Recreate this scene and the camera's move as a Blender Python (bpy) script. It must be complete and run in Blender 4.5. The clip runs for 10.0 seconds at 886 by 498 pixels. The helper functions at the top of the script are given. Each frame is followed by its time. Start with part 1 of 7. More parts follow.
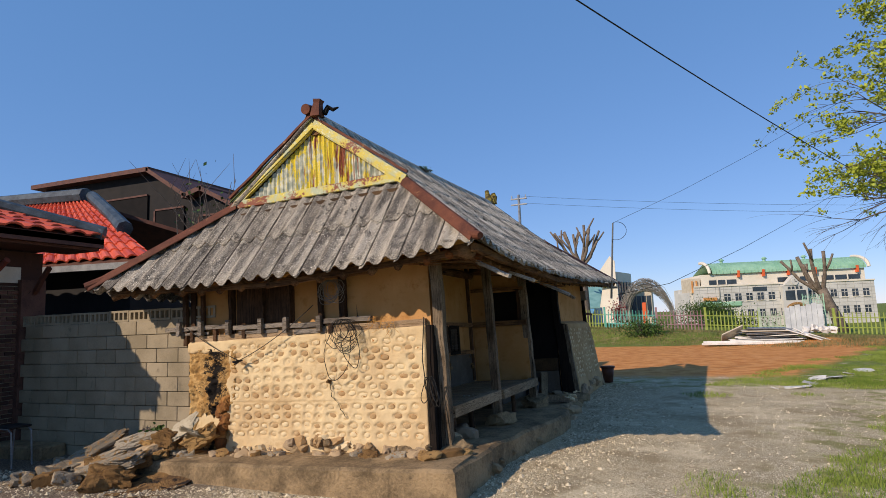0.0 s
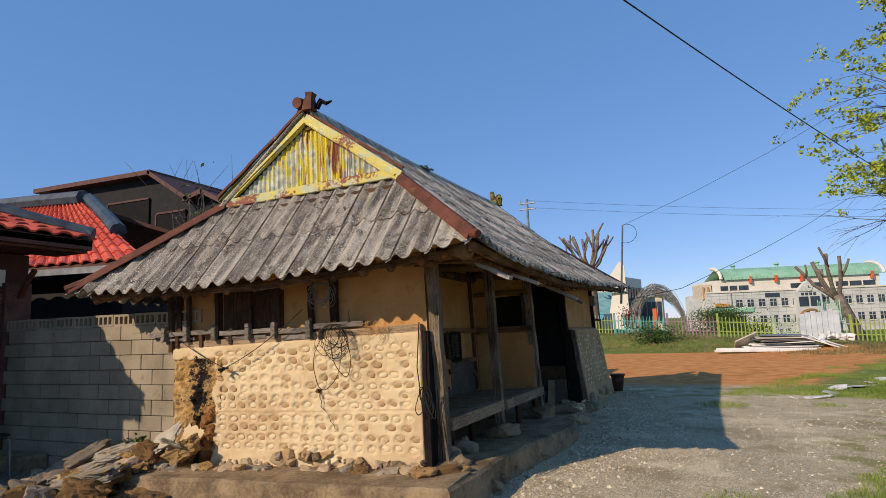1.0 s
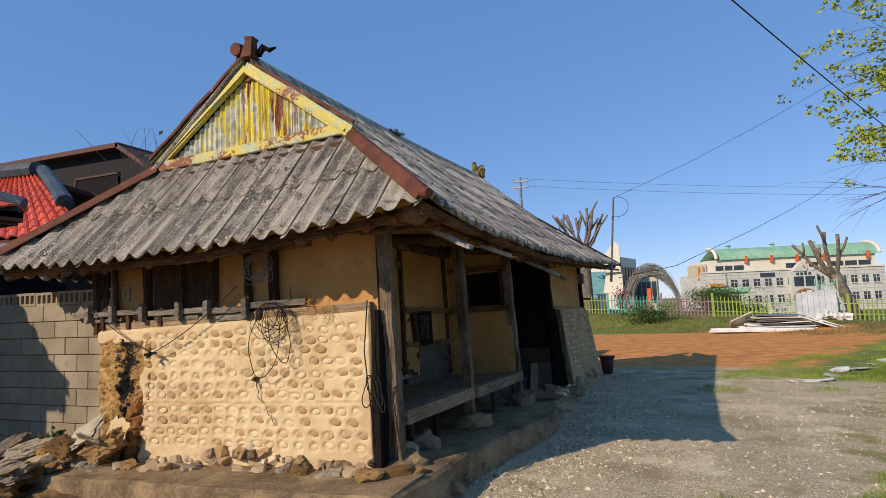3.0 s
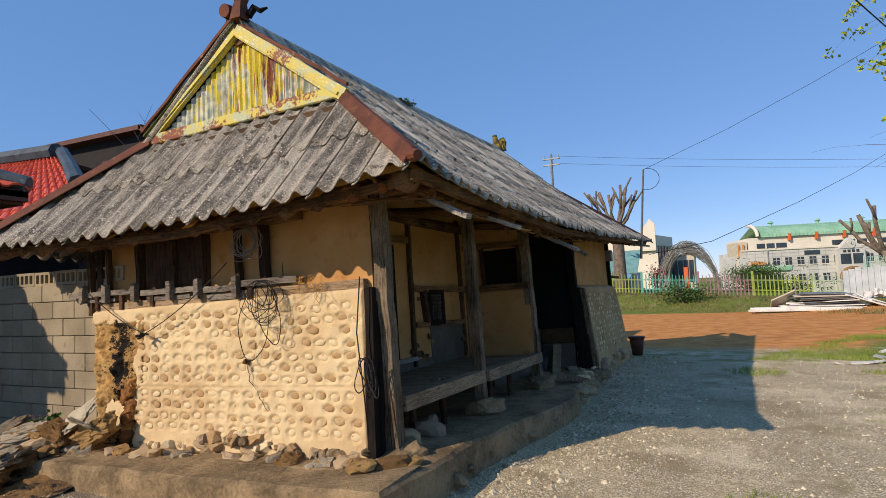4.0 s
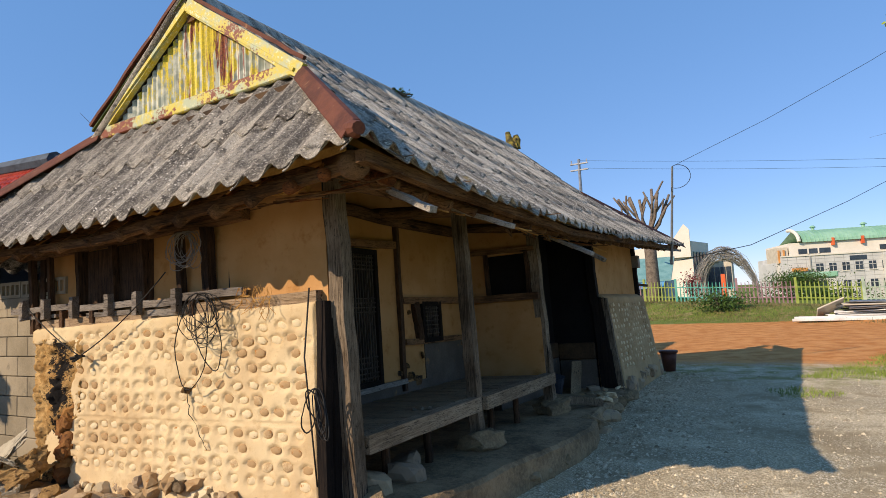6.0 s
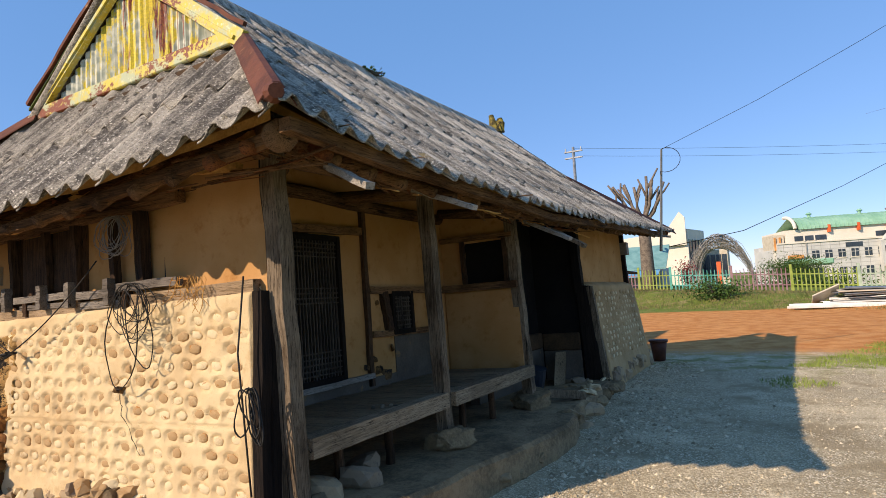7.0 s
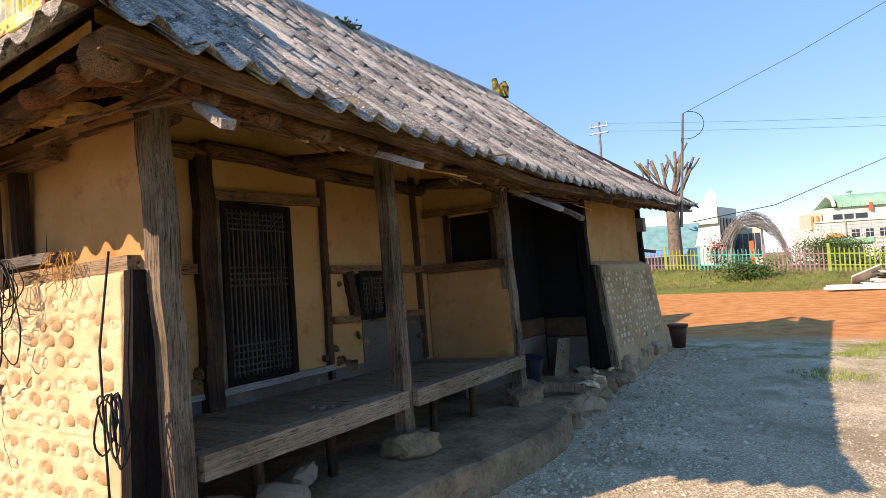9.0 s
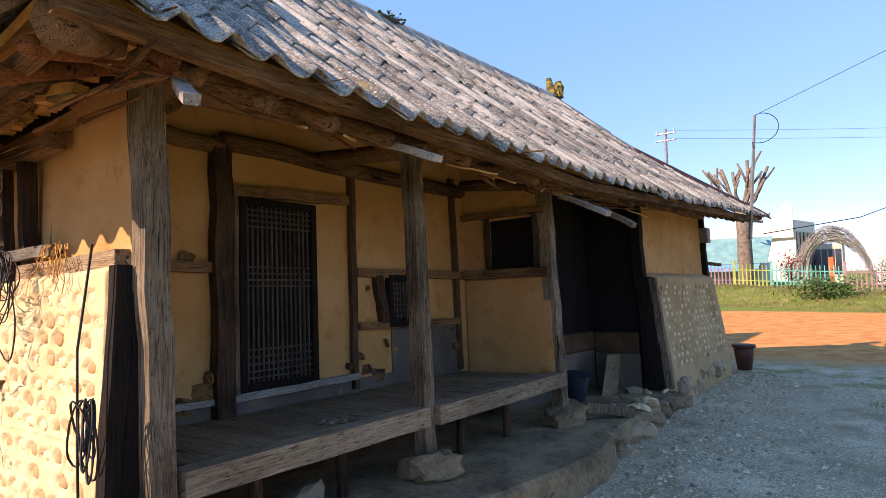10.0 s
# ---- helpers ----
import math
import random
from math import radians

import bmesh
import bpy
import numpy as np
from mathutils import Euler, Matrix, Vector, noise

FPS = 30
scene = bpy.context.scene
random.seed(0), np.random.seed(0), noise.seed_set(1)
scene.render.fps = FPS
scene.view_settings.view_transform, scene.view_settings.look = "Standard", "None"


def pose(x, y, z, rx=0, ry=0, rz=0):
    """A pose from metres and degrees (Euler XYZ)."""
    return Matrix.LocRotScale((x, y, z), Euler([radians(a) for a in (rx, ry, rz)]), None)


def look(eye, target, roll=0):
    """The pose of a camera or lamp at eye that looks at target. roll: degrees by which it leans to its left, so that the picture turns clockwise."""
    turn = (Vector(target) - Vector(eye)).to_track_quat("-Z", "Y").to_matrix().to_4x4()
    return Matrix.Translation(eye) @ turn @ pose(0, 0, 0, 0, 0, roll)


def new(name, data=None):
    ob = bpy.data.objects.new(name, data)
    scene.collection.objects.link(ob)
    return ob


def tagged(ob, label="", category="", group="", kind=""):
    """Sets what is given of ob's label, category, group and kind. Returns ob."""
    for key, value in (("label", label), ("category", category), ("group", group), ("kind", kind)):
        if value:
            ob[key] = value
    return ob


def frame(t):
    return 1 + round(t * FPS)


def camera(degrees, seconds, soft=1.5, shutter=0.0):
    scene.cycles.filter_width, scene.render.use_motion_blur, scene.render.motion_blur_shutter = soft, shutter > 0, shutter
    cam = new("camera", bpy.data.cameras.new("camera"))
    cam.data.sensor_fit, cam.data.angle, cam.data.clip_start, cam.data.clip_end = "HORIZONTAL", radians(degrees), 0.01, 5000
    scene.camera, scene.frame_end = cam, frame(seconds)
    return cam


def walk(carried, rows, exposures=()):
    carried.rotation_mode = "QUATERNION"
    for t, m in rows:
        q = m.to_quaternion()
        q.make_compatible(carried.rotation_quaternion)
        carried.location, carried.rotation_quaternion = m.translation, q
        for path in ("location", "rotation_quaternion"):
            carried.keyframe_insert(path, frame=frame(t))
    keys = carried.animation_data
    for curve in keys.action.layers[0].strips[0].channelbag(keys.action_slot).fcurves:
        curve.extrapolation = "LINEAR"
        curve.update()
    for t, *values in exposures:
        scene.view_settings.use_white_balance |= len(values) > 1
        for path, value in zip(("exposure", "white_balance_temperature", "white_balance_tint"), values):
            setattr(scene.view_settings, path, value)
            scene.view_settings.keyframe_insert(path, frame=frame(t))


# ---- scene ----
cam = camera(74.6, 10.0, soft=0.6)
METRES, EYE, TILT, LEAN, TURN = 5.0, 1.5, 0.0, 0.0, 20.9
X0, Y0 = 2.505, -6.280
ROWS = [
    (0.0, 0.0, 0.0, 0.0, 0.57, 8.76, 3.68),
    (0.5, 0.0135, 0.0379, 0.0015, 0.76, 8.9, 3.12),
    (1.0, 0.0248, 0.0886, 0.0004, 1.44, 9.38, 3.52),
    (1.5, 0.0288, 0.1288, 0.0005, 1.02, 9.25, 4.28),
    (2.0, 0.0672, 0.1779, -0.0008, 0.68, 8.9, 3.66),
    (2.5, 0.0875, 0.2153, 0.0016, 1.79, 8.75, 4.44),
    (3.0, 0.0983, 0.2687, -0.0031, 1.08, 7.48, 3.64),
    (4.5, 0.1751, 0.4139, -0.0102, 5.43, 5.62, 4.02),
    (5.0, 0.1787, 0.4674, -0.0058, 4.89, 6.25, 3.82),
    (6.5, 0.24, 0.6055, -0.0056, 8.39, 6.91, 4.28),
    (7.0, 0.2662, 0.6449, -0.0084, 7.27, 5.96, 4.59),
    (7.5, 0.3032, 0.6823, -0.011, 8.62, 6.8, 2.03),
    (8.0, 0.313, 0.7309, -0.0119, 8.9, 5.36, 2.51),
    (8.5, 0.3214, 0.7736, -0.0123, 8.97, 5.36, 3.94),
    (9.0, 0.3438, 0.8214, -0.0113, 9.95, 4.19, 4.42),
    (9.5, 0.3649, 0.851, -0.0088, 11.89, 5.58, 2.9),
    (10.0, 0.3699, 0.9012, -0.0113, 15.58, 5.16, 2.32),
]
LEVEL = pose(0, 0, 0, -1.2, -2.0, 0)
walk(cam, [(t, LEVEL @ pose(X0, Y0, EYE, TILT, LEAN, TURN) @ pose(METRES * x, METRES * y, METRES * z, 90 + pitch, roll, yaw)) for t, x, y, z, yaw, pitch, roll in ROWS],
     exposures=[(0.0, 0.02, 6850, 18), (3.0, 0.04, 6900, 17), (5.0, 0.20, 7000, 16.5), (7.0, 0.40, 7100, 18), (8.5, 0.74, 7350, 23), (10.0, 1.14, 7550, 31)])

# ---- world and sun ----
SUN_TO = (LEVEL.to_3x3() @ Vector((-0.82, -1.49, 1.0))).normalized()
world = bpy.data.worlds.new("sky")
scene.world = world
world.use_nodes = True
wt = world.node_tree
sky = wt.nodes.new("ShaderNodeTexSky")
sky.sky_type = 'NISHITA'
sky.sun_disc = False
sky.sun_elevation = math.asin(SUN_TO.z)
sky.sun_rotation = math.atan2(SUN_TO.x, SUN_TO.y)
sky.air_density, sky.dust_density, sky.ozone_density = 1.0, 0.0, 4.5
sky.altitude = 1500
veil = wt.nodes.new("ShaderNodeMix")          # clear blue air added to the scattered light
veil.data_type, veil.blend_type = 'RGBA', 'ADD'
veil.inputs[0].default_value = 1.0
dim = wt.nodes.new("ShaderNodeMix")
dim.data_type, dim.blend_type = 'RGBA', 'MULTIPLY'
dim.inputs[0].default_value = 1.0
dim.inputs[7].default_value = (0.66, 0.60, 0.60, 1.0)
wt.links.new(sky.outputs[0], dim.inputs[6])
wt.links.new(dim.outputs[2], veil.inputs[6])
veil.inputs[7].default_value = (0.48, 1.64, 3.65, 1.0)
wt.links.new(veil.outputs[2], wt.nodes["Background"].inputs[0])
wt.nodes["Background"].inputs[1].default_value = 0.108
sun_data = bpy.data.lights.new("sun", "SUN")
sun_data.energy, sun_data.angle, sun_data.color = 4.2, radians(0.5), (1.0, 0.885, 0.725)
sun = new("sun", sun_data)
sun.matrix_world = look(SUN_TO * 40, (0, 0, 0))


# ---- materials ----
def lin(h):
    """Linear colour from a hex string."""
    v = [int(h[i:i + 2], 16) / 255 for i in (0, 2, 4)]
    return tuple(c / 12.92 if c <= 0.04045 else ((c + 0.055) / 1.055) ** 2.4 for c in v) + (1.0,)


class Mat:
    """A small builder for node materials in object or generated space."""

    def __init__(self, name, rough=0.85, metal=0.0, spec=0.3):
        self.m = bpy.data.materials.new(name)
        self.m.use_nodes = True
        self.t = self.m.node_tree
        self.b = self.t.nodes["Principled BSDF"]
        self.b.inputs["Roughness"].default_value = rough
        self.b.inputs["Metallic"].default_value = metal
        self.b.inputs["Specular IOR Level"].default_value = spec
        geo = self.t.nodes.new("ShaderNodeNewGeometry")
        self.pos = geo.outputs["Position"]
        self.island = geo.outputs["Random Per Island"]
        self.rand = self.t.nodes.new("ShaderNodeObjectInfo").outputs["Random"]

    def link(self, a, b):
        self.t.links.new(a, b)

    def vec(self, scale=(1, 1, 1), rot=(0, 0, 0), add=None):
        n = self.t.nodes.new("ShaderNodeMapping")
        n.inputs["Scale"].default_value = scale
        n.inputs["Rotation"].default_value = [radians(a) for a in rot]
        self.link(self.pos, n.inputs["Vector"])
        return n.outputs[0]

    def noise(self, scale, detail=4, vec=None, rough=0.55, dist=0.0):
        n = self.t.nodes.new("ShaderNodeTexNoise")
        n.inputs["Scale"].default_value = scale
        n.inputs["Detail"].default_value = detail
        n.inputs["Roughness"].default_value = rough
        n.inputs["Distortion"].default_value = dist
        self.link(vec or self.pos, n.inputs["Vector"])
        return n.outputs["Fac"]

    def voronoi(self, scale, feature='F1', vec=None, out="Distance"):
        n = self.t.nodes.new("ShaderNodeTexVoronoi")
        n.feature = feature
        n.inputs["Scale"].default_value = scale
        self.link(vec or self.pos, n.inputs["Vector"])
        return n.outputs[out]

    def ramp(self, fac, lo, hi, smooth=True):
        n = self.t.nodes.new("ShaderNodeMapRange")
        n.interpolation_type = 'SMOOTHSTEP' if smooth else 'LINEAR'
        n.inputs["From Min"].default_value, n.inputs["From Max"].default_value = lo, hi
        self.link(fac, n.inputs["Value"])
        return n.outputs["Result"]

    def mix(self, fac, a, b):
        n = self.t.nodes.new("ShaderNodeMix")
        n.data_type = 'RGBA'
        for sock, v in ((n.inputs[0], fac), (n.inputs[6], a), (n.inputs[7], b)):
            if isinstance(v, (int, float, tuple)):
                sock.default_value = v
            else:
                self.link(v, sock)
        return n.outputs[2]

    def math(self, op, a, b=0.0):
        n = self.t.nodes.new("ShaderNodeMath")
        n.operation = op
        for sock, v in zip(n.inputs, (a, b)):
            if isinstance(v, (int, float)):
                sock.default_value = v
            else:
                self.link(v, sock)
        return n.outputs[0]

    def xyz(self):
        n = self.t.nodes.new("ShaderNodeSeparateXYZ")
        self.link(self.pos, n.inputs[0])
        return n.outputs

    def color(self, c):
        self.link(c, self.b.inputs["Base Color"])
        return self

    def bump(self, h, strength=0.5, dist=0.02):
        n = self.t.nodes.new("ShaderNodeBump")
        n.inputs["Strength"].default_value = strength
        n.inputs["Distance"].default_value = dist
        self.link(h, n.inputs["Height"])
        self.link(n.outputs[0], self.b.inputs["Normal"])
        return self


def plain(name, c1, c2, scale=3.0, fine=40.0, rough=0.85, metal=0.0, spots=None, spot_at=(0.6, 0.7), bump=0.3, dist=0.01, stretch=(1, 1, 1), vary=0.0):
    """Two tones at two scales, optional spots, fine relief."""
    k = Mat(name, rough, metal)
    v = k.vec(stretch)
    big, small = k.noise(scale, 5, v), k.noise(fine, 6, v, 0.7)
    f = k.math('ADD', k.math('MULTIPLY', big, 0.6), k.math('MULTIPLY', small, 0.4))
    if vary:
        f = k.math('ADD', f, k.math('MULTIPLY', k.math('SUBTRACT', k.rand, 0.5), vary))
    col = k.mix(k.ramp(f, 0.35, 0.65), lin(c1), lin(c2))
    if spots:
        s = k.noise(scale * 2.3, 6, v, 0.65, 0.4)
        col = k.mix(k.ramp(s, *spot_at), col, lin(spots))
    k.color(col).bump(small, bump, dist)
    return k.m


def slate_material(name, down, c_dark, c_light):
    """Weathered fibre-cement: grey streaks down the slope, dark grime, pale lichen."""
    k = Mat(name, 0.95)
    v = k.vec(down)
    streak, grime = k.noise(5.5, 5, v, 0.65, 0.3), k.noise(2.2, 4, None, 0.6)
    mid, fine, speck = k.noise(9, 6, None, 0.7), k.noise(60, 5, None, 0.75), k.noise(140, 3, None, 0.7)
    f = k.math('ADD', k.math('MULTIPLY', streak, 0.55), k.math('MULTIPLY', fine, 0.45))
    f = k.math('ADD', f, k.math('MULTIPLY', k.math('SUBTRACT', k.rand, 0.5), 0.07))
    col = k.mix(k.ramp(f, 0.41, 0.60), lin(c_dark), lin(c_light))
    col = k.mix(k.math('MULTIPLY', k.ramp(mid, 0.52, 0.62), k.ramp(grime, 0.42, 0.6)), col, lin('48433c'))
    blot = k.math('ADD', k.voronoi(30, 'F1'), k.math('MULTIPLY', k.noise(24, 3), 0.5))
    col = k.mix(k.math('MULTIPLY', k.ramp(blot, 0.50, 0.38), k.ramp(k.noise(1.2, 5), 0.42, 0.62)), col, lin('ded6c4'))
    col = k.mix(k.ramp(k.noise(2.6, 6, None, 0.7), 0.65, 0.72), col, lin('8c7d5a'))
    col = k.mix(k.ramp(speck, 0.57, 0.63), col, lin('38332d'))
    col = k.mix(k.ramp(k.noise(85, 4, None, 0.7), 0.60, 0.66), col, lin('e6dfd0'))
    k.color(col).bump(k.math('ADD', f, k.math('ADD', k.math('MULTIPLY', speck, 0.5), k.math('MULTIPLY', fine, 0.6))), 0.9, 0.012)
    return k.m


def mud_material():
    k = Mat("mud_plaster", 0.95, 0, 0.15)
    big, mid, fine = k.noise(1.4, 5), k.noise(7, 6, None, 0.65), k.noise(90, 5, None, 0.7)
    col = k.mix(k.ramp(big, 0.35, 0.65), lin('b2834e'), lin('c29562'))
    col = k.mix(k.ramp(mid, 0.52, 0.75), col, lin('a4733f'))
    col = k.mix(k.ramp(fine, 0.6, 0.8), col, lin('8c5f36'))
    k.color(col).bump(k.math('ADD', k.math('MULTIPLY', mid, 1.0), k.math('MULTIPLY', fine, 0.25)), 0.35, 0.02)
    return k.m


def cob_material(name, c1, c2):
    k = Mat(name, 0.95, 0, 0.15)
    big, mid, fine = k.noise(1.7, 5), k.noise(8, 6, None, 0.65), k.noise(80, 5, None, 0.7)
    col = k.mix(k.ramp(big, 0.35, 0.65), lin(c1), lin(c2))
    col = k.mix(k.ramp(mid, 0.52, 0.76), col, lin('bb9c70'))
    col = k.mix(k.ramp(fine, 0.58, 0.8), col, lin('a98c64'))
    k.color(col).bump(k.math('ADD', mid, k.math('MULTIPLY', fine, 0.5)), 0.7, 0.022)
    return k.m


def wood_material(name, c_dark, c_light, crack='1d1814', axis=2):
    """Weathered wood with grain along one axis."""
    k = Mat(name, 0.9, 0, 0.2)
    s = [34.0, 34.0, 34.0]
    s[axis] = 1.3
    v = k.vec(tuple(s))
    g, fine = k.noise(2.0, 6, v, 0.7, 0.6), k.noise(7.0, 5, v, 0.75)
    blot = k.noise(2.2, 4)
    f = k.math('ADD', k.math('MULTIPLY', g, 0.55), k.math('MULTIPLY', blot, 0.45))
    f = k.math('ADD', f, k.math('MULTIPLY', k.math('SUBTRACT', k.rand, 0.5), 0.12))
    col = k.mix(k.ramp(f, 0.36, 0.64), lin(c_dark), lin(c_light))
    col = k.mix(k.ramp(fine, 0.53, 0.62), col, lin(crack))
    col = k.mix(k.ramp(k.noise(0.8, 4, v, 0.6, 0.8), 0.60, 0.68), col, lin(crack))
    k.color(col).bump(k.math('ADD', g, k.math('MULTIPLY', fine, -1.0)), 0.8, 0.012)
    return k.m


def gable_material():
    """Yellow paint flaking from zinc sheet, with rust running down."""
    k = Mat("painted_gable_sheet", 0.6, 0.0, 0.4)
    run = k.noise(2.2, 6, k.vec((8, 8, 0.7)), 0.65, 0.3)
    flake, fine = k.noise(3.2, 6, k.vec((3, 3, 0.9)), 0.7), k.noise(60, 4)
    x = k.xyz()[0]
    worn = k.math('MULTIPLY', k.math('ABSOLUTE', k.math('ADD', x, 1.70)), 0.13)
    paint = k.mix(k.ramp(fine, 0.35, 0.65), lin('d9c024'), lin('b9a62c'))
    col = k.mix(k.ramp(k.math('ADD', flake, worn), 0.50, 0.58), paint, k.mix(k.ramp(k.noise(9, 5), 0.4, 0.6), lin('8f9684'), lin('c3c2ac')))
    centre = k.math('SUBTRACT', 1.0, k.math('MULTIPLY', k.math('ABSOLUTE', k.math('ADD', x, 1.42)), 1.9))
    rust = k.math('ADD', k.math('ADD', k.math('MULTIPLY', run, 0.8), k.math('MULTIPLY', k.noise(1.9, 4), 0.25)), k.math('MULTIPLY', centre, 0.10))
    col = k.mix(k.ramp(rust, 0.59, 0.64), col, k.mix(k.ramp(fine, 0.4, 0.6), lin('5a2114'), lin('8a4420')))
    k.color(col).bump(k.math('ADD', run, k.math('MULTIPLY', fine, 0.2)), 0.3, 0.006)
    return k.m


def trim_material():
    k = Mat("painted_trim", 0.6, 0, 0.4)
    n1, n2 = k.noise(5, 6, None, 0.7), k.noise(34, 5, None, 0.72)
    col = k.mix(k.ramp(n1, 0.44, 0.60), lin('c8b440'), lin('aab08c'))
    col = k.mix(k.ramp(n2, 0.56, 0.62), col, lin('d8d2a2'))
    low = k.ramp(k.xyz()[2], 3.62, 3.52)
    rust = k.math('ADD', k.math('ADD', k.math('MULTIPLY', n2, 0.4), k.math('MULTIPLY', k.noise(2.3, 4), 0.6)), k.math('MULTIPLY', low, 0.08))
    col = k.mix(k.ramp(rust, 0.575, 0.61), col, lin('7c3c1e'))
    k.color(col).bump(n2, 0.4, 0.006)
    return k.m


def ground_material():
    """Gravel yard, bare orange field, grass and far land on one sheet."""
    k = Mat("ground", 0.97, 0, 0.1)
    x, y, z = k.xyz()
    wob, wob2, fine = k.noise(0.5, 5, None, 0.6), k.noise(2.2, 5, None, 0.6), k.noise(45, 4, None, 0.7)
    w = k.math('MULTIPLY', k.math('SUBTRACT', wob, 0.5), 3.0)
    w2 = k.math('MULTIPLY', k.math('SUBTRACT', wob2, 0.5), 1.2)
    peb = k.voronoi(58, 'F1')
    pebc = k.voronoi(58, 'F1', None, "Color")
    sep = k.t.nodes.new("ShaderNodeSeparateColor")
    k.link(pebc, sep.inputs[0])
    gravel = k.mix(sep.outputs[0], lin('a89878'), lin('eee0c2'))
    gravel = k.mix(k.ramp(peb, 0.30, 0.62), gravel, lin('9a8b6d'))
    gravel = k.mix(k.ramp(wob2, 0.44, 0.60), gravel, k.mix(k.ramp(fine, 0.4, 0.62), lin('9c8b6c'), lin('dccba8')))
    soil = k.mix(k.ramp(wob2, 0.35, 0.65), lin('bd7a42'), lin('d4965a'))
    soil = k.mix(k.ramp(fine, 0.55, 0.75), soil, lin('9a6234'))
    grass = k.mix(k.ramp(fine, 0.35, 0.65), lin('4a5c24'), lin('7f8d3e'))
    grass = k.mix(k.ramp(wob2, 0.5, 0.7), grass, lin('8f8458'))
    # field beyond the yard; its near edge runs across, its side along the grass
    side = k.math('SUBTRACT', k.math('SUBTRACT', k.math('MULTIPLY', y, 0.46), x), -0.15)
    f_near = k.ramp(k.math('ADD', k.math('ADD', y, k.math('MULTIPLY', w, 0.4)), w2), 9.6, 11.2)
    f_side = k.ramp(k.math('ADD', side, w2), -0.4, 0.4)
    f_far = k.ramp(k.math('ADD', y, k.math('MULTIPLY', w2, 0.8)), 25.4, 24.6)
    field = k.math('MULTIPLY', k.math('MULTIPLY', f_near, f_side), f_far)
    dry = k.ramp(k.math('ADD', k.math('SUBTRACT', x, k.math('MULTIPLY', y, 0.25)), k.math('MULTIPLY', w, 1.2)), 2.6, 4.0)
    tuft = k.math('MULTIPLY', dry, k.ramp(k.math('ADD', wob2, k.math('MULTIPLY', fine, 0.3)), 0.62, 0.80))
    far = k.ramp(k.math('ADD', y, w), 22.0, 25.0)
    strip = k.math('MULTIPLY', k.ramp(k.math('ADD', y, w), 7.0, 9.0), k.ramp(k.math('ADD', wob2, k.math('MULTIPLY', fine, 0.4)), 0.66, 0.86))
    green = k.math('MAXIMUM', k.math('MAXIMUM', tuft, far), strip)
    wide = k.ramp(k.math('ADD', k.math('SUBTRACT', x, k.math('MULTIPLY', y, 0.42)), w2), 3.6, 4.8)
    green = k.math('MAXIMUM', green, k.math('MULTIPLY', wide, k.ramp(wob2, 0.30, 0.52)))
    mead = k.math('MULTIPLY', k.ramp(k.math('ADD', x, w2), 4.4, 5.4), k.ramp(k.math('ADD', y, w), 7.6, 9.0))
    green = k.math('MAXIMUM', green, k.math('MULTIPLY', mead, k.ramp(wob2, 0.28, 0.48)))
    bare = k.math('MULTIPLY', k.ramp(k.noise(1.1, 6, None, 0.65), 0.50, 0.62), k.ramp(fine, 0.35, 0.6))
    gravel = k.mix(k.math('MULTIPLY', bare, 0.8), gravel, lin('7c6c50'))
    dust = k.ramp(k.noise(0.9, 5, None, 0.6), 0.52, 0.64)
    gravel = k.mix(k.math('MULTIPLY', dust, 0.7), gravel, k.mix(k.ramp(fine, 0.4, 0.6), lin('bcab88'), lin('ecdcba')))
    col = k.mix(green, gravel, grass)
    col = k.mix(field, col, soil)
    left = k.ramp(k.math('ADD', k.math('ADD', x, w2), k.math('MULTIPLY', y, 0.2)), -1.8, -3.2)
    col = k.mix(left, col, k.mix(k.ramp(fine, 0.4, 0.6), lin('584c40'), lin('8a7c6a')))
    k.color(col)
    k.bump(k.math('ADD', k.math('MULTIPLY', peb, -0.9), fine), 0.55, 0.015)
    return k.m


# Lighter copy of the end slate: light on the front slope put into colour
M_SLATE_LIFTED = slate_material("slate", (0.16, 2.2, 0.3), '6c665c', 'ccc3b2')
M_SLATE_END = slate_material("slate_end", (2.2, 0.25, 0.25), '565048', 'b4aa98')
M_RUST = plain("rusty_sheet", '4c2a1e', '6f412d', 4, 50, 0.75, 0.2, '8f6a4a', (0.62, 0.72))
M_MUD = mud_material()
M_COB = cob_material("stone_mortar", 'c9ad82', 'd9c297')
# darker, browner mortar copy; the end wall's shade is put into its colour
M_COB_SHADED = cob_material("stone_mortar_shaded", 'a88a62', 'bd9f75')
M_WOOD = wood_material("dark_wood", '33251a', '644a35')
M_WOODY = wood_material("dark_wood_along", '4c3523', '96704c', '22170e', axis=1)
M_WOODX = wood_material("dark_wood_across", '4c3523', '96704c', '22170e', axis=0)
M_GREY = wood_material("grey_weathered_post", '463828', '93816a', '1a130d')
M_GREYY = wood_material("grey_weathered_beam", '7c6a53', 'b39f82', '33291f', axis=1)
M_BLACK = wood_material("sooty_wood", '15110e', '2a211a', '0b0908')
M_GABLE, M_TRIM = gable_material(), trim_material()
M_CONC = plain("plinth_concrete", '66563f', 'a88f6b', 3.0, 26, 0.95, 0, '5d4f3b', (0.60, 0.76), 1.0, 0.03)
M_BLOCK = plain("concrete_block", '82765f', '9f9178', 2.0, 80, 0.95, 0, '736957', (0.6, 0.75), 0.5, 0.008, vary=0.12)
M_JOINT = plain("mortar", '8f8470', 'a4987f', 4, 80, 0.95)
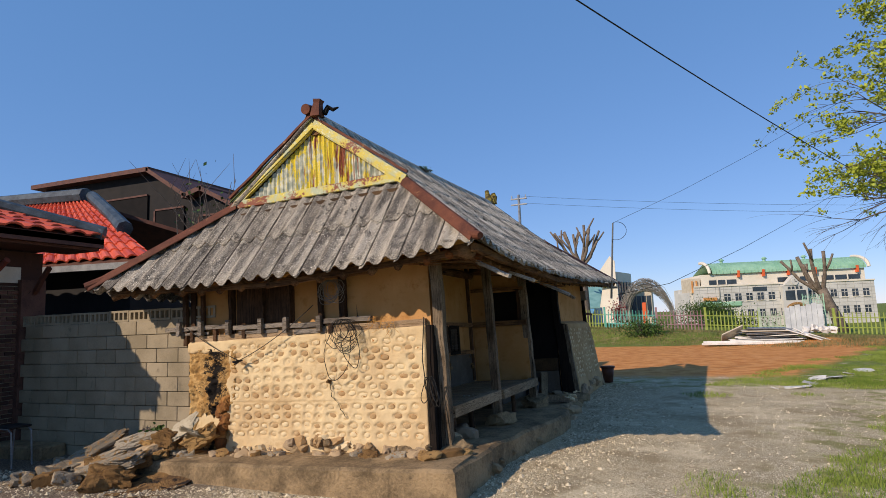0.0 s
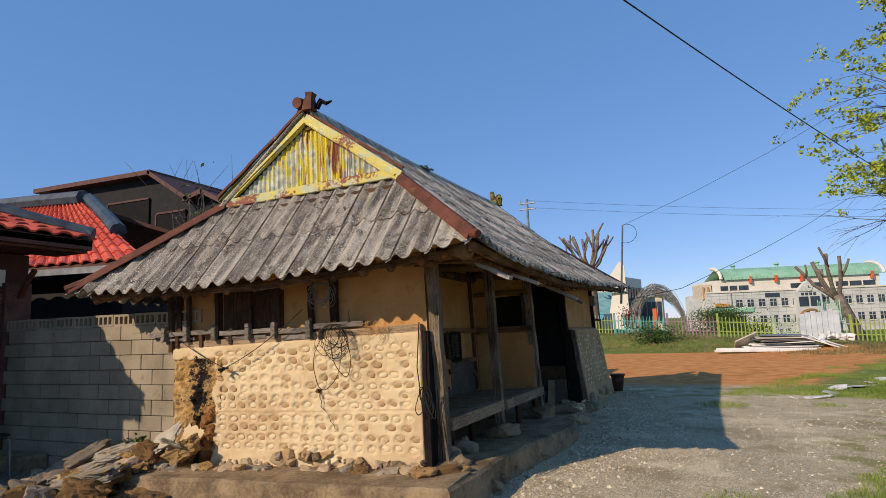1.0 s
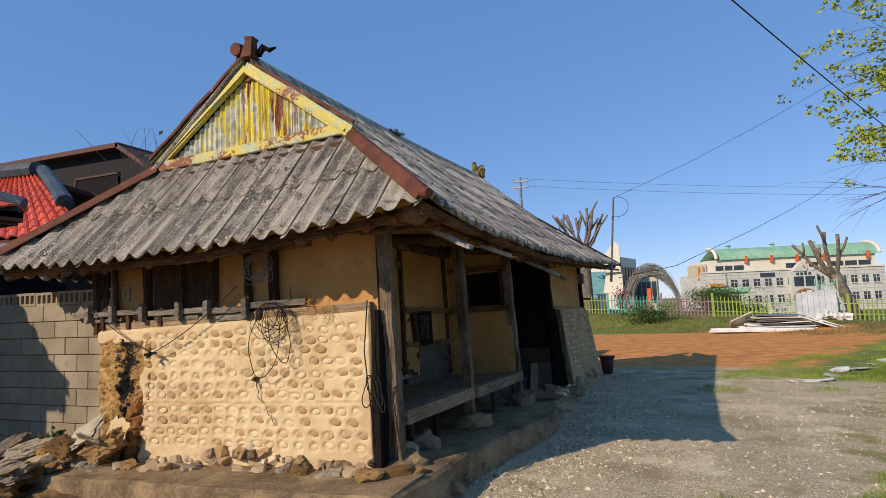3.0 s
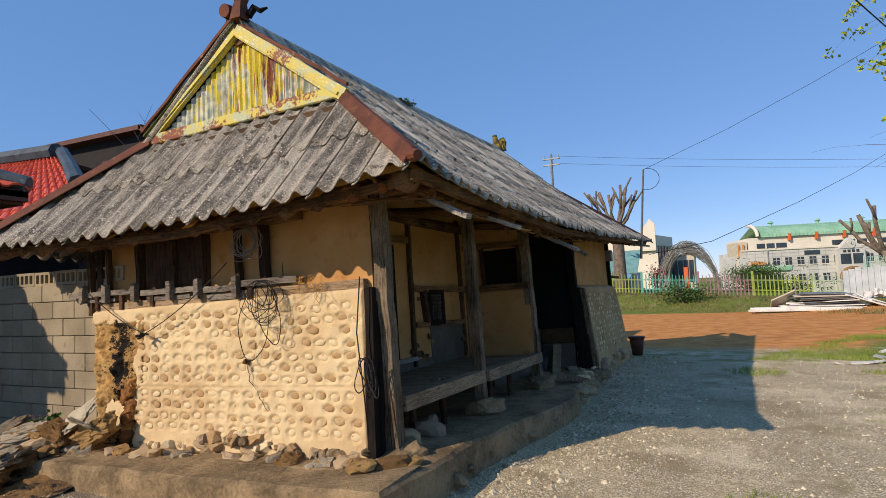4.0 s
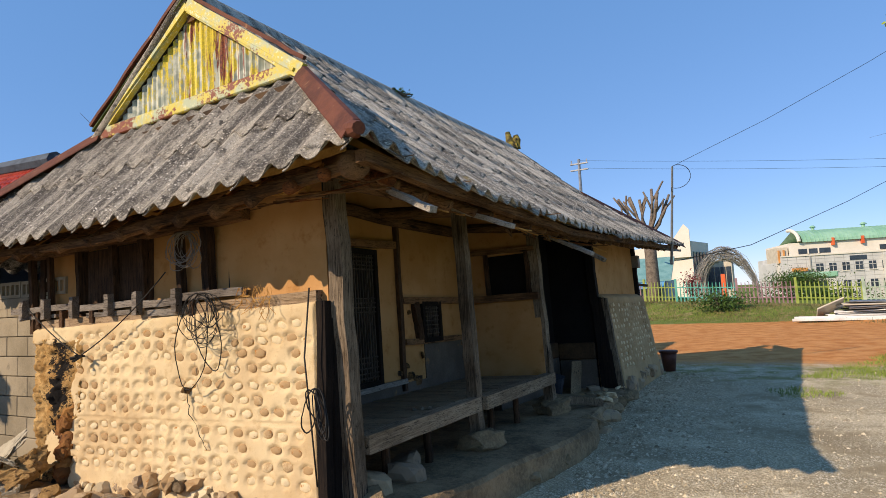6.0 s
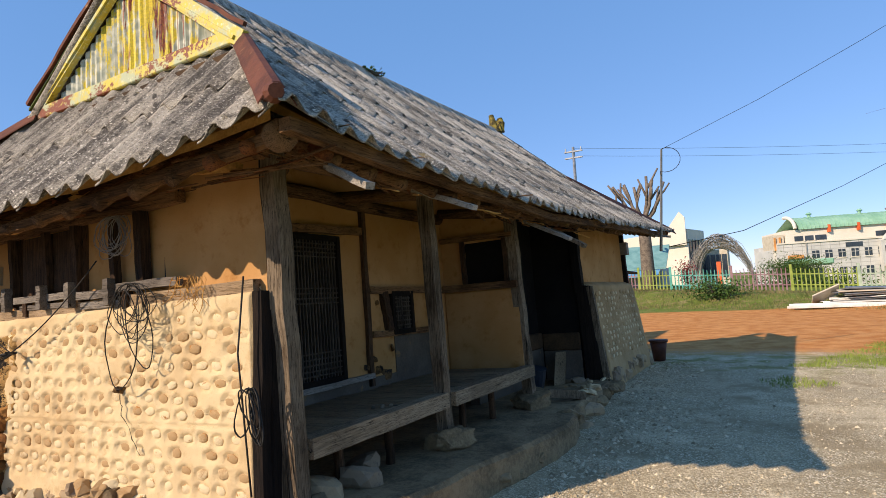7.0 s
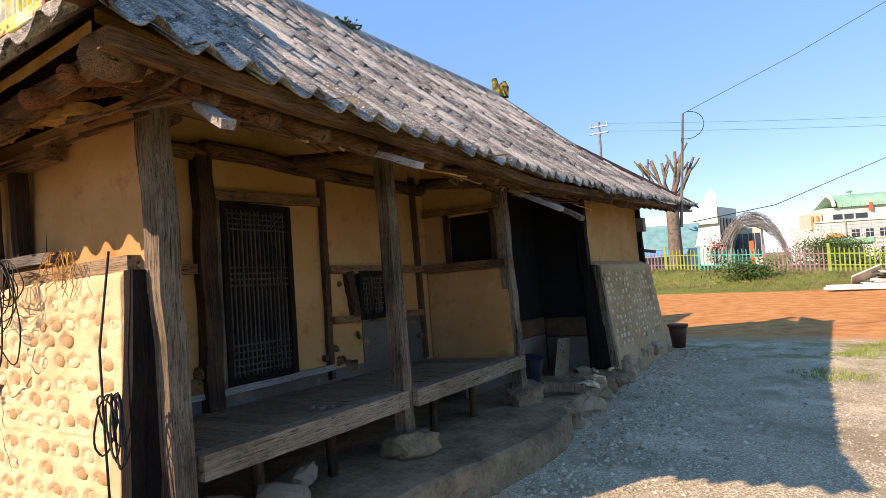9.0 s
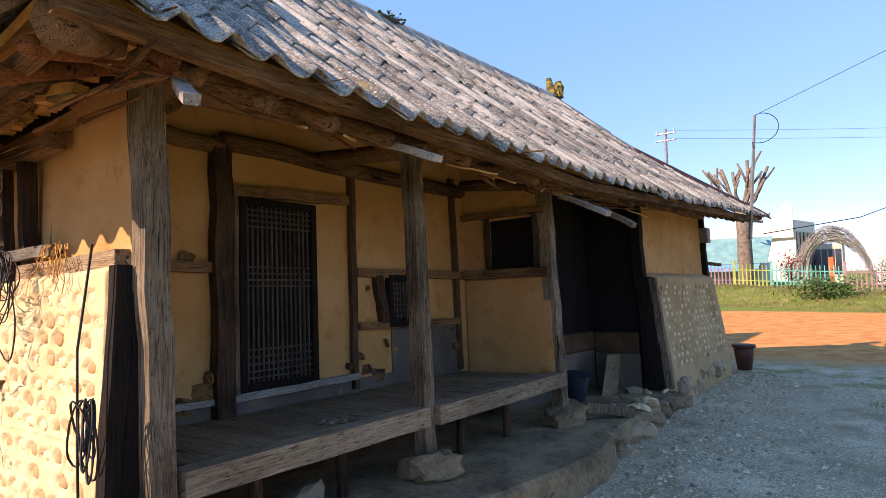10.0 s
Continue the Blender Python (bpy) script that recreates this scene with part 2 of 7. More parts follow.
M_ROCK = plain("field_stone", '8f7d66', 'b39a77', 5, 45, 0.9, 0, '6e6155', (0.55, 0.7), 0.5, 0.01, vary=0.5)
M_PEB = plain("wall_stone", 'b09066', 'dcc79e', 9, 70, 0.9, 0, 'a8753c', (0.58, 0.68), 0.9, 0.012, vary=0.9)
M_EARTH = plain("broken_earth", '5c4630', '9c7748', 4, 30, 0.97, 0, '2b2420', (0.5, 0.62), 0.9, 0.04)
M_GROUND = ground_material()
M_GREYX = wood_material("grey_weathered_rail", '6b6258', '978d80', '2e2822', axis=0)
M_LEDGE = wood_material("pale_ledge_wood", '8a7355', 'b3997a', '5a4630', axis=0)
M_DECK = wood_material("deck_board", '76654f', '9c8869', '3a3024', axis=0)
M_LIMEW = wood_material("lime_washed_wood", '8d867a', 'b3ab9d', '4a443c', axis=1)
M_LATT = wood_material("lattice_wood", '453c33', '665b4e')
M_BLUED = plain("dark_blue_plastic", '1e242c', '2c343d', 5, 40, 0.5)
M_POT = plain("brown_plastic", '4a2a20', '5f382b', 5, 40, 0.6)


def gravel_material():
    k = Mat("gravel_stone", 0.95, 0, 0.15)
    col = k.mix(k.island, lin('7d6f58'), lin('dccdae'))
    col = k.mix(k.ramp(k.noise(70, 4), 0.5, 0.7), col, lin('a3926f'))
    k.color(col).bump(k.noise(160, 3), 0.5, 0.006)
    return k.m


M_GRAVEL = gravel_material()
M_DARKMUD = plain("dark_brown_mud", '3a2c1e', '5a442d', 3, 40, 0.95)


def eroded_material():
    k = Mat("eroded_mud", 0.97, 0, 0.1)
    n1, n2, fine = k.noise(6, 6, None, 0.7), k.noise(2.2, 5, None, 0.65), k.noise(45, 5, None, 0.7)
    col = k.mix(k.ramp(n1, 0.35, 0.65), lin('a07a48'), lin('d0aa70'))
    x, y, z = k.xyz()
    side = k.math('SUBTRACT', 1.0, k.math('MULTIPLY', k.math('ABSOLUTE', k.math('ADD', x, 3.12)), 3.6))
    f = k.math('ADD', k.math('ADD', k.math('MULTIPLY', n1, 0.8), k.math('MULTIPLY', fine, 0.35)), k.math('MULTIPLY', side, 0.20))
    col = k.mix(k.ramp(fine, 0.55, 0.7), col, lin('7d5a32'))
    col = k.mix(k.ramp(f, 0.655, 0.74), col, lin('262320'))
    k.color(col).bump(k.math('ADD', n1, k.math('MULTIPLY', fine, 0.5)), 0.9, 0.04)
    return k.m


M_ERODED = eroded_material()
M_ORNAMENT = plain("flaked_ornament", '3a3524', '9c8a38', 9, 40, 0.8, 0, '2a241c', (0.5, 0.6), 0.6, 0.01)
M_BAREMUD = plain("red_brown_clod", '7a4f2a', 'a8763f', 6, 45, 0.97, 0, '4a3020', (0.56, 0.68), 0.8, 0.02, vary=0.4)
M_SOFFIT = plain("soffit_paint", '2c3a22', '55612f', 4, 40, 0.7, 0, '3a2417', (0.6, 0.7))


# ---- builders ----
def thing(name, label, category, group="", kind="", at=(0, 0, 0)):
    ob = new(name)
    ob.location = at
    ob.empty_display_size = 0.2
    return tagged(ob, label, category, group, kind)


def finish(name, bm, material, smooth=False):
    me = bpy.data.meshes.new(name)
    bm.normal_update()
    bm.to_mesh(me)
    bm.free()
    me.materials.append(material)
    if smooth:
        me.polygons.foreach_set("use_smooth", [True] * len(me.polygons))
    return me


def part(name, bm, material, parent=None, label="", smooth=False):
    """Link a bmesh, in world coordinates, as one mesh under a thing or a part."""
    ob = new(name, finish(name, bm, material, smooth))
    if parent is not None:
        ob.parent = parent
        base, p = Vector((0, 0, 0)), parent
        while p is not None:
            base, p = base + p.location, p.parent
        ob.location = -base
    if label:
        ob["label"] = label
    return ob


def setting(name, bm, material, label, smooth=False, category=""):
    return tagged(part(name, bm, material, None, "", smooth), label, category, "", "structure")


def skew(p):
    """The house leans out of square: its long side drifts with depth."""
    return Vector((p[0] + 0.045 * max(p[1], 0.0), p[1], p[2]))


def skewed(bm):
    for v in bm.verts:
        v.co = skew(v.co)
    return bm


def box(bm, x0, x1, y0, y1, z0, z1, bevel=0.0):
    r = bmesh.ops.create_cube(bm, size=1)
    for v in r["verts"]:
        v.co = Vector((x0 + (v.co.x + 0.5) * (x1 - x0), y0 + (v.co.y + 0.5) * (y1 - y0), z0 + (v.co.z + 0.5) * (z1 - z0)))
    if bevel:
        es = list({e for v in r["verts"] for e in v.link_edges})
        bmesh.ops.bevel(bm, geom=es, offset=bevel, segments=1, affect='EDGES')
    return bm


def cube(x0, x1, y0, y1, z0, z1, bevel=0.0):
    return box(bmesh.new(), x0, x1, y0, y1, z0, z1, bevel)


def sweep(bm, pts, radii, sides=8, square=False, rough=0.0, seed=0, cap=True, ratio=1.0):
    """A tube through points, round or four-sided, with an uneven skin."""
    rng = random.Random(seed)
    pts = [Vector(p) for p in pts]
    if not isinstance(radii, (list, tuple)):
        radii = [radii] * len(pts)
    n = 4 if square else sides
    rings = []
    for i, p in enumerate(pts):
        d = (pts[min(i + 1, len(pts) - 1)] - pts[max(i - 1, 0)]).normalized()
        side = d.cross(Vector((0, 0, 1)))
        if side.length < 0.15:
            side = d.cross(Vector((0, 1, 0)))
        side.normalize()
        up = side.cross(d)
        ring = []
        for k in range(n):
            a = 2 * math.pi * (k + (0.5 if square else 0)) / n
            r = radii[i] * (1.414 if square else 1) * (1 + rng.uniform(-rough, rough))
            ring.append(bm.verts.new(p + side * math.cos(a) * r + up * math.sin(a) * r * ratio))
        rings.append(ring)
    for a, b in zip(rings, rings[1:]):
        for k in range(n):
            bm.faces.new((a[k], a[(k + 1) % n], b[(k + 1) % n], b[k]))
    if cap:
        bm.faces.new(rings[0][::-1])
        bm.faces.new(rings[-1])
    return bm


def beam(p0, p1, w, steps=5, rough=0.08, seed=0, square=True, wander=0.01, ratio=1.0, bevel=True, taper=1.0):
    """A hewn timber between two points."""
    rng = random.Random(seed)
    p0, p1 = Vector(p0), Vector(p1)
    pts, rad = [], []
    for i in range(steps + 1):
        f = i / steps
        j = Vector([rng.uniform(-wander, wander) for _ in range(3)]) if 0 < i < steps else Vector((0, 0, 0))
        pts.append(p0.lerp(p1, f) + j)
        rad.append(w / 2 * (1 + (taper - 1) * f))
    bm = sweep(bmesh.new(), pts, rad, 9, square, rough, seed, True, ratio)
    if square and bevel:
        es = [e for e in bm.edges if len(e.link_faces) == 2 and e.calc_face_angle(0) > 0.9]
        bmesh.ops.bevel(bm, geom=es, offset=w * 0.09, segments=1, affect='EDGES')
    return bm


def lump(bm, c, size, seed=0, sub=2, rough=0.22, flat=0.0):
    """An uneven stone."""
    r = bmesh.ops.create_icosphere(bm, subdivisions=sub, radius=1.0)
    rng = random.Random(seed)
    off = Vector((rng.uniform(-50, 50), rng.uniform(-50, 50), rng.uniform(-50, 50)))
    q = Euler((rng.uniform(-.3, .3), rng.uniform(-.3, .3), rng.uniform(0, 6.28))).to_matrix()
    for v in r["verts"]:
        d = v.co.normalized()
        k = 1 + rough * noise.noise(d * 1.6 + off) * 2 + rough * 0.5 * noise.noise(d * 4 + off)
        p = d * k
        p = Vector([max(-0.78, min(0.78, a)) for a in p])
        p = q @ Vector((p.x * size[0], p.y * size[1], p.z * size[2]))
        v.co = Vector(c) + p
    return bm


# ---- ground ----
def ground_height(x, y):
    foot = 26.7 - 0.6 * max(-3.0, min(9.0, x))
    bank = max(0.0, min(1.0, (y - foot) / 4.0))
    high = max(0.05, min(0.95, 0.85 - 0.05 * (x + 3)))
    z = high * bank * bank * (3 - 2 * bank)
    fade = max(0.0, min(1.0, (y - 45) / 40.0))
    z = z * (1 - fade) - 1.3 * fade
    z += 0.02 * noise.noise(Vector((x * 0.7, y * 0.7, 0))) + 0.025 * noise.noise(Vector((x * 0.15, y * 0.15, 3)))
    return z - 0.02


def axis_steps(lo, hi, fine_lo, fine_hi, step):
    out, a, s = [], fine_lo, step
    while a < fine_hi:
        out.append(a)
        a += step
    while a < hi:
        out.append(a)
        s *= 1.25
        a += s
    out.append(hi)
    a, s, low = fine_lo, step, []
    while a > lo:
        s *= 1.25
        a -= s
        low.append(max(a, lo))
    return low[::-1] + out


def build_ground():
    bm = bmesh.new()
    xs, ys = axis_steps(-900, 900, -8, 10, 0.22), axis_steps(-400, 1800, -7, 30, 0.22)
    grid = [[bm.verts.new((x, y, ground_height(x, y))) for y in ys] for x in xs]
    for i in range(len(xs) - 1):
        for j in range(len(ys) - 1):
            bm.faces.new((grid[i][j], grid[i + 1][j], grid[i + 1][j + 1], grid[i][j + 1]))
    setting("ground", bm, M_GROUND, "grey gravel yard running into bare orange field and grass", True, "ground")


build_ground()

# ---- old house: plinth ----
house = thing("old_house", "old mud and field stone farmhouse with grey corrugated slate roof", "house", at=(-1.6, 4.0, 0.0))


def build_plinth():
    bm = bmesh.new()
    rng = random.Random(4)
    edge = [(-3.7, -0.86), (-2.6, -0.88), (-1.4, -0.92), (-0.4, -0.94), (0.43, -0.96)]
    edge += [(0.45, -0.3), (0.47, 0.5), (0.55, 1.0), (0.63, 1.5), (0.74, 2.0), (0.82, 2.5), (0.84, 3.0), (0.80, 3.35), (0.70, 3.55), (0.68, 4.2), (0.66, 5.0), (0.60, 5.7), (0.56, 6.4), (0.45, 7.2), (0.4, 8.9)]
    fine = []
    for a, b in zip(edge, edge[1:]):
        n = max(1, int(math.dist(a, b) / 0.12))
        for i in range(n):
            f = i / n
            fine.append((a[0] + (b[0] - a[0]) * f, a[1] + (b[1] - a[1]) * f))
    fine.append(edge[-1])
    back = [(-3.7, 8.9)]
    zt = lambda x, y: 0.27 - 0.02 * max(0, y) / 4 + 0.02 * noise.noise(Vector((x * 3, y * 3, 1)))
    ring_t, ring_m, ring_b = [], [], []
    for x, y in fine:
        j = 0.025 * noise.noise(Vector((x * 5, y * 5, 7))) + 0.02 * noise.noise(Vector((x * 14, y * 14, 2)))
        x2, y2 = x + j, y + j
        ring_t.append(bm.verts.new((x2 - 0.025, y2 + (0.025 if y < -0.5 else 0), zt(x, y))))
        ring_m.append(bm.verts.new((x2 + 0.01, y2 - (0.01 if y < -0.5 else 0), zt(x, y) - 0.03)))
        ring_b.append(bm.verts.new((x2 + 0.02 + 0.02 * noise.noise(Vector((x * 9, y * 9, 0))), y2 - (0.02 if y < -0.5 else 0), -0.08)))
    for a, b in ((ring_t, ring_m), (ring_m, ring_b)):
        for i in range(len(fine) - 1):
            bm.faces.new((a[i], b[i], b[i + 1], a[i + 1]))
    inner = [bm.verts.new((v.co.x - 0.35 if v.co.y > -0.6 else v.co.x, v.co.y if v.co.y > -0.6 else v.co.y + 0.35, v.co.z + 0.015)) for v in ring_t]
    for i in range(len(fine) - 1):
        bm.faces.new((ring_t[i], ring_t[i + 1], inner[i + 1], inner[i]))
    far = [bm.verts.new((-3.7, max(v.co.y, -0.5), 0.29)) for v in inner]
    for i in range(len(fine) - 1):
        bm.faces.new((inner[i], inner[i + 1], far[i + 1], far[i]))
    bmesh.ops.remove_doubles(bm, verts=bm.verts, dist=0.0005)
    bmesh.ops.recalc_face_normals(bm, faces=bm.faces)
    return part("plinth", bm, M_CONC, house, "worn earth and cement plinth")


build_plinth()

# ---- old house: walls ----
# ring of the house: gable front y = 0, front line x = 0.05, inner porch wall x = -0.95
def battered(x0, x1, yf0, yf1, z0, z1, depth, seed, step=0.07, dents=(), groove=None, bare=None):
    """The thick lower wall: a front skin leaning back, uneven, with a sloped ledge on top."""
    bm = bmesh.new()
    nx, nz = max(2, int((x1 - x0) / step)), max(2, int((z1 - z0) / step))
    g, near = [], {}
    for d in dents:
        for k in (-1, 0, 1):
            near.setdefault(int(d[0] / 0.2) + k, []).append(d)
    for i in range(nx + 1):
        col = []
        for j in range(nz + 1):
            fx, fz = i / nx, j / nz
            y = yf0 + (yf1 - yf0) * fz
            p = Vector((x0 + (x1 - x0) * fx, y, z0 + (z1 - z0) * fz))
            p.y += 0.018 * noise.noise(Vector((p.x * 2.2, p.z * 2.2, seed))) + 0.008 * noise.noise(Vector((p.x * 9, p.z * 9, seed)))
            for su, sz, sw, sh in near.get(int(p.x / 0.2), ()):
                q = math.hypot((p.x - su) / sw, (p.z - sz) / sh) * 2
                if q < 1.32:
                    p.y += 0.019 * min(1.0, (1.32 - q) / 0.20)
            if groove is not None and abs(p.z - groove + 0.006 * p.x - 0.006 * noise.noise(p * 3)) < 0.009:
                p.y += 0.012
            if bare is not None:
                side = bare - p.x + 0.07 * noise.noise(Vector((1, p.z * 5, 3))) + 0.03 * noise.noise(Vector((1, p.z * 16, 3)))
                over = 1.52 + 0.04 * noise.noise(Vector((p.x * 7, 2, 1))) - p.z
                p.y += 0.09 * max(0.0, min(1.0, min(side, over) / 0.03))
            col.append(bm.verts.new(p))
        tops = [(yf1 + 0.035, z1 + 0.025), (yf1 + 0.10, z1 + 0.06), (yf0 + depth, z1 + 0.09), (yf0 + depth, z0)]
        for y, z in tops:
            col.append(bm.verts.new((x0 + (x1 - x0) * fx, y, z + 0.008 * noise.noise(Vector((fx * 30, y * 9, seed))))))
        g.append(col)
    m = len(g[0])
    for i in range(nx):
        for j in range(m - 1):
            bm.faces.new((g[i][j], g[i + 1][j], g[i + 1][j + 1], g[i][j + 1]))
    bm.faces.new(g[0])
    bm.faces.new(g[-1][::-1])
    return bm


def stone_plan(rows, u0, u1, step, seed):
    """Where the stones sit: along, height, width, thickness of each."""
    rng, out = random.Random(seed), []
    for z in rows:
        u = u0 + rng.uniform(0, step * 0.7)
        while u < u1:
            if rng.random() > 0.04:
                out.append((u, z - 0.016 * (u + 1.5) * (u < 3) + rng.uniform(-0.014, 0.014), rng.uniform(0.082, 0.115), rng.uniform(0.058, 0.076)))
            u += step * rng.uniform(0.85, 1.18)
    return out


PLAN_GABLE = stone_plan([1.535, 1.44, 1.345, 1.235, 1.13, 1.025, 0.935, 0.79, 0.69, 0.585, 0.48], -2.80, -0.16, 0.157, 21)
PLAN_END = stone_plan([0.55 + 0.088 * i for i in range(12)], 6.15, 8.65, 0.17, 22)
wall_gable = part("stone_wall", battered(-3.52, -0.10, -0.27, -0.22, 0.26, 1.64, 0.30, 1, 0.0145, PLAN_GABLE, 0.85, -2.84), M_COB, house, "ochre mud wall set with rows of field stones", True)


def rotated_wall(bm):
    """Turn a wall built along x into one along y, facing +x."""
    for v in bm.verts:
        v.co = Vector((-v.co.y, v.co.x, v.co.z))
    return bm


wall_end = part("stone_wall", skewed(rotated_wall(battered(6.02, 8.75, -0.36, -0.16, 0.10, 1.64, 0.42, 5, 0.022, PLAN_END))), M_COB_SHADED, house, "mud wall set with rows of field stones", True)

# upper mud walls
part("mud_wall", cube(-3.55, -0.05, -0.12, 0.02, 1.56, 2.55), M_MUD, house)
part("mud_wall", skewed(cube(-0.10, 0.04, 6.05, 8.6, 1.6, 2.6)), M_MUD, house)
part("mud_wall", skewed(cube(-1.10, -0.97, 0.054, 3.66, 0.3, 2.95)), M_MUD, house)
part("back_wall", skewed(cube(-3.60, -3.45, -0.03, 8.75, 0.25, 3.0)), M_MUD, house)
part("end_wall", skewed(cube(-3.45, -0.10, 8.6, 8.75, 0.1, 2.6)), M_MUD, house)
part("side_panel", skewed(cube(-0.97, 0.02, 3.62, 3.74, 0.60, 1.66, 0.02)), M_MUD, house)

# ---- old house: roof ----
WAVE, AMP = 0.205, 0.036
RIDGE_A, RIDGE_B = Vector((-1.66, -0.02, 4.50)), Vector((-1.66, 7.25, 4.66))


def eave_long(y):
    """Front eave, before the skew: x and z at depth y."""
    up = 0.10 * max(0.0, 1 - (y + 0.85) / 1.6) ** 2
    far = max(0.0, y - 3.0) / 6.8
    return 0.82, 2.35 + up + 0.30 * far ** 1.2


def front_slope(y, v):
    """The front roof plane, v = 0 at the ridge and 1 at the eave."""
    f = max(0.0, min(1.0, y / 7.25))
    r = RIDGE_A.lerp(RIDGE_B, f)
    x1, z1 = eave_long(y)
    sag = -0.05 * math.sin(math.pi * v) - 0.03 * math.sin(math.pi * f) * (1 - v)
    return Vector((r.x + (x1 - r.x) * v, y, r.z + (z1 - r.z) * v + sag))


def back_slope(y, v):
    f = max(0.0, min(1.0, y / 7.25))
    r = RIDGE_A.lerp(RIDGE_B, f)
    up = 0.10 * max(0.0, 1 - (y + 0.85) / 1.6) ** 2
    return Vector((r.x + (-4.58 - r.x) * v, y, r.z + (2.30 + up - r.z) * v - 0.05 * math.sin(math.pi * v)))


def hip_eave_z(x):
    return 2.285 + 0.135 * max(0.0, (x + 1.6) / 2.4) ** 2.2 + 0.135 * max(0.0, (-2.2 - x) / 2.4) ** 2.2


def hip_slope(x, v):
    """The skirt roof under the gable, v = 0 at the gable foot."""
    z0 = 3.43 if x > -0.4 else 3.43 + 0.04 * min(1.0, (-0.4 - x) / 2.5)
    return Vector((x, 0.12 + (-0.87 - 0.12) * v, z0 + (hip_eave_z(x) - z0) * v - 0.02 * math.sin(math.pi * v)))


def far_slope(x, v):
    return Vector((x, 7.15 + 2.6 * v, 3.60 + (2.62 - 3.60) * v))


def slate_sheet(surface, u0, u1, v0, v1, lift, tilt, cuts, rng):
    """One corrugated sheet laid on a roof surface, trimmed along the hips."""
    bm = bmesh.new()
    n = max(4, int(round((u1 - u0) / WAVE * 8)))
    rows = 4
    grid = []
    j0, j1 = rng.uniform(-0.012, 0.012), rng.uniform(-0.012, 0.012)
    for layer in (0, 1):
        g = []
        for i in range(n + 1):
            u = u0 + (u1 - u0) * i / n
            col = []
            for j in range(rows + 1):
                f = j / rows
                v = v0 + (v1 - v0) * f
                p = surface(u, v + (j0 * (1 - i / n) + j1 * i / n) * (1 if j == rows else 0))
                p.z += AMP * (2.2 * (0.5 + 0.5 * math.cos(2 * math.pi * u / WAVE)) ** 1.7 - 0.9) * 0.8 + lift + tilt * f - 0.012 * layer
                p.z += 0.026 * (i / n) - 0.010 + 0.006 * noise.noise(Vector((u * 6, v * 9, lift * 50)))
                col.append(bm.verts.new(p))
            g.append(col)
        grid.append(g)
    a, b = grid
    for i in range(n):
        for j in range(rows):
            bm.faces.new((a[i][j], a[i + 1][j], a[i + 1][j + 1], a[i][j + 1]))
            bm.faces.new((b[i][j], b[i][j + 1], b[i + 1][j + 1], b[i + 1][j]))
        bm.faces.new((a[i][rows], a[i + 1][rows], b[i + 1][rows], b[i][rows]))
    for j in range(rows):
        bm.faces.new((a[0][j], a[0][j + 1], b[0][j + 1], b[0][j]))
        bm.faces.new((a[n][j], b[n][j], b[n][j + 1], a[n][j + 1]))
    for co, no in cuts:
        geom = bm.verts[:] + bm.edges[:] + bm.faces[:]
        bmesh.ops.bisect_plane(bm, geom=geom, plane_co=co, plane_no=no, clear_outer=True)
    bmesh.ops.recalc_face_normals(bm, faces=bm.faces)
    return bm


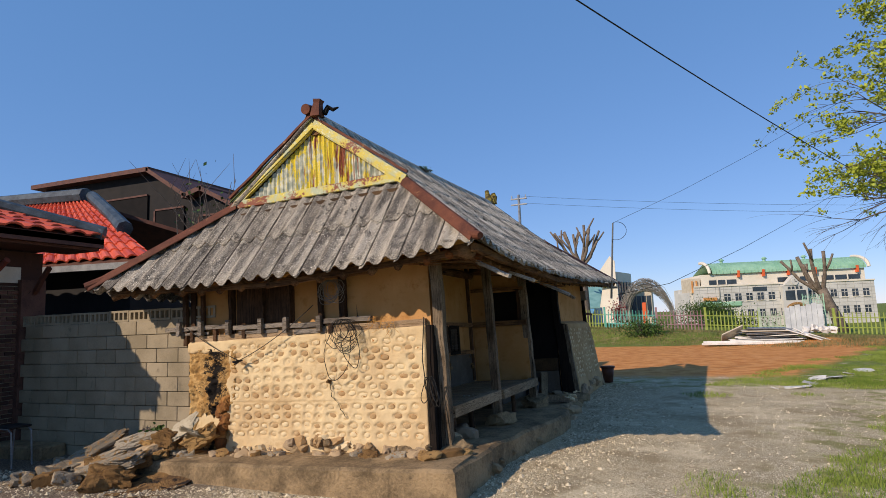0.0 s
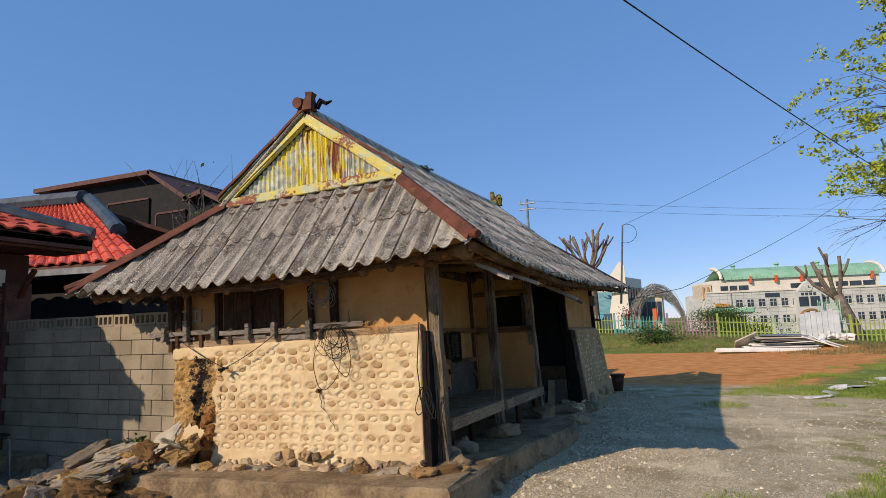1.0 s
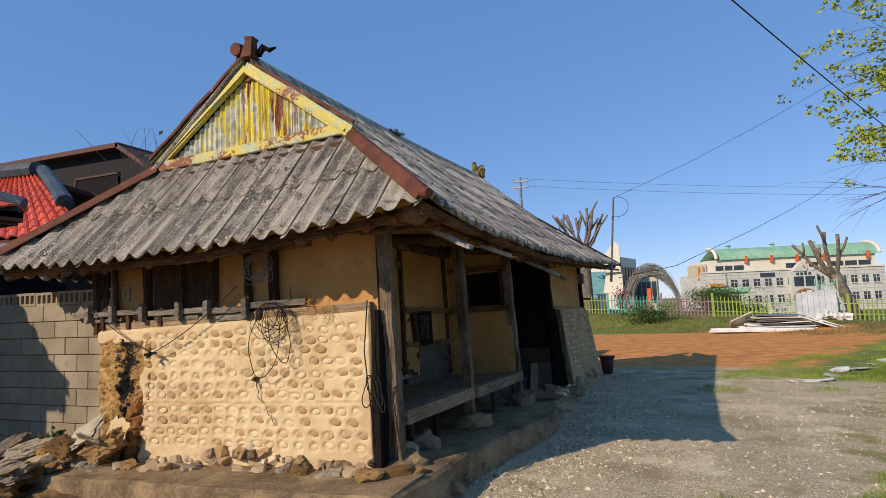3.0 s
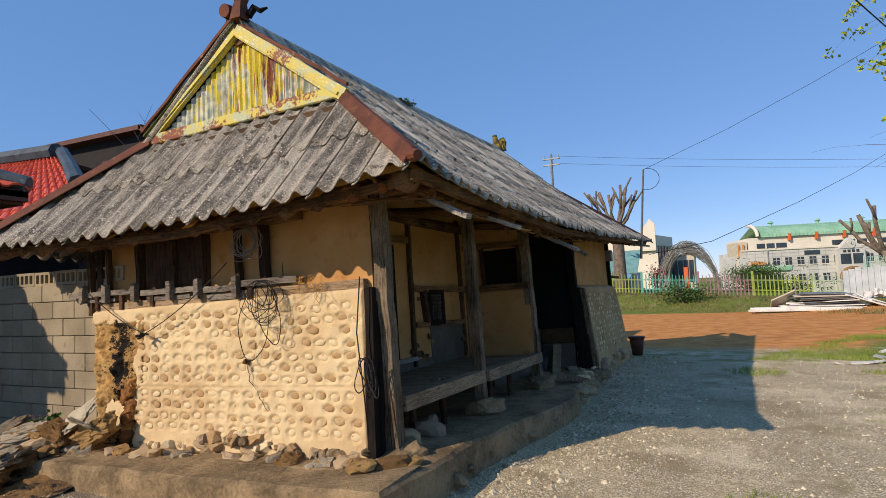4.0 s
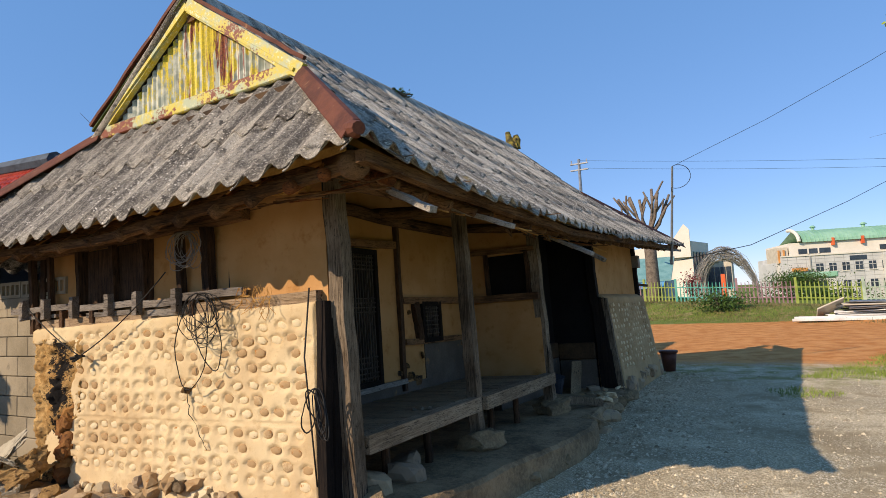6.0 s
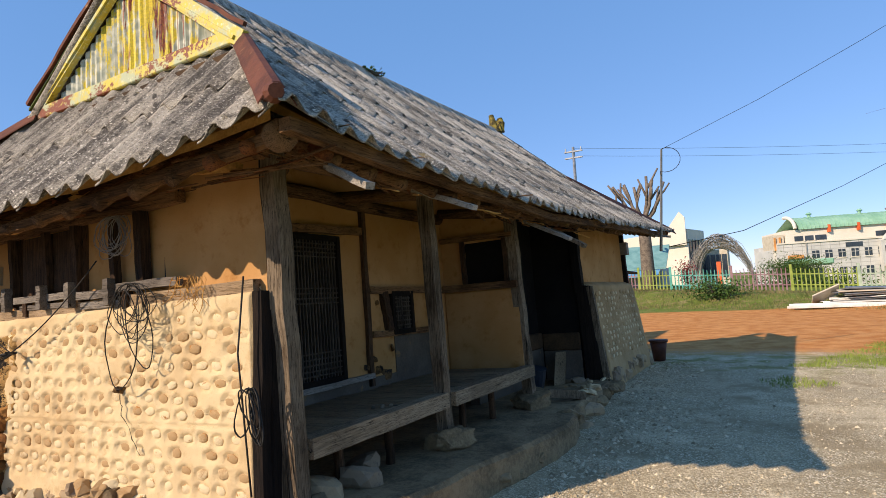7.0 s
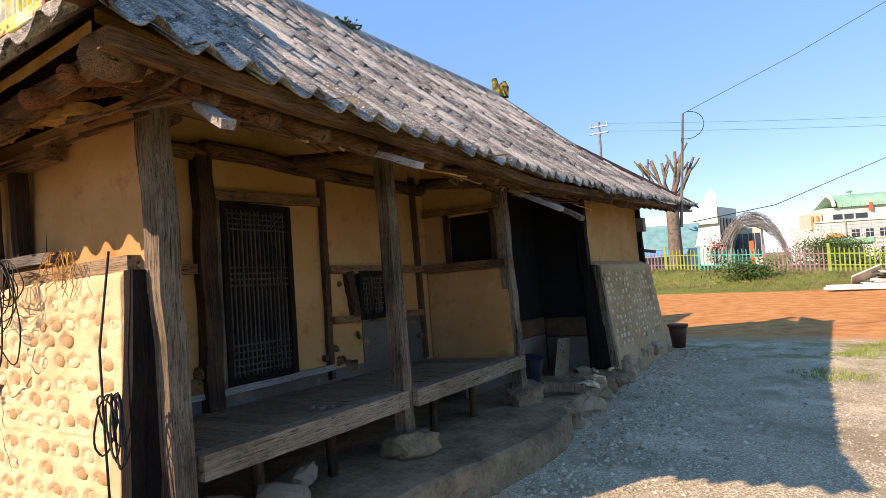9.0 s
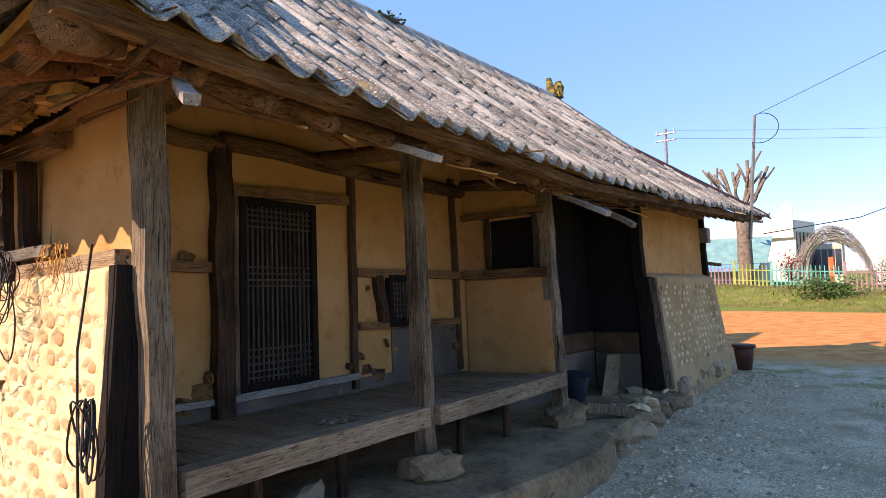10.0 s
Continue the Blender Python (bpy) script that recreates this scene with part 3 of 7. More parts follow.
def lay_roof():
    rng = random.Random(11)
    roof = part("roof", cube(-1.7, -1.6, 0.1, 7.2, 4.30, 4.38), M_WOODY, house, "roof of weathered grey corrugated slate sheets")
    c_near, g_near = Vector((0.80, -0.87, 0)), Vector((-0.38, 0.12, 0))
    d = (g_near - c_near).normalized()
    hip_no = Vector((d.y, -d.x, 0))
    if hip_no.dot(Vector((0, 3, 0)) - c_near) > 0:
        hip_no = -hip_no                        # away from the front slope
    cl, gl = Vector((-4.57, -0.87, 0)), Vector((-2.97, 0.12, 0))
    dl = (gl - cl).normalized()
    hipl_no = Vector((dl.y, -dl.x, 0))
    if hipl_no.dot(Vector((-4, 3, 0)) - cl) > 0:
        hipl_no = -hipl_no
    c_far, g_far = Vector((0.82, 9.75, 0)), Vector((-0.40, 7.15, 0))
    df = (g_far - c_far).normalized()
    far_no = Vector((df.y, -df.x, 0))
    if far_no.dot(Vector((0, 3, 0)) - c_far) > 0:
        far_no = -far_no
    # front slope: four courses, each lapping over the one below
    edges = [0, 0.172, 0.344, 0.516, 0.677, 0.838, 1.0]
    rows = 6
    for r in range(rows):
        v0, v1 = edges[r] - (0.03 if r not in (0, 3) else 0), edges[r + 1] + 0.012
        y = -0.96 if r >= 3 else 0.07
        end = 9.78 if r >= 3 else 7.3
        while y < end:
            w = WAVE * 2
            lift = 0.03 + (rows - 1 - r) * 0.004 + rng.uniform(-0.004, 0.004)
            cuts = [(c_near, hip_no), (c_far, far_no)] if r >= 3 else []
            bm = slate_sheet(front_slope, y, min(y + w + 0.05, end + 0.05), v0, v1, lift, 0.014, cuts, rng)
            if len(bm.faces) > 4:
                part("slate_sheet", skewed(bm), M_SLATE_LIFTED, roof, "", True)
            else:
                bm.free()
            y += w
    for r in range(2):
        x = -4.62
        while x < 0.84:
            w = WAVE * 2
            v0, v1 = r / 2 - (0.04 if r else 0), (r + 1) / 2 + 0.015
            bm = slate_sheet(hip_slope, x, min(x + w + 0.05, 0.86), v0, v1, 0.03 + (1 - r) * 0.006 + rng.uniform(-0.003, 0.003), 0.02, [(c_near, -hip_no), (cl, -hipl_no)], rng)
            if len(bm.faces) > 4:
                part("slate_sheet", bm, M_SLATE_END, roof, "", True)
            else:
                bm.free()
            x += w
    # slopes at the back and far end
    for y0 in range(-1, 10, 2):
        if y0 < 7:
            part("slate_sheet", skewed(slate_sheet(back_slope, max(y0, 0.02), min(y0 + 2.0, 7.3), 0, 0.46, 0.03, 0.0, [], rng)), M_SLATE_LIFTED, roof, "", True)
        bm = slate_sheet(back_slope, y0, y0 + 2.0, 0.45, 1, 0.03, 0.0, [(cl, hipl_no), (Vector((-4.57, 9.75, 0)), Vector((-0.9, 1.0, 0)).normalized())], rng)
        if len(bm.faces) > 4:
            part("slate_sheet", skewed(bm), M_SLATE_LIFTED, roof, "", True)
        else:
            bm.free()
    bm = slate_sheet(far_slope, -4.6, 0.85, 0, 1, 0.03, 0, [(c_far, -far_no), (Vector((-4.57, 9.75, 0)), Vector((0.9, -1.0, 0)).normalized())], rng)
    part("slate_sheet", skewed(bm), M_SLATE_LIFTED, roof, "", True)
    return roof


roof = lay_roof()


def cap_strip(a, b, w, rise, mat, name, label, sag=0.0, steps=10):
    """A folded sheet lying over a hip or ridge."""
    a, b = Vector(a), Vector(b)
    d = (b - a).normalized()
    s = d.cross(Vector((0, 0, 1))).normalized()
    bm = bmesh.new()
    prof = [(-w, -rise), (-w * 0.55, -rise * 0.25), (-w * 0.2, 0.02), (w * 0.2, 0.02), (w * 0.55, -rise * 0.25), (w, -rise)]
    rings = []
    for i in range(steps + 1):
        f = i / steps
        c = a.lerp(b, f) - Vector((0, 0, sag * math.sin(math.pi * f)))
        ring = [bm.verts.new(c + s * (o * (1 + 0.06 * noise.noise(Vector((f * 9, o * 9, 1))))) + Vector((0, 0, h))) for o, h in prof]
        ring += [bm.verts.new(v.co - Vector((0, 0, 0.012))) for v in ring[::-1]]
        rings.append(ring)
    n = len(rings[0])
    for p, q in zip(rings, rings[1:]):
        for k in range(n):
            bm.faces.new((p[k], p[(k + 1) % n], q[(k + 1) % n], q[k]))
    bm.faces.new(rings[0][::-1])
    bm.faces.new(rings[-1])
    return part(name, bm, mat, roof, label)


# hip caps, ridge cap
cap_strip((-0.36, 0.10, 3.50), (0.80, -0.86, 2.53), 0.085, 0.085, M_RUST, "hip_cap", "rust brown folded sheet hip cap")
cap_strip((-2.97, 0.10, 3.55), (-4.55, -0.86, 2.50), 0.09, 0.09, M_RUST, "hip_cap", "rust brown folded sheet hip cap")
cap_strip(skew((-0.38, 7.15, 3.58)), skew((0.82, 9.75, 2.70)), 0.10, 0.10, M_RUST, "hip_cap", "rust brown folded sheet hip cap")
cap_strip((-1.66, 0.02, 4.60), skew((-1.66, 7.3, 4.74)), 0.14, 0.14, M_SLATE_LIFTED, "ridge_cap", "weathered grey ridge cap", 0.04, 24)


def build_gable():
    """Corrugated sheet triangle with painted boards round it."""
    bm = bmesh.new()
    x0, x1, n = -2.86, -0.46, 132
    apex = Vector((-1.66, 0, 4.38))
    for i in range(n + 1):
        x = x0 + (x1 - x0) * i / n
        top = 3.52 + (apex.z - 3.52) * (1 - abs(x - apex.x) / (apex.x - x0))
        y = 0.13 + 0.012 * math.cos(2 * math.pi * x / 0.075)
        bm.verts.new((x, y, 3.48))
        bm.verts.new((x, y, top))
    bm.verts.ensure_lookup_table()
    for i in range(n):
        bm.faces.new([bm.verts[k] for k in (2 * i, 2 * i + 2, 2 * i + 3, 2 * i + 1)])
    part("gable_sheet", bm, M_GABLE, roof, "corrugated sheet with flaking yellow paint and rust")
    part("gable_board", cube(-2.95, -0.40, 0.06, 0.10, 3.46, 3.575, 0.008), M_TRIM, roof, "yellow painted board with rust")
    for sx, x_end in ((1, -0.37), (-1, -2.98)):
        z_end = 3.47 if sx > 0 else 3.53
        b = beam((apex.x, 0.0, 4.45), (x_end, 0.0, z_end), 0.125, 6, 0.03, 7 + sx, True, 0.004)
        for v in b.verts:
            v.co.y = 0.085 + (v.co.y) * 0.4
        part("bargeboard", b, M_TRIM, roof, "yellow green painted bargeboard")
        b = beam((apex.x, 0.0, 4.40), (x_end - 0.06 * sx, 0.0, z_end + 0.02), 0.03, 6, 0.03, 27 + sx, True, 0.002)
        for v in b.verts:
            v.co.y = 0.052 + (v.co.y) * 0.5
        part("bargeboard_lip", b, M_TRIM, roof, "thin lath nailed along the bargeboard")
        yv = 0.06 if sx > 0 else 0.03
        r = beam((apex.x, yv, 4.555), (x_end + 0.05 * sx, yv, z_end + 0.085), 0.034, 10, 0.12, 17 + sx, True, 0.006)
        part("verge_strip", r, M_RUST, roof, "rusty sheet edge strip")
        if sx < 0:
            a, b = Vector((apex.x, 0, 4.50)), Vector((x_end + 0.05 * sx, 0, z_end + 0.03))
            bm = bmesh.new()
            v = [bm.verts.new(p + Vector((0, yy, zz))) for p in (a, b) for yy, zz in ((0.035, 0), (0.14, 0), (0.14, 0.02), (0.035, 0.02))]
            for f in ((0, 1, 2, 3), (7, 6, 5, 4), (0, 4, 5, 1), (1, 5, 6, 2), (2, 6, 7, 3), (3, 7, 4, 0)):
                bm.faces.new([v[k] for k in f])
            part("soffit_board", bm, M_SOFFIT, roof, "dark green painted board under the verge")


build_gable()


# ---- old house: timbers, porch, openings ----
M_STRAW = plain("roof_mud_straw", 'a8743a', 'd6a65e', 5, 60, 0.97, 0, '7a5630', (0.60, 0.74), 0.8, 0.02)
M_CEMENT = plain("grey_cement_patch", '554c41', '6e6457', 3, 50, 0.95, 0, '8a6f4c', (0.6, 0.7))
# even near-black for recess boards, lattice backs, openings and the crack
M_NEARBLACK = plain("near_black", '0d0b0a', '1a1613', 3, 30, 0.95)
M_RED = wood_material("reddish_wood", '5a3520', '94592f', axis=0)
M_CUT = wood_material("pale_cut_wood", '8f8678', 'c9bfae', '5a5046', axis=0)
M_CABLE = plain("black_cable", '121212', '26241f', 6, 40, 0.6)
M_WIREG = plain("grey_wire", '6d675e', '8a8378', 6, 40, 0.6)


def skirt(surface, u0, u1, nu, v0, v1, nv, drop, cuts):
    """The mud and straw bed under the slates."""
    bm = bmesh.new()
    top = [[bm.verts.new(surface(u0 + (u1 - u0) * i / nu, v0 + (v1 - v0) * j / nv) - Vector((0, 0, drop))) for j in range(nv + 1)] for i in range(nu + 1)]
    low = [[bm.verts.new(v.co - Vector((0, 0, 0.05 + 0.012 * noise.noise(v.co * 5)))) for v in col] for col in top]
    for i in range(nu):
        for j in range(nv):
            bm.faces.new((top[i][j], top[i + 1][j], top[i + 1][j + 1], top[i][j + 1]))
            bm.faces.new((low[i][j], low[i][j + 1], low[i + 1][j + 1], low[i + 1][j]))
        bm.faces.new((top[i][nv], top[i + 1][nv], low[i + 1][nv], low[i][nv]))
    for co, no in cuts:
        bmesh.ops.bisect_plane(bm, geom=bm.verts[:] + bm.edges[:] + bm.faces[:], plane_co=co, plane_no=no, clear_outer=True)
    return bm


HIP_CO = Vector((0.80, -0.87, 0))
part("roof_bed", skewed(skirt(front_slope, -0.85, 9.6, 60, 0.53, 0.90, 8, 0.05, [(HIP_CO, Vector((-0.643, -0.766, 0)))])), M_STRAW, house, "straw and mud bed under the slates")
part("roof_bed", skirt(hip_slope, -4.5, 0.75, 40, 0.0, 0.84, 8, 0.05, [(HIP_CO, Vector((0.643, 0.766, 0))), (Vector((-4.57, -0.87, 0)), Vector((-0.526, 0.85, 0)))]), M_STRAW, house, "straw and mud bed under the slates")


def timber(name, p0, p1, w, mat, seed, label="", square=True, rough=0.07, steps=6, wander=0.008, ratio=1.0, taper=1.0, do_skew=True):
    bm = beam(p0, p1, w, steps, rough * 0.45, seed, square, wander * 0.55, ratio, True, taper)
    return part(name, skewed(bm) if do_skew else bm, mat, house, label, not square)


# porch posts on stones
for k, (px, py, w) in enumerate(((0.045, -0.05, 0.115), (0.03, 1.74, 0.105), (0.01, 3.69, 0.115))):
    zb = 0.41 if k else 0.33
    timber("post", (px, py, zb), (px - 0.02 * k, py - (0.03 if k else 0.075), 2.52), w, M_GREY, 30 + k, "grey weathered timber post", steps=9, rough=0.05, wander=0.012)
    bm = lump(bmesh.new(), (px + 0.02, py, zb - 0.07), (0.24, 0.22, 0.12), 40 + k, 3, 0.25)
    part("post_stone", skewed(bm), M_CONC, house, "flat stone under the post", False)
for k, (x, y, w, z1) in enumerate(((-0.05, -0.235, 0.075, 1.66), (-0.035, -0.165, 0.07, 1.62), (-0.005, -0.105, 0.055, 2.45))):
    timber("wall_end_plank", (x, y, 0.30), (x + 0.01, y + 0.05, z1), w, M_BLACK if k < 2 else M_GREY, 50 + k, "split dark plank closing the wall end", rough=0.12, steps=8, wander=0.012)

# front beam and deck boards
for k, (a, b) in enumerate(((0.02, 1.70), (1.79, 3.66))):
    timber("porch_beam", (0.06, a, 0.678), (0.045, b, 0.685), 0.125, M_GREYY, 60 + k, "cracked grey beam along the porch edge", steps=10, rough=0.03, wander=0.006)
y, k = 0.10, 0
rng = random.Random(5)
while y < 3.58:
    w = rng.uniform(0.10, 0.20)
    w = min(w, 3.60 - y)
    bm = cube(-0.97, -0.02, y + 0.003, y + w - 0.003, 0.69, 0.735 + rng.uniform(-0.005, 0.005), 0.004)
    part("deck_board", skewed(bm), M_DECK, house)
    y += w
for k, yy in enumerate((0.55, 1.15, 2.35, 3.0)):
    timber("joist_prop", (-0.14, yy, 0.24), (-0.14, yy, 0.62), 0.07, M_WOOD, 70 + k, "short prop under the porch", False)
timber("porch_joist", (-0.14, 0.1, 0.652), (-0.14, 3.6, 0.652), 0.07, M_WOODY, 76)
for k, (x, y, s) in enumerate(((0.0, 0.62, 0.17), (-0.1, 0.28, 0.2), (-0.22, 0.9, 0.15))):
    part("loose_stone", skewed(lump(bmesh.new(), (x, y, 0.33), (s, s, s * 0.6), 80 + k)), M_ROCK, house)

# porch wall frame
XW = -0.955
timber("wall_post", (XW + 0.02, 0.86, 0.74), (XW, 0.85, 2.62), 0.13, M_WOOD, 90, "dark crooked timber post", steps=8, wander=0.02)
timber("wall_post", (XW, 2.045, 0.76), (XW, 2.045, 2.60), 0.06, M_WOOD, 91, wander=0.012)
timber("wall_post", (XW + 0.0, 3.46, 0.76), (XW, 3.42, 2.70), 0.06, M_WOOD, 92)
timber("wall_post", (XW, 0.98, 0.85), (XW, 0.98, 2.26), 0.055, M_GREY, 93)
timber("wall_beam", (XW + 0.02, 0.02, 2.60), (XW + 0.02, 0.86, 2.56), 0.11, M_WOODY, 94, "smoky log beam", False, wander=0.02)
timber("wall_beam", (XW + 0.03, 0.86, 2.60), (XW + 0.03, 3.55, 2.57), 0.13, M_WOODY, 95, "smoky log beam", False, wander=0.025)
timber("wall_beam", (XW, 0.10, 1.735), (XW, 0.82, 1.735), 0.07, M_WOODY, 96)
timber("wall_beam", (XW, 0.90, 2.27), (XW, 2.00, 2.31), 0.075, M_WOODY, 97)
timber("wall_beam", (XW, 2.08, 1.715), (XW, 3.50, 1.70), 0.075, M_WOODY, 98)
timber("wall_beam", (XW, 2.10, 1.265), (XW, 3.46, 1.24), 0.065, M_WOODY, 99)
timber("wall_brace", (XW, 2.40, 1.28), (XW, 2.32, 1.69), 0.09, M_WOOD, 100)
timber("door_sill", (XW + 0.02, 0.90, 0.845), (XW + 0.02, 2.06, 0.865), 0.05, M_LIMEW, 101, "lime-washed sill board")
timber("door_sill", (XW + 0.02, 0.12, 0.86), (XW + 0.02, 0.80, 0.85), 0.04, M_LIMEW, 102, "lime-washed sill board")
part("cement_patch", skewed(cube(-0.972, -0.958, 2.50, 3.46, 0.78, 1.22, 0.003)), M_CEMENT, house, "grey cement patch")
# darker strip along the wall foot between deck and sill
part("cement_patch", skewed(cube(-0.972, -0.960, 0.14, 3.50, 0.66, 0.84, 0.003)), M_CEMENT, house)
for k, (y, z, s) in enumerate(((0.70, 0.90, 0.16), (0.62, 0.84, 0.12), (0.76, 1.0, 0.10), (0.64, 1.79, 0.09), (2.22, 1.58, 0.05), (2.16, 0.90, 0.09), (2.30, 0.84, 0.12), (2.12, 1.02, 0.06), (2.45, 1.10, 0.08), (0.16, 0.86, 0.14), (0.40, 0.83, 0.12), (1.98, 0.95, 0.06), (3.36, 1.0, 0.10), (3.38, 1.16, 0.07))):
    bm = lump(bmesh.new(), (-0.972, y, z), (0.02, s, s * 0.6), 120 + k, 2, 0.4)
    part("bare_patch", skewed(bm), M_EARTH, house, "patch where the plaster has fallen")


def lattice(name, y0, y1, z0, z1, nv, bands, label):
    """A timber door or window with a lattice of thin bars over a dark back."""
    x = -0.945
    ob = part(name, skewed(cube(x - 0.03, x - 0.012, y0, y1, z0, z1)), M_NEARBLACK, house, label)
    f = 0.055
    for a in ((y0 - f, y0, z0 - f, z1 + f), (y1, y1 + f, z0 - f, z1 + f), (y0, y1, z0 - f, z0), (y0, y1, z1, z1 + f)):
        part("frame", skewed(cube(x - 0.03, x + 0.03, a[0], a[1], a[2], a[3], 0.006)), M_BLACK, ob)
    for i in range(nv):
        yy = y0 + (y1 - y0) * (i + 0.5) / nv
        part("lattice_bar", skewed(cube(x - 0.008, x + 0.008, yy - 0.006, yy + 0.006, z0, z1)), M_LATT, ob)
    for zz in bands:
        part("lattice_bar", skewed(cube(x - 0.004, x + 0.014, y0, y1, zz - 0.006, zz + 0.006)), M_LATT, ob)
    return ob


bands = [2.15, 2.11, 2.07, 2.03] + [1.74, 1.695, 1.65, 1.605] + [1.16, 1.11, 1.06, 1.01, 0.965]
lattice("door", 1.04, 1.60, 0.93, 2.18, 14, bands, "dark timber lattice door, closed")
lattice("window", 2.50, 2.80, 1.29, 1.645, 7, [1.33, 1.38, 1.43, 1.48, 1.53, 1.58, 1.62], "small dark lattice window")

# partition at the end of the porch
timber("shelf_beam", (-1.0, 3.60, 1.70), (0.02, 3.60, 1.69), 0.085, M_WOODX, 130, wander=0.012)
part("mud_wall", skewed(cube(-0.97, -0.66, 3.64, 3.72, 1.74, 2.98)), M_MUD, house)
part("mud_wall", skewed(cube(-0.66, 0.0, 3.64, 3.72, 2.24, 2.86)), M_MUD, house)
part("mud_wall", skewed(cube(-0.10, 0.0, 3.64, 3.72, 1.74, 2.24)), M_MUD, house)
part("dark_shutter", skewed(cube(-0.66, -0.10, 3.68, 3.71, 1.74, 2.24)), M_NEARBLACK, house, "near-black shutter in the porch end")
timber("shutter_frame", (-0.66, 3.62, 1.74), (-0.67, 3.62, 2.28), 0.05, M_WOOD, 131)
timber("shutter_frame", (-0.11, 3.62, 1.74), (-0.11, 3.62, 2.28), 0.05, M_WOOD, 132)
timber("shutter_frame", (-0.95, 3.61, 2.30), (0.0, 3.61, 2.28), 0.06, M_WOODX, 133)

# kitchen recess
part("kitchen_wall", skewed(cube(-0.78, -0.66, 3.74, 5.975, 0.2, 0.74)), M_CEMENT, house, "low mud wall of the kitchen")
part("kitchen_ledge", skewed(cube(-0.78, -0.645, 3.74, 5.975, 0.742, 0.98, 0.02)), M_DARKMUD, house, "band of bare mud along the kitchen wall")
part("kitchen_ledge", skewed(cube(-0.64, -0.06, 5.93, 5.975, 0.70, 0.96, 0.015)), M_DARKMUD, house, "band of bare mud along the kitchen wall")
part("kitchen_footing", skewed(cube(-0.64, -0.06, 5.945, 5.975, 0.2, 0.698, 0.01)), M_CEMENT, house, "grey footing of the kitchen wall")
# recess boards and side wall all in the near-black colour
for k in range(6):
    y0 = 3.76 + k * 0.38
    part("kitchen_board", skewed(cube(-0.74, -0.71, y0 + 0.004, y0 + 0.376, 0.98, 3.0)), M_NEARBLACK, house)
part("mud_wall", skewed(cube(-3.45, -0.05, 5.98, 6.10, 0.2, 2.95)), M_NEARBLACK, house)
timber("wall_post", (0.0, 5.98, 1.55), (-0.02, 5.98, 2.60), 0.12, M_BLACK, 140)
for k in range(4):
    timber("wall_end_plank", (0.03 + 0.085 * k, 5.96, 0.22), (0.0 + 0.05 * k, 5.98, 1.66 - 0.01 * k), 0.08, M_BLACK if k < 3 else M_GREY, 141 + k, "dark plank closing the wall end", rough=0.1, steps=7)
timber("wall_post", (0.06, 8.68, 1.62), (0.05, 8.68, 2.6), 0.10, M_BLACK, 150)
part("meter_box", skewed(cube(0.02, 0.16, 8.62, 8.80, 2.22, 2.46, 0.01)), M_WIREG, house, "grey electric meter box")
timber("bracket", (0.0, 8.9, 1.90), (0.10, 9.5, 1.88), 0.05, M_WOODY, 151)

part("kitchen_ceiling", skewed(cube(-3.4, -0.10, 3.76, 5.96, 2.72, 2.76)), M_NEARBLACK, house)
# eaves: plates, rafters, hip rafter
timber("eave_plate", (0.02, -0.22, 2.54), (-0.02, 6.05, 2.60), 0.15, M_WOODY, 160, "dark log wall plate", False, 0.06, 14, 0.02)
timber("eave_plate", (-0.02, 6.0, 2.60), (0.0, 8.9, 2.66), 0.14, M_WOODY, 161, "dark log wall plate", False, 0.06, 8, 0.02)
timber("eave_plate", (-3.7, -0.05, 2.52), (0.06, -0.05, 2.50), 0.14, M_WOODX, 162, "dark log wall plate", False, 0.06, 10, 0.015)
timber("eave_edge", (0.725, -0.74, 2.395), (0.70, 3.0, 2.315), 0.07, M_WOODY, 163, "dark timber under the slate edge", True, 0.1, 14, 0.012)
timber("eave_edge", (0.70, 3.0, 2.315), (0.72, 9.5, 2.59), 0.07, M_WOODY, 164, "dark timber under the slate edge", True, 0.1, 14, 0.012)
timber("eave_edge", (-4.3, -0.66, 2.37), (-1.8, -0.66, 2.25), 0.06, M_WOODX, 165, "dark timber under the slate edge", True, 0.1, 8, 0.01)
timber("eave_edge", (-1.8, -0.66, 2.25), (0.60, -0.66, 2.38), 0.06, M_WOODX, 166, "dark timber under the slate edge", True, 0.1, 8, 0.01)
timber("hip_rafter", (-0.25, 0.10, 2.78), (0.66, -0.70, 2.36), 0.17, M_WOODX, 167, "thick log rafter at the corner", False, 0.05, 6, 0.01, do_skew=False)
timber("hip_rafter", (-3.4, 0.10, 2.75), (-4.35, -0.70, 2.33), 0.14, M_WOODX, 168, "thick log rafter at the corner", False, 0.05, 6, 0.01)
rng = random.Random(8)
yy = -0.25
while yy < 9.2:
    e = eave_long(yy)[1]
    timber("rafter", (-0.35, yy + rng.uniform(-.05, .05), e + 0.52), (0.62, yy + rng.uniform(-.04, .04), e - 0.055), rng.uniform(0.075, 0.10), M_WOODX, int(yy * 100) + 300, "", False, 0.08, 5, 0.015)
    yy += rng.uniform(0.30, 0.42)
xx = -4.0
while xx < 0.0:
    e = hip_eave_z(xx)
    timber("rafter", (xx, 0.08, e + 0.56), (xx + rng.uniform(-.04, .04), -0.70, e - 0.05), rng.uniform(0.075, 0.10), M_WOODY, int(xx * 100) + 900, "", False, 0.08, 5, 0.012)
    xx += rng.uniform(0.30, 0.42)
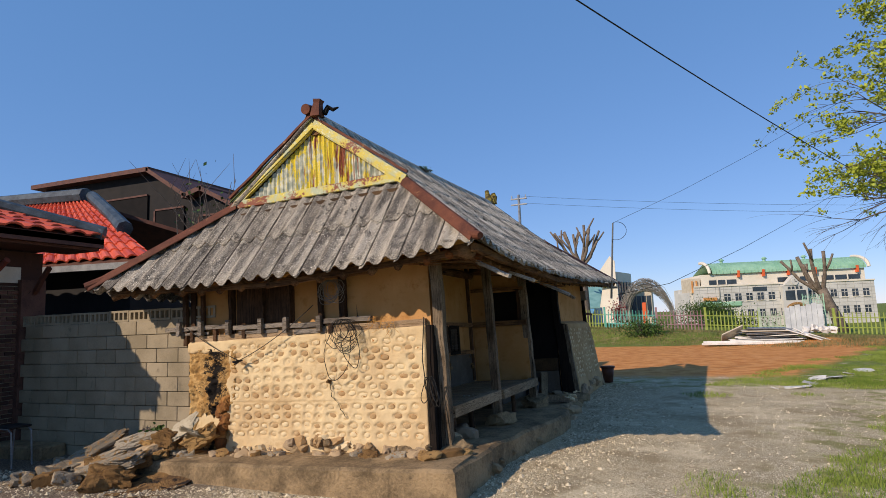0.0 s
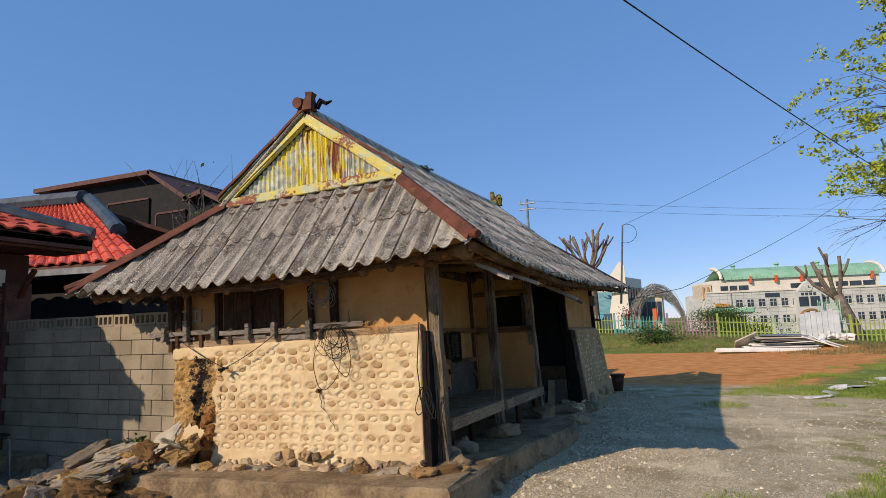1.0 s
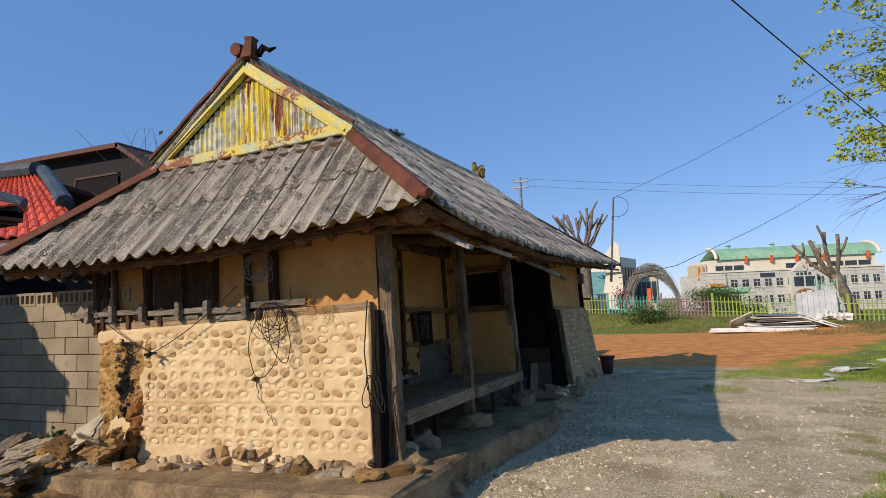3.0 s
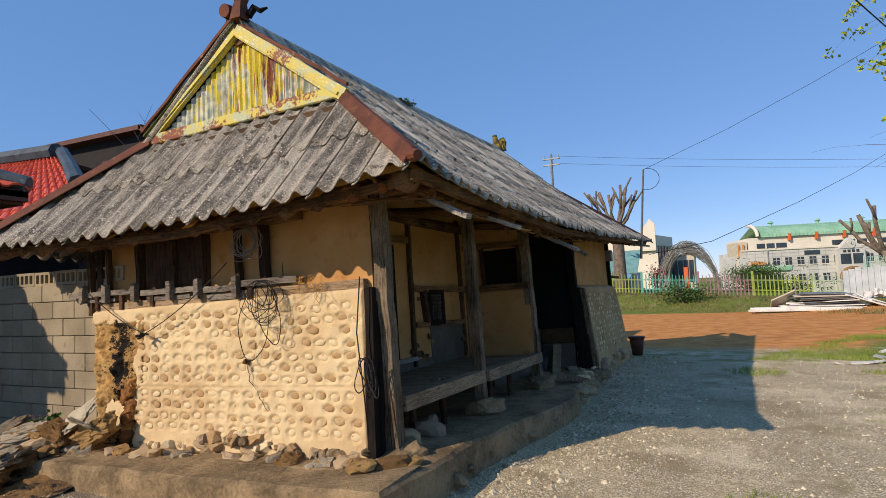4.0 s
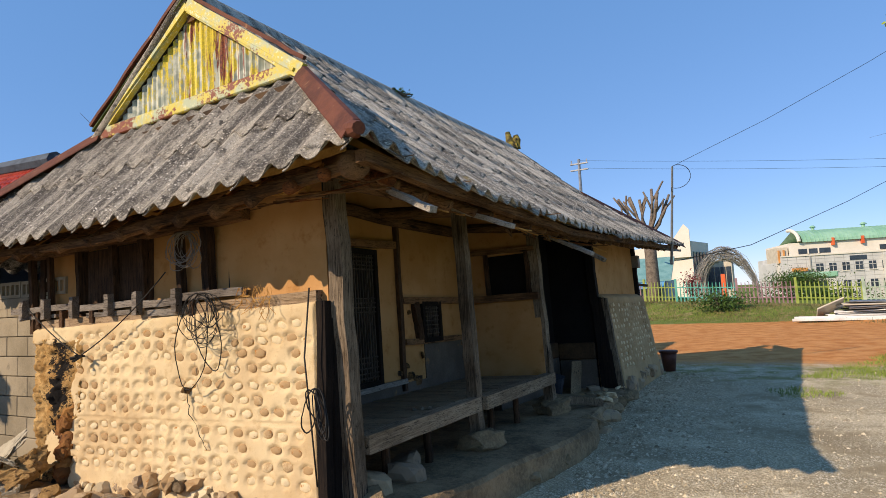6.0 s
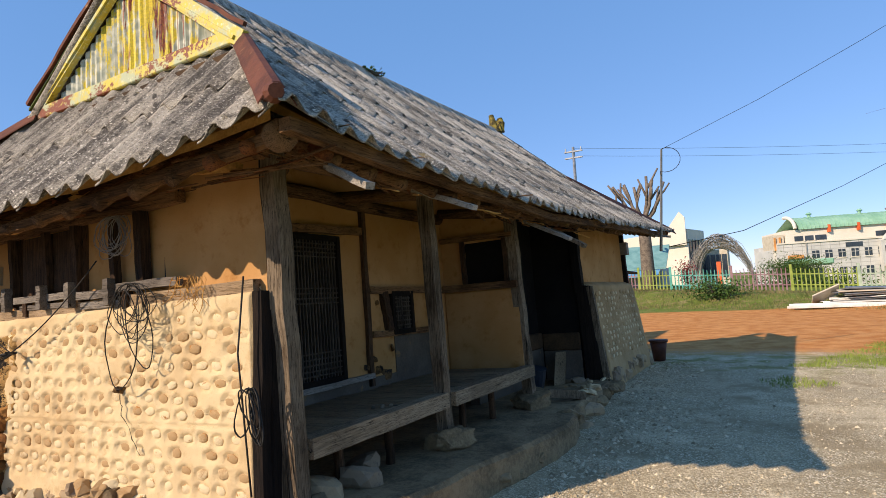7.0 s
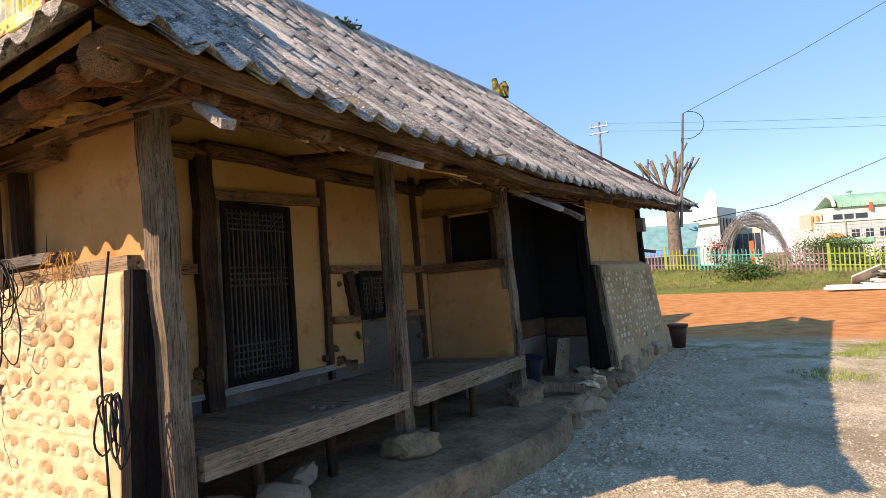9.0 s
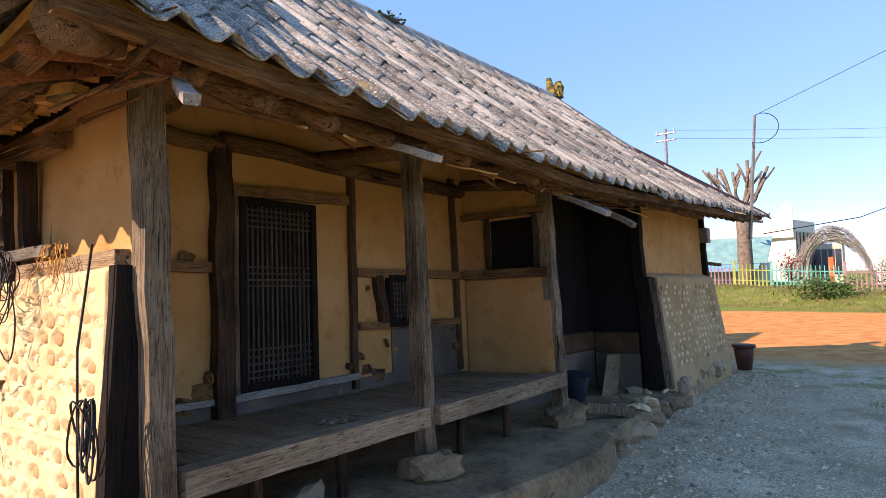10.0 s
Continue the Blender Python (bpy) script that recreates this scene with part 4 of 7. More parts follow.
# fan of short rafters at the corner
for k, (a, b) in enumerate((((0.0, 0.0, 2.64), (0.45, -0.72, 2.34)), ((0.0, 0.0, 2.64), (0.20, -0.74, 2.30)), ((0.1, 0.0, 2.62), (0.66, -0.35, 2.34)))):
    timber("rafter", a, b, 0.08, M_RED, 400 + k, "", False, 0.08, 5, 0.01)
# boards hanging out under the eave
for k, (a, b, w, m) in enumerate((((0.60, -0.28, 2.30), (1.0, -0.46, 2.09), 0.05, M_CUT), ((0.36, 0.98, 2.38), (0.93, 0.84, 2.14), 0.05, M_CUT), ((0.40, 3.05, 2.32), (0.94, 2.84, 2.05), 0.05, M_CUT), ((0.45, 3.62, 2.28), (0.88, 3.5, 2.02), 0.06, M_GREY), ((0.45, 8.6, 2.56), (0.98, 8.5, 2.45), 0.06, M_CUT))):
    timber("hanging_board", a, b, w, m, 420 + k, "pale board hanging out under the eave", rough=0.12, steps=6, ratio=0.7)
for k in range(34):
    y0, e = rng.uniform(-0.5, 8.5), rng.uniform(0.0, 1.0)
    x0 = rng.uniform(0.15, 0.55)
    z0 = eave_long(y0)[1] + 0.42 - 0.62 * x0
    timber("eave_stick", (x0, y0, z0), (x0 + rng.uniform(0.05, 0.3), y0 + rng.uniform(-.5, .5), z0 - rng.uniform(0.05, 0.2)), rng.uniform(0.012, 0.045), rng.choice((M_RED, M_WOODX, M_GREYY, M_STRAW)), 1400 + k, "", rng.random() < 0.5, 0.2, 4, 0.02)
for k in range(26):
    x0 = rng.uniform(-3.6, 0.3)
    y0 = rng.uniform(-0.60, -0.25)
    z0 = hip_eave_z(x0) + 0.60 + 0.95 * y0
    timber("eave_stick", (x0, y0, z0), (x0 + rng.uniform(-.5, .5), y0 - rng.uniform(0.0, 0.12), z0 - rng.uniform(0.0, 0.08)), rng.uniform(0.015, 0.05), rng.choice((M_RED, M_WOODX, M_WOODX, M_STRAW)), 1450 + k, "", rng.random() < 0.5, 0.2, 4, 0.02)
for k in range(9):
    y0 = rng.uniform(0.2, 5.0)
    timber("loose_straw", (0.55, y0, 2.27), (0.68 + rng.uniform(-.05, .1), y0 + rng.uniform(-.3, .3), 2.20), 0.012, M_STRAW, 440 + k, "", False)
timber("cross_beam", (-1.0, 1.72, 2.62), (0.12, 1.72, 2.50), 0.13, M_WOODX, 450, "", False)
timber("cross_beam", (-1.0, 3.66, 2.66), (0.12, 3.66, 2.52), 0.13, M_WOODX, 451, "", False)
timber("cross_beam", (-1.0, 0.02, 2.50), (0.0, 0.02, 2.46), 0.11, M_WOODX, 452, "", False)
part("mud_wall", skewed(cube(-0.98, -0.12, 0.024, 0.05, 0.3, 2.46)), M_MUD, house)
part("mud_wall", cube(-2.95, -0.40, 0.0, 0.10, 2.5, 3.36), M_DARKMUD, house)

# ---- gable wall: window bars, ledge timbers ----
timber("head_beam", (-3.75, -0.20, 2.37), (-0.72, -0.20, 2.36), 0.085, M_WOODX, 499, "dark beam above the window bars", wander=0.012, steps=9)
for k, (x, z0, z1, w) in enumerate(((-3.60, 1.62, 2.40, 0.055), (-3.30, 1.74, 2.38, 0.045), (-2.84, 1.76, 2.36, 0.05), (-2.34, 1.76, 2.32, 0.05), (-1.93, 1.76, 2.32, 0.06), (-1.47, 1.70, 2.32, 0.055), (-1.16, 1.78, 2.34, 0.075))):
    timber("window_bar", (x, -0.17, z0), (x + 0.01, -0.20, z1), w, M_WOOD, 500 + k, "", rough=0.05)
for k, (a, b, z, w) in enumerate(((-3.93, -2.86, 1.84, 0.055), (-2.78, -1.99, 1.80, 0.055), (-1.90, -1.49, 1.77, 0.06), (-1.42, -0.78, 1.79, 0.06), (-3.75, -3.2, 1.77, 0.03), (-2.7, -2.1, 1.73, 0.04), (-1.85, -1.40, 1.69, 0.05))):
    timber("rail", (a, -0.19, z + 0.01), (b, -0.18, z), w, M_GREYX, 510 + k, "weathered rail across the window bars", rough=0.06)
timber("ledge_timber", (-3.5, -0.15, 1.69), (-0.10, -0.15, 1.70), 0.08, M_LEDGE, 520, "weathered timber laid in the ledge", wander=0.012)
part("window_shutter", cube(-2.78, -2.40, -0.145, -0.125, 1.84, 2.32, 0.004), M_WOOD, house, "dark board shutter")
part("window_shutter", cube(-2.36, -1.99, -0.148, -0.125, 1.84, 2.32, 0.004), M_WOOD, house, "dark board shutter")
for k, x in enumerate((-3.50, -2.85, -1.93)):
    timber("wall_stud", (x, -0.12, 1.74), (x, -0.12, 2.46), 0.08, M_WOOD, 530 + k, "")

for k, (x, z) in enumerate(((-3.47, 1.72), (-3.08, 1.71), (-2.62, 1.72), (-1.33, 1.68))):
    timber("rail_stub", (x, -0.19, z - 0.05), (x, -0.19, z + 0.10), 0.05, M_WOOD, 560 + k, "", rough=0.08)
for k, x in enumerate((-3.66, -3.29, -2.84, -2.33, -1.95, -1.465)):
    z = 1.845 - 0.035 * (x + 3.66)
    timber("bar_foot", (x, -0.235, z - 0.09), (x, -0.235, z + 0.10), 0.058, M_GREYX, 570 + k, "pale foot of a window bar", rough=0.08)

# mud packed between the rafters over the wall head
rng = random.Random(91)
for k in range(34):
    x = -3.4 + 3.6 * k / 33 + rng.uniform(-.05, .05)
    y = rng.uniform(-0.46, -0.14)
    z = hip_eave_z(x) + 0.50 + 0.95 * y - rng.uniform(0.0, 0.05)
    n = rng.uniform(0.10, 0.22)
    timber("mud_chink", (x, y, z), (x + n, y + rng.uniform(-.03, .03), z + rng.uniform(-.02, .03)), rng.uniform(0.05, 0.085), M_STRAW, 1600 + k, "", True, 0.35, 4, 0.02, 0.6, 0.8, False)
for k in range(18):
    y = -0.3 + 4.2 * k / 17
    x = rng.uniform(0.16, 0.42)
    z = eave_long(y)[1] + 0.30 - 0.55 * x
    timber("mud_chink", (x, y, z), (x + rng.uniform(-.03, .03), y + rng.uniform(0.1, 0.2), z), rng.uniform(0.05, 0.08), M_STRAW, 1640 + k, "", True, 0.35, 4, 0.02, 0.6, 0.8)

# splintered laths and twigs hanging out of the eaves
rng = random.Random(77)
for k in range(54):
    y = -0.55 + 5.2 * rng.random() ** 1.4
    x = rng.uniform(0.12, 0.50)
    z = 2.355 + (0.72 - x) * 0.22 - 0.028 * min(y, 3.0) - rng.uniform(0.0, 0.05)
    n = rng.uniform(0.15, 0.55)
    a = rng.gauss(0, 0.25) + (0 if rng.random() < 0.75 else 1.1)
    q = (x + n * math.sin(a), y + n * math.cos(a), z - 0.015 * n + rng.uniform(-0.05, 0.03))
    timber("broken_lath", (x, y, z), q, rng.uniform(0.010, 0.034), rng.choice((M_WOODY, M_RED, M_WOODY)), 900 + k, "", True, 0.12, 3, 0.006, 0.5, 0.5)
for k in range(34):
    x = rng.uniform(-2.6, 0.35)
    y = rng.uniform(-0.55, -0.14)
    z = 2.47 - (-y) * 0.24 - rng.uniform(0.0, 0.06)
    n = rng.uniform(0.18, 0.6)
    a = rng.gauss(0, 0.2)
    timber("broken_lath", (x, y, z), (x + n * math.cos(a), y + n * math.sin(a) * 0.5, z + rng.uniform(-0.04, 0.03)), rng.uniform(0.012, 0.036), rng.choice((M_WOODX, M_RED, M_WOODX)), 960 + k, "", True, 0.12, 3, 0.006, 0.5, 0.5, False)

# ---- stones set in the walls ----
def stone_meshes(n, seed):
    out = []
    for i in range(n):
        bm = lump(bmesh.new(), (0, 0, 0), (0.5, 0.5, 0.5), seed + i, 1, 0.16)
        out.append(finish("stone", bm, M_PEB, True))
    return out


STONES = stone_meshes(10, 700)


def set_stones(parent, plan, place, seed):
    rng = random.Random(seed)
    base, p = Vector((0, 0, 0)), parent
    while p is not None:
        base, p = base + p.location, p.parent
    for u, z, w, h in plan:
        ob = bpy.data.objects.new("stone", rng.choice(STONES))
        scene.collection.objects.link(ob)
        ob.parent = parent
        p, turn = place(u, z)
        ob.location = p - base
        ob.rotation_euler = (0, rng.uniform(-0.25, 0.25), turn)
        ob.scale = (w * 1.2, rng.uniform(0.028, 0.042), h * 1.2)


face = lambda z: -0.27 + 0.05 * (z - 0.26) / 1.4
set_stones(wall_gable, PLAN_GABLE, lambda u, z: (Vector((u, face(z) + 0.0215, z)), 0.0), 21)
set_stones(wall_end, PLAN_END, lambda u, z: (skew((0.36 - 0.20 * (z - 0.10) / 1.54 - 0.012, u, z)), math.pi / 2), 22)

# larger broken stones along the foot of the walls
rng = random.Random(31)
for k in range(50):
    x = -2.70 + 2.58 * k / 49 + rng.uniform(-0.05, 0.05)
    mid = math.exp(-((x + 1.55) / 0.35) ** 2)
    s = rng.uniform(0.045, 0.09) * (1 + 0.25 * mid)
    bm = lump(bmesh.new(), (x, -0.222 - rng.uniform(0, 0.02) - 0.03 * mid, 0.285 + rng.uniform(0.0, 0.06) + mid * rng.uniform(0, 0.14)), (s * rng.uniform(1.2, 2.1), s * 0.7, s * rng.uniform(0.5, 0.9)), 800 + k, 2, 0.35)
    part("foot_stone", bm, rng.choice((M_PEB, M_CONC, M_ROCK)), wall_gable)
for k in range(22):
    y = 6.1 + 2.7 * k / 21
    s = rng.uniform(0.06, 0.14)
    bm = lump(bmesh.new(), skew((0.29 + rng.uniform(-.03, .04), y, 0.14 + rng.uniform(0, 0.22))), (s * 0.7, s, s), 840 + k, 2, 0.3)
    part("foot_stone", bm, M_ROCK, wall_end)


def crack_strip():
    """A dark jagged crack running down the gable wall."""
    bm = bmesh.new()
    rng = random.Random(3)
    pts, x, z = [], -1.32, 1.06
    while z > 0.66:
        pts.append((x, z))
        x += rng.uniform(-0.012, 0.038)
        z -= rng.uniform(0.015, 0.045)
    prev = None
    for i, (x, z) in enumerate(pts):
        w = 0.0015 + 0.005 * rng.random()
        a, b = bm.verts.new((x - w, face(z) - 0.022, z)), bm.verts.new((x + w, face(z) - 0.022, z))
        if prev:
            bm.faces.new((prev[0], prev[1], b, a))
        prev = (a, b)
    return bm


part("crack", crack_strip(), M_NEARBLACK, wall_gable, "dark crack in the mud wall")
bm = lump(bmesh.new(), (-1.34, -0.246, 1.085), (0.06, 0.02, 0.03), 870, 2, 0.3)
part("hole", bm, M_EARTH, wall_gable, "hole where a stone has fallen out")

# broken edge of the plinth before the kitchen
rng = random.Random(52)
for k in range(15):
    y = 3.35 + 2.6 * k / 14 + rng.uniform(-.05, .05)
    s = rng.uniform(0.10, 0.22)
    bm = lump(bmesh.new(), (0.66 - 0.03 * (y - 3.4) + rng.uniform(-.05, .03), y, rng.uniform(0.02, 0.17)), (s * 0.8, s * 1.2, s * 0.55), 1300 + k, 2, 0.35)
    part("plinth_stone", bm, rng.choice((M_CONC, M_CONC, M_ROCK)), house)
for k in range(26):
    x, y = rng.uniform(0.1, 0.62), rng.uniform(4.6, 6.2)
    s = rng.uniform(0.03, 0.10)
    bm = lump(bmesh.new(), (x, y, 0.26 + s * 0.2), (s * 1.3, s, s * 0.6), 1330 + k, 1, 0.35)
    part("loose_stone", bm, rng.choice((M_CONC, M_ROCK, M_PEB)), house)
for k in range(9):
    y = 0.2 + 2.8 * k / 8 + rng.uniform(-.1, .1)
    s = rng.uniform(0.08, 0.16)
    bm = lump(bmesh.new(), (0.44 + 0.13 * max(0, y - 0.5) - (0.1 if y > 2.6 else 0), y, rng.uniform(0.0, 0.08)), (s * 0.5, s * 1.5, s * 0.5), 1360 + k, 2, 0.35)
    part("plinth_stone", bm, M_CONC, house)

# eroded left end of the gable wall
def eroded():
    bm = bmesh.new()
    nx, nz = 44, 76
    g = []
    for i in range(nx + 1):
        col = []
        for j in range(nz + 1):
            x, z = -3.54 + 0.80 * i / nx, 0.30 + 1.26 * j / nz
            p = Vector((x, 0, z))
            d = 0.05 * noise.noise(p * 4) + 0.035 * noise.noise(p * 11) + 0.03 * noise.noise(p * 25) + 0.02 * noise.noise(p * 50)
            hollow = 0.13 * math.exp(-((x + 3.22) / 0.22) ** 2 - ((z - 0.58) / 0.16) ** 2)
            edge = 0.06 * max(0.0, 1 - (x + 3.54) / 0.06)
            col.append(bm.verts.new((x, -0.240 - d + hollow + edge + 0.02, z)))
        col.append(bm.verts.new((x, -0.02, 1.58)))
        g.append(col)
    for i in range(nx):
        for j in range(nz + 1):
            bm.faces.new((g[i][j], g[i + 1][j], g[i + 1][j + 1], g[i][j + 1]))
    for side in (g[0], g[-1]):
        back = [bm.verts.new((v.co.x, 0.05, v.co.z)) for v in side]
        for j in range(len(side) - 1):
            bm.faces.new((side[j], side[j + 1], back[j + 1], back[j]))
    bmesh.ops.recalc_face_normals(bm, faces=bm.faces)
    return bm


part("eroded_wall", eroded(), M_ERODED, house, "eroded wall end stained black", True)
rng = random.Random(61)
for k in range(16):
    z = 0.36 + 0.55 * k / 15
    s = rng.uniform(0.05, 0.10)
    bm = lump(bmesh.new(), (-2.84 - 0.12 * rng.random() - (0.06 if k < 6 else 0), -0.25, z), (s * 1.1, s * 0.8, s * 0.9), 1500 + k, 2, 0.35)
    part("foot_stone", bm, M_BAREMUD, house)

# ornament on the ridge ends
bm = sweep(bmesh.new(), [(-1.71, -0.03, 4.63), (-1.71, 0.05, 4.64), (-1.71, 0.14, 4.64)], [0.07, 0.075, 0.07], 14)
part("ridge_end_cap", bm, M_RUST, roof, "rusty rolled sheet at the ridge end")
bm = sweep(bmesh.new(), [(-1.58, 0.05, 4.52), (-1.57, 0.05, 4.64), (-1.56, 0.05, 4.70), (-1.55, 0.05, 4.75)], [0.07, 0.055, 0.045, 0.055], 4, True)
part("ridge_finial", bm, M_RUST, roof, "rusty upright sheet finial")
bm = sweep(bmesh.new(), [skew((-1.66, 7.2, 4.66)), skew((-1.68, 7.22, 4.80)), skew((-1.70, 7.2, 4.92)), skew((-1.72, 7.2, 5.03))], [0.14, 0.10, 0.06, 0.045], 8, rough=0.15, seed=3)
sweep(bm, [skew((-1.60, 7.25, 4.70)), skew((-1.56, 7.25, 4.86)), skew((-1.58, 7.25, 4.95))], [0.10, 0.09, 0.05], 8, rough=0.15, seed=4)
part("ridge_finial", bm, M_ORNAMENT, roof, "painted ridge end ornament, flaking yellow")
bm = sweep(bmesh.new(), [(-1.50, 0.10, 4.56), (-1.46, 0.14, 4.66), (-1.40, 0.16, 4.62), (-1.34, 0.2, 4.66)], [0.04, 0.04, 0.03, 0.01], 6, rough=0.2, seed=6)
part("ridge_scrap", bm, M_NEARBLACK, roof, "crumpled dark sheet on the ridge end")
bm = sweep(bmesh.new(), [(0.70, -0.80, 2.53), (0.80, -0.88, 2.49), (0.86, -0.93, 2.47)], [0.045, 0.05, 0.035], 10)
part("hip_end", bm, M_RUST, roof, "rusty rolled hip end")
bm = sweep(bmesh.new(), [(-4.40, -0.76, 2.55), (-4.58, -0.90, 2.46)], [0.065, 0.06], 10)
part("hip_end", bm, M_RUST, roof, "rusty rolled hip end")

# the whole house leans a little, as it has settled
house.matrix_world = LEVEL @ Matrix.Translation(house.location)


def settled(ob):
    """Bring a thing built against the house into the same lean."""
    ob.matrix_world = LEVEL @ Matrix.Translation(ob.location)
    return ob

# ---- loose things round the old house ----
def coil(name, label, top, width, drop, turns, seed, mat, thick=0.004, spread=0.05):
    """Loops of wire hung over a peg, each its own uneven oval below it."""
    rng = random.Random(seed)
    ob = thing(name, label, "cable", at=top)
    for t in range(turns):
        w, h = width * rng.uniform(0.55, 1.1), drop * rng.uniform(0.6, 1.1)
        cx, cy, tilt, ph = rng.uniform(-spread, spread), rng.uniform(-.03, .0), rng.uniform(-.35, .35), rng.uniform(0, 6.28)
        pts = []
        for i in range(25):
            a = 2 * math.pi * i / 24
            k = 1 + 0.10 * math.sin(2 * a + ph) + 0.05 * math.sin(5 * a + ph * 2)
            x, z = 0.5 * w * math.sin(a) * k, -0.5 * h * (1 - math.cos(a)) * (0.9 + 0.1 * k)
            pts.append(Vector(top) + Vector((cx * (1 + z / drop) + x + tilt * z, cy + 0.025 * math.sin(a + ph), z + rng.uniform(-.004, .004))))
        part("loop", sweep(bmesh.new(), pts, thick, 4), mat, ob, "", True)
    return settled(ob)


coil("cable_coil", "tangled coil of black cable hanging on the mud wall", (-1.08, -0.31, 1.80), 0.34, 0.36, 11, 1, M_CABLE, 0.0032, 0.05)
coil("cable_coil", "long drooping loops of thin black cable on the wall", (-1.06, -0.33, 1.76), 0.30, 0.62, 2, 2, M_CABLE, 0.0045, 0.02)
coil("wire_bundle", "loose bundle of grey wire hanging under the eave", (-1.19, -0.34, 2.27), 0.27, 0.26, 13, 3, M_WIREG, 0.003, 0.06)
coil("cable_coil", "black cable looped on the porch post", (-0.02, -0.32, 1.10), 0.10, 0.30, 6, 4, M_CABLE, 0.005, 0.02)


def strand(name, label, pts, r, mat, sag=0.0, n=14, lean=True):
    bm = bmesh.new()
    a, b = Vector(pts[0]), Vector(pts[-1])
    if len(pts) == 2:
        line = [a.lerp(b, i / n) - Vector((0, 0, sag * 4 * (i / n) * (1 - i / n))) for i in range(n + 1)]
    else:
        line = [Vector(p) for p in pts]
    sweep(bm, line, r, 5)
    ob = part(name, bm, mat, None, "", True)
    if lean:
        ob.matrix_world = LEVEL
    return tagged(ob, label, "cable")


strand("cable", "thin black cable stretched along the mud wall", [(-1.50, -0.30, 2.0), (-2.58, -0.32, 1.40)], 0.005, M_CABLE, 0.05)
strand("cable", "thin black cable stretched along the mud wall", [(-2.62, -0.32, 1.40), (-3.5, -0.28, 1.86)], 0.005, M_CABLE, 0.03)
strand("cable", "black cable running down the wall", [(-1.02, -0.10, 2.4), (-1.0, -0.12, 1.82)], 0.006, M_CABLE)
strand("cable", "black cable running down beside the post", [(-0.06, -0.30, 1.75), (-0.09, -0.34, 1.3), (-0.05, -0.35, 0.9), (-0.02, -0.35, 0.5)], 0.006, M_CABLE)
bm = bmesh.new()
rng = random.Random(9)
for k in range(7):
    sweep(bm, [(-2.60 + rng.uniform(-.05, .05), -0.30, 1.39), (-2.60 + rng.uniform(-.07, .07), -0.36, 1.39 + rng.uniform(-.05, .03))], 0.010, 6)
ob = part("cable_clamp", bm, M_CABLE)
ob.matrix_world = LEVEL
tagged(ob, "small cluster of cable clamps on the mud wall", "clamp")
bm = bmesh.new()
for k in range(22):
    x = -0.62 + rng.uniform(-.16, .16)
    z = 1.80 + rng.uniform(-.02, .02)
    pts = [Vector((x, -0.24, z))]
    for i in range(5):
        pts.append(pts[-1] + Vector((rng.uniform(-.05, .05), rng.uniform(-.02, .01), rng.uniform(-.06, 0.0))))
    sweep(bm, pts, 0.0025, 4)
ob = part("dry_vine", bm, M_STRAW)
ob.matrix_world = LEVEL
tagged(ob, "dry brown vine stems on the wall ledge", "vine")


def chunk(name, label, category, c, size, rot, mat, seed, rough=0.22):
    """A broken slab or block with chipped edges."""
    bm = bmesh.new()
    bmesh.ops.create_cube(bm, size=1)
    bmesh.ops.subdivide_edges(bm, edges=bm.edges[:], cuts=9, use_grid_fill=True)
    off = Vector((seed * 3.1, seed * 1.7, 0))
    for v in bm.verts:
        d = v.co.copy()
        k = 1 + rough * 2 * noise.noise(d * 2.1 + off) + rough * 0.9 * noise.noise(d * 6 + off) + rough * 0.6 * noise.noise(d * 15 + off)
        corner = max(0.0, (d.length - 0.6)) * 0.35
        v.co = Vector([a * k * (1 - corner) * s for a, s in zip(d, size)])
    ob = part(name, bm, mat)
    ob.matrix_world = pose(c[0], c[1], c[2], *rot)
    return tagged(ob, label, category, "rubble by the wall")


M_CHUNK = plain("broken_concrete", '7c7363', 'b4a892', 7, 70, 0.95, 0, 'a8804a', (0.52, 0.62), 1.0, 0.03, vary=0.4)
M_OCHRE = plain("ochre_clod", '86653c', 'b8925c', 8, 60, 0.95, 0, '5f452a', (0.54, 0.66), 1.0, 0.035, vary=0.4)
M_TILE = plain("clay_tile_grey", '9a8f78', 'b5aa92', 6, 60, 0.85, 0, '6e6450', (0.6, 0.7))
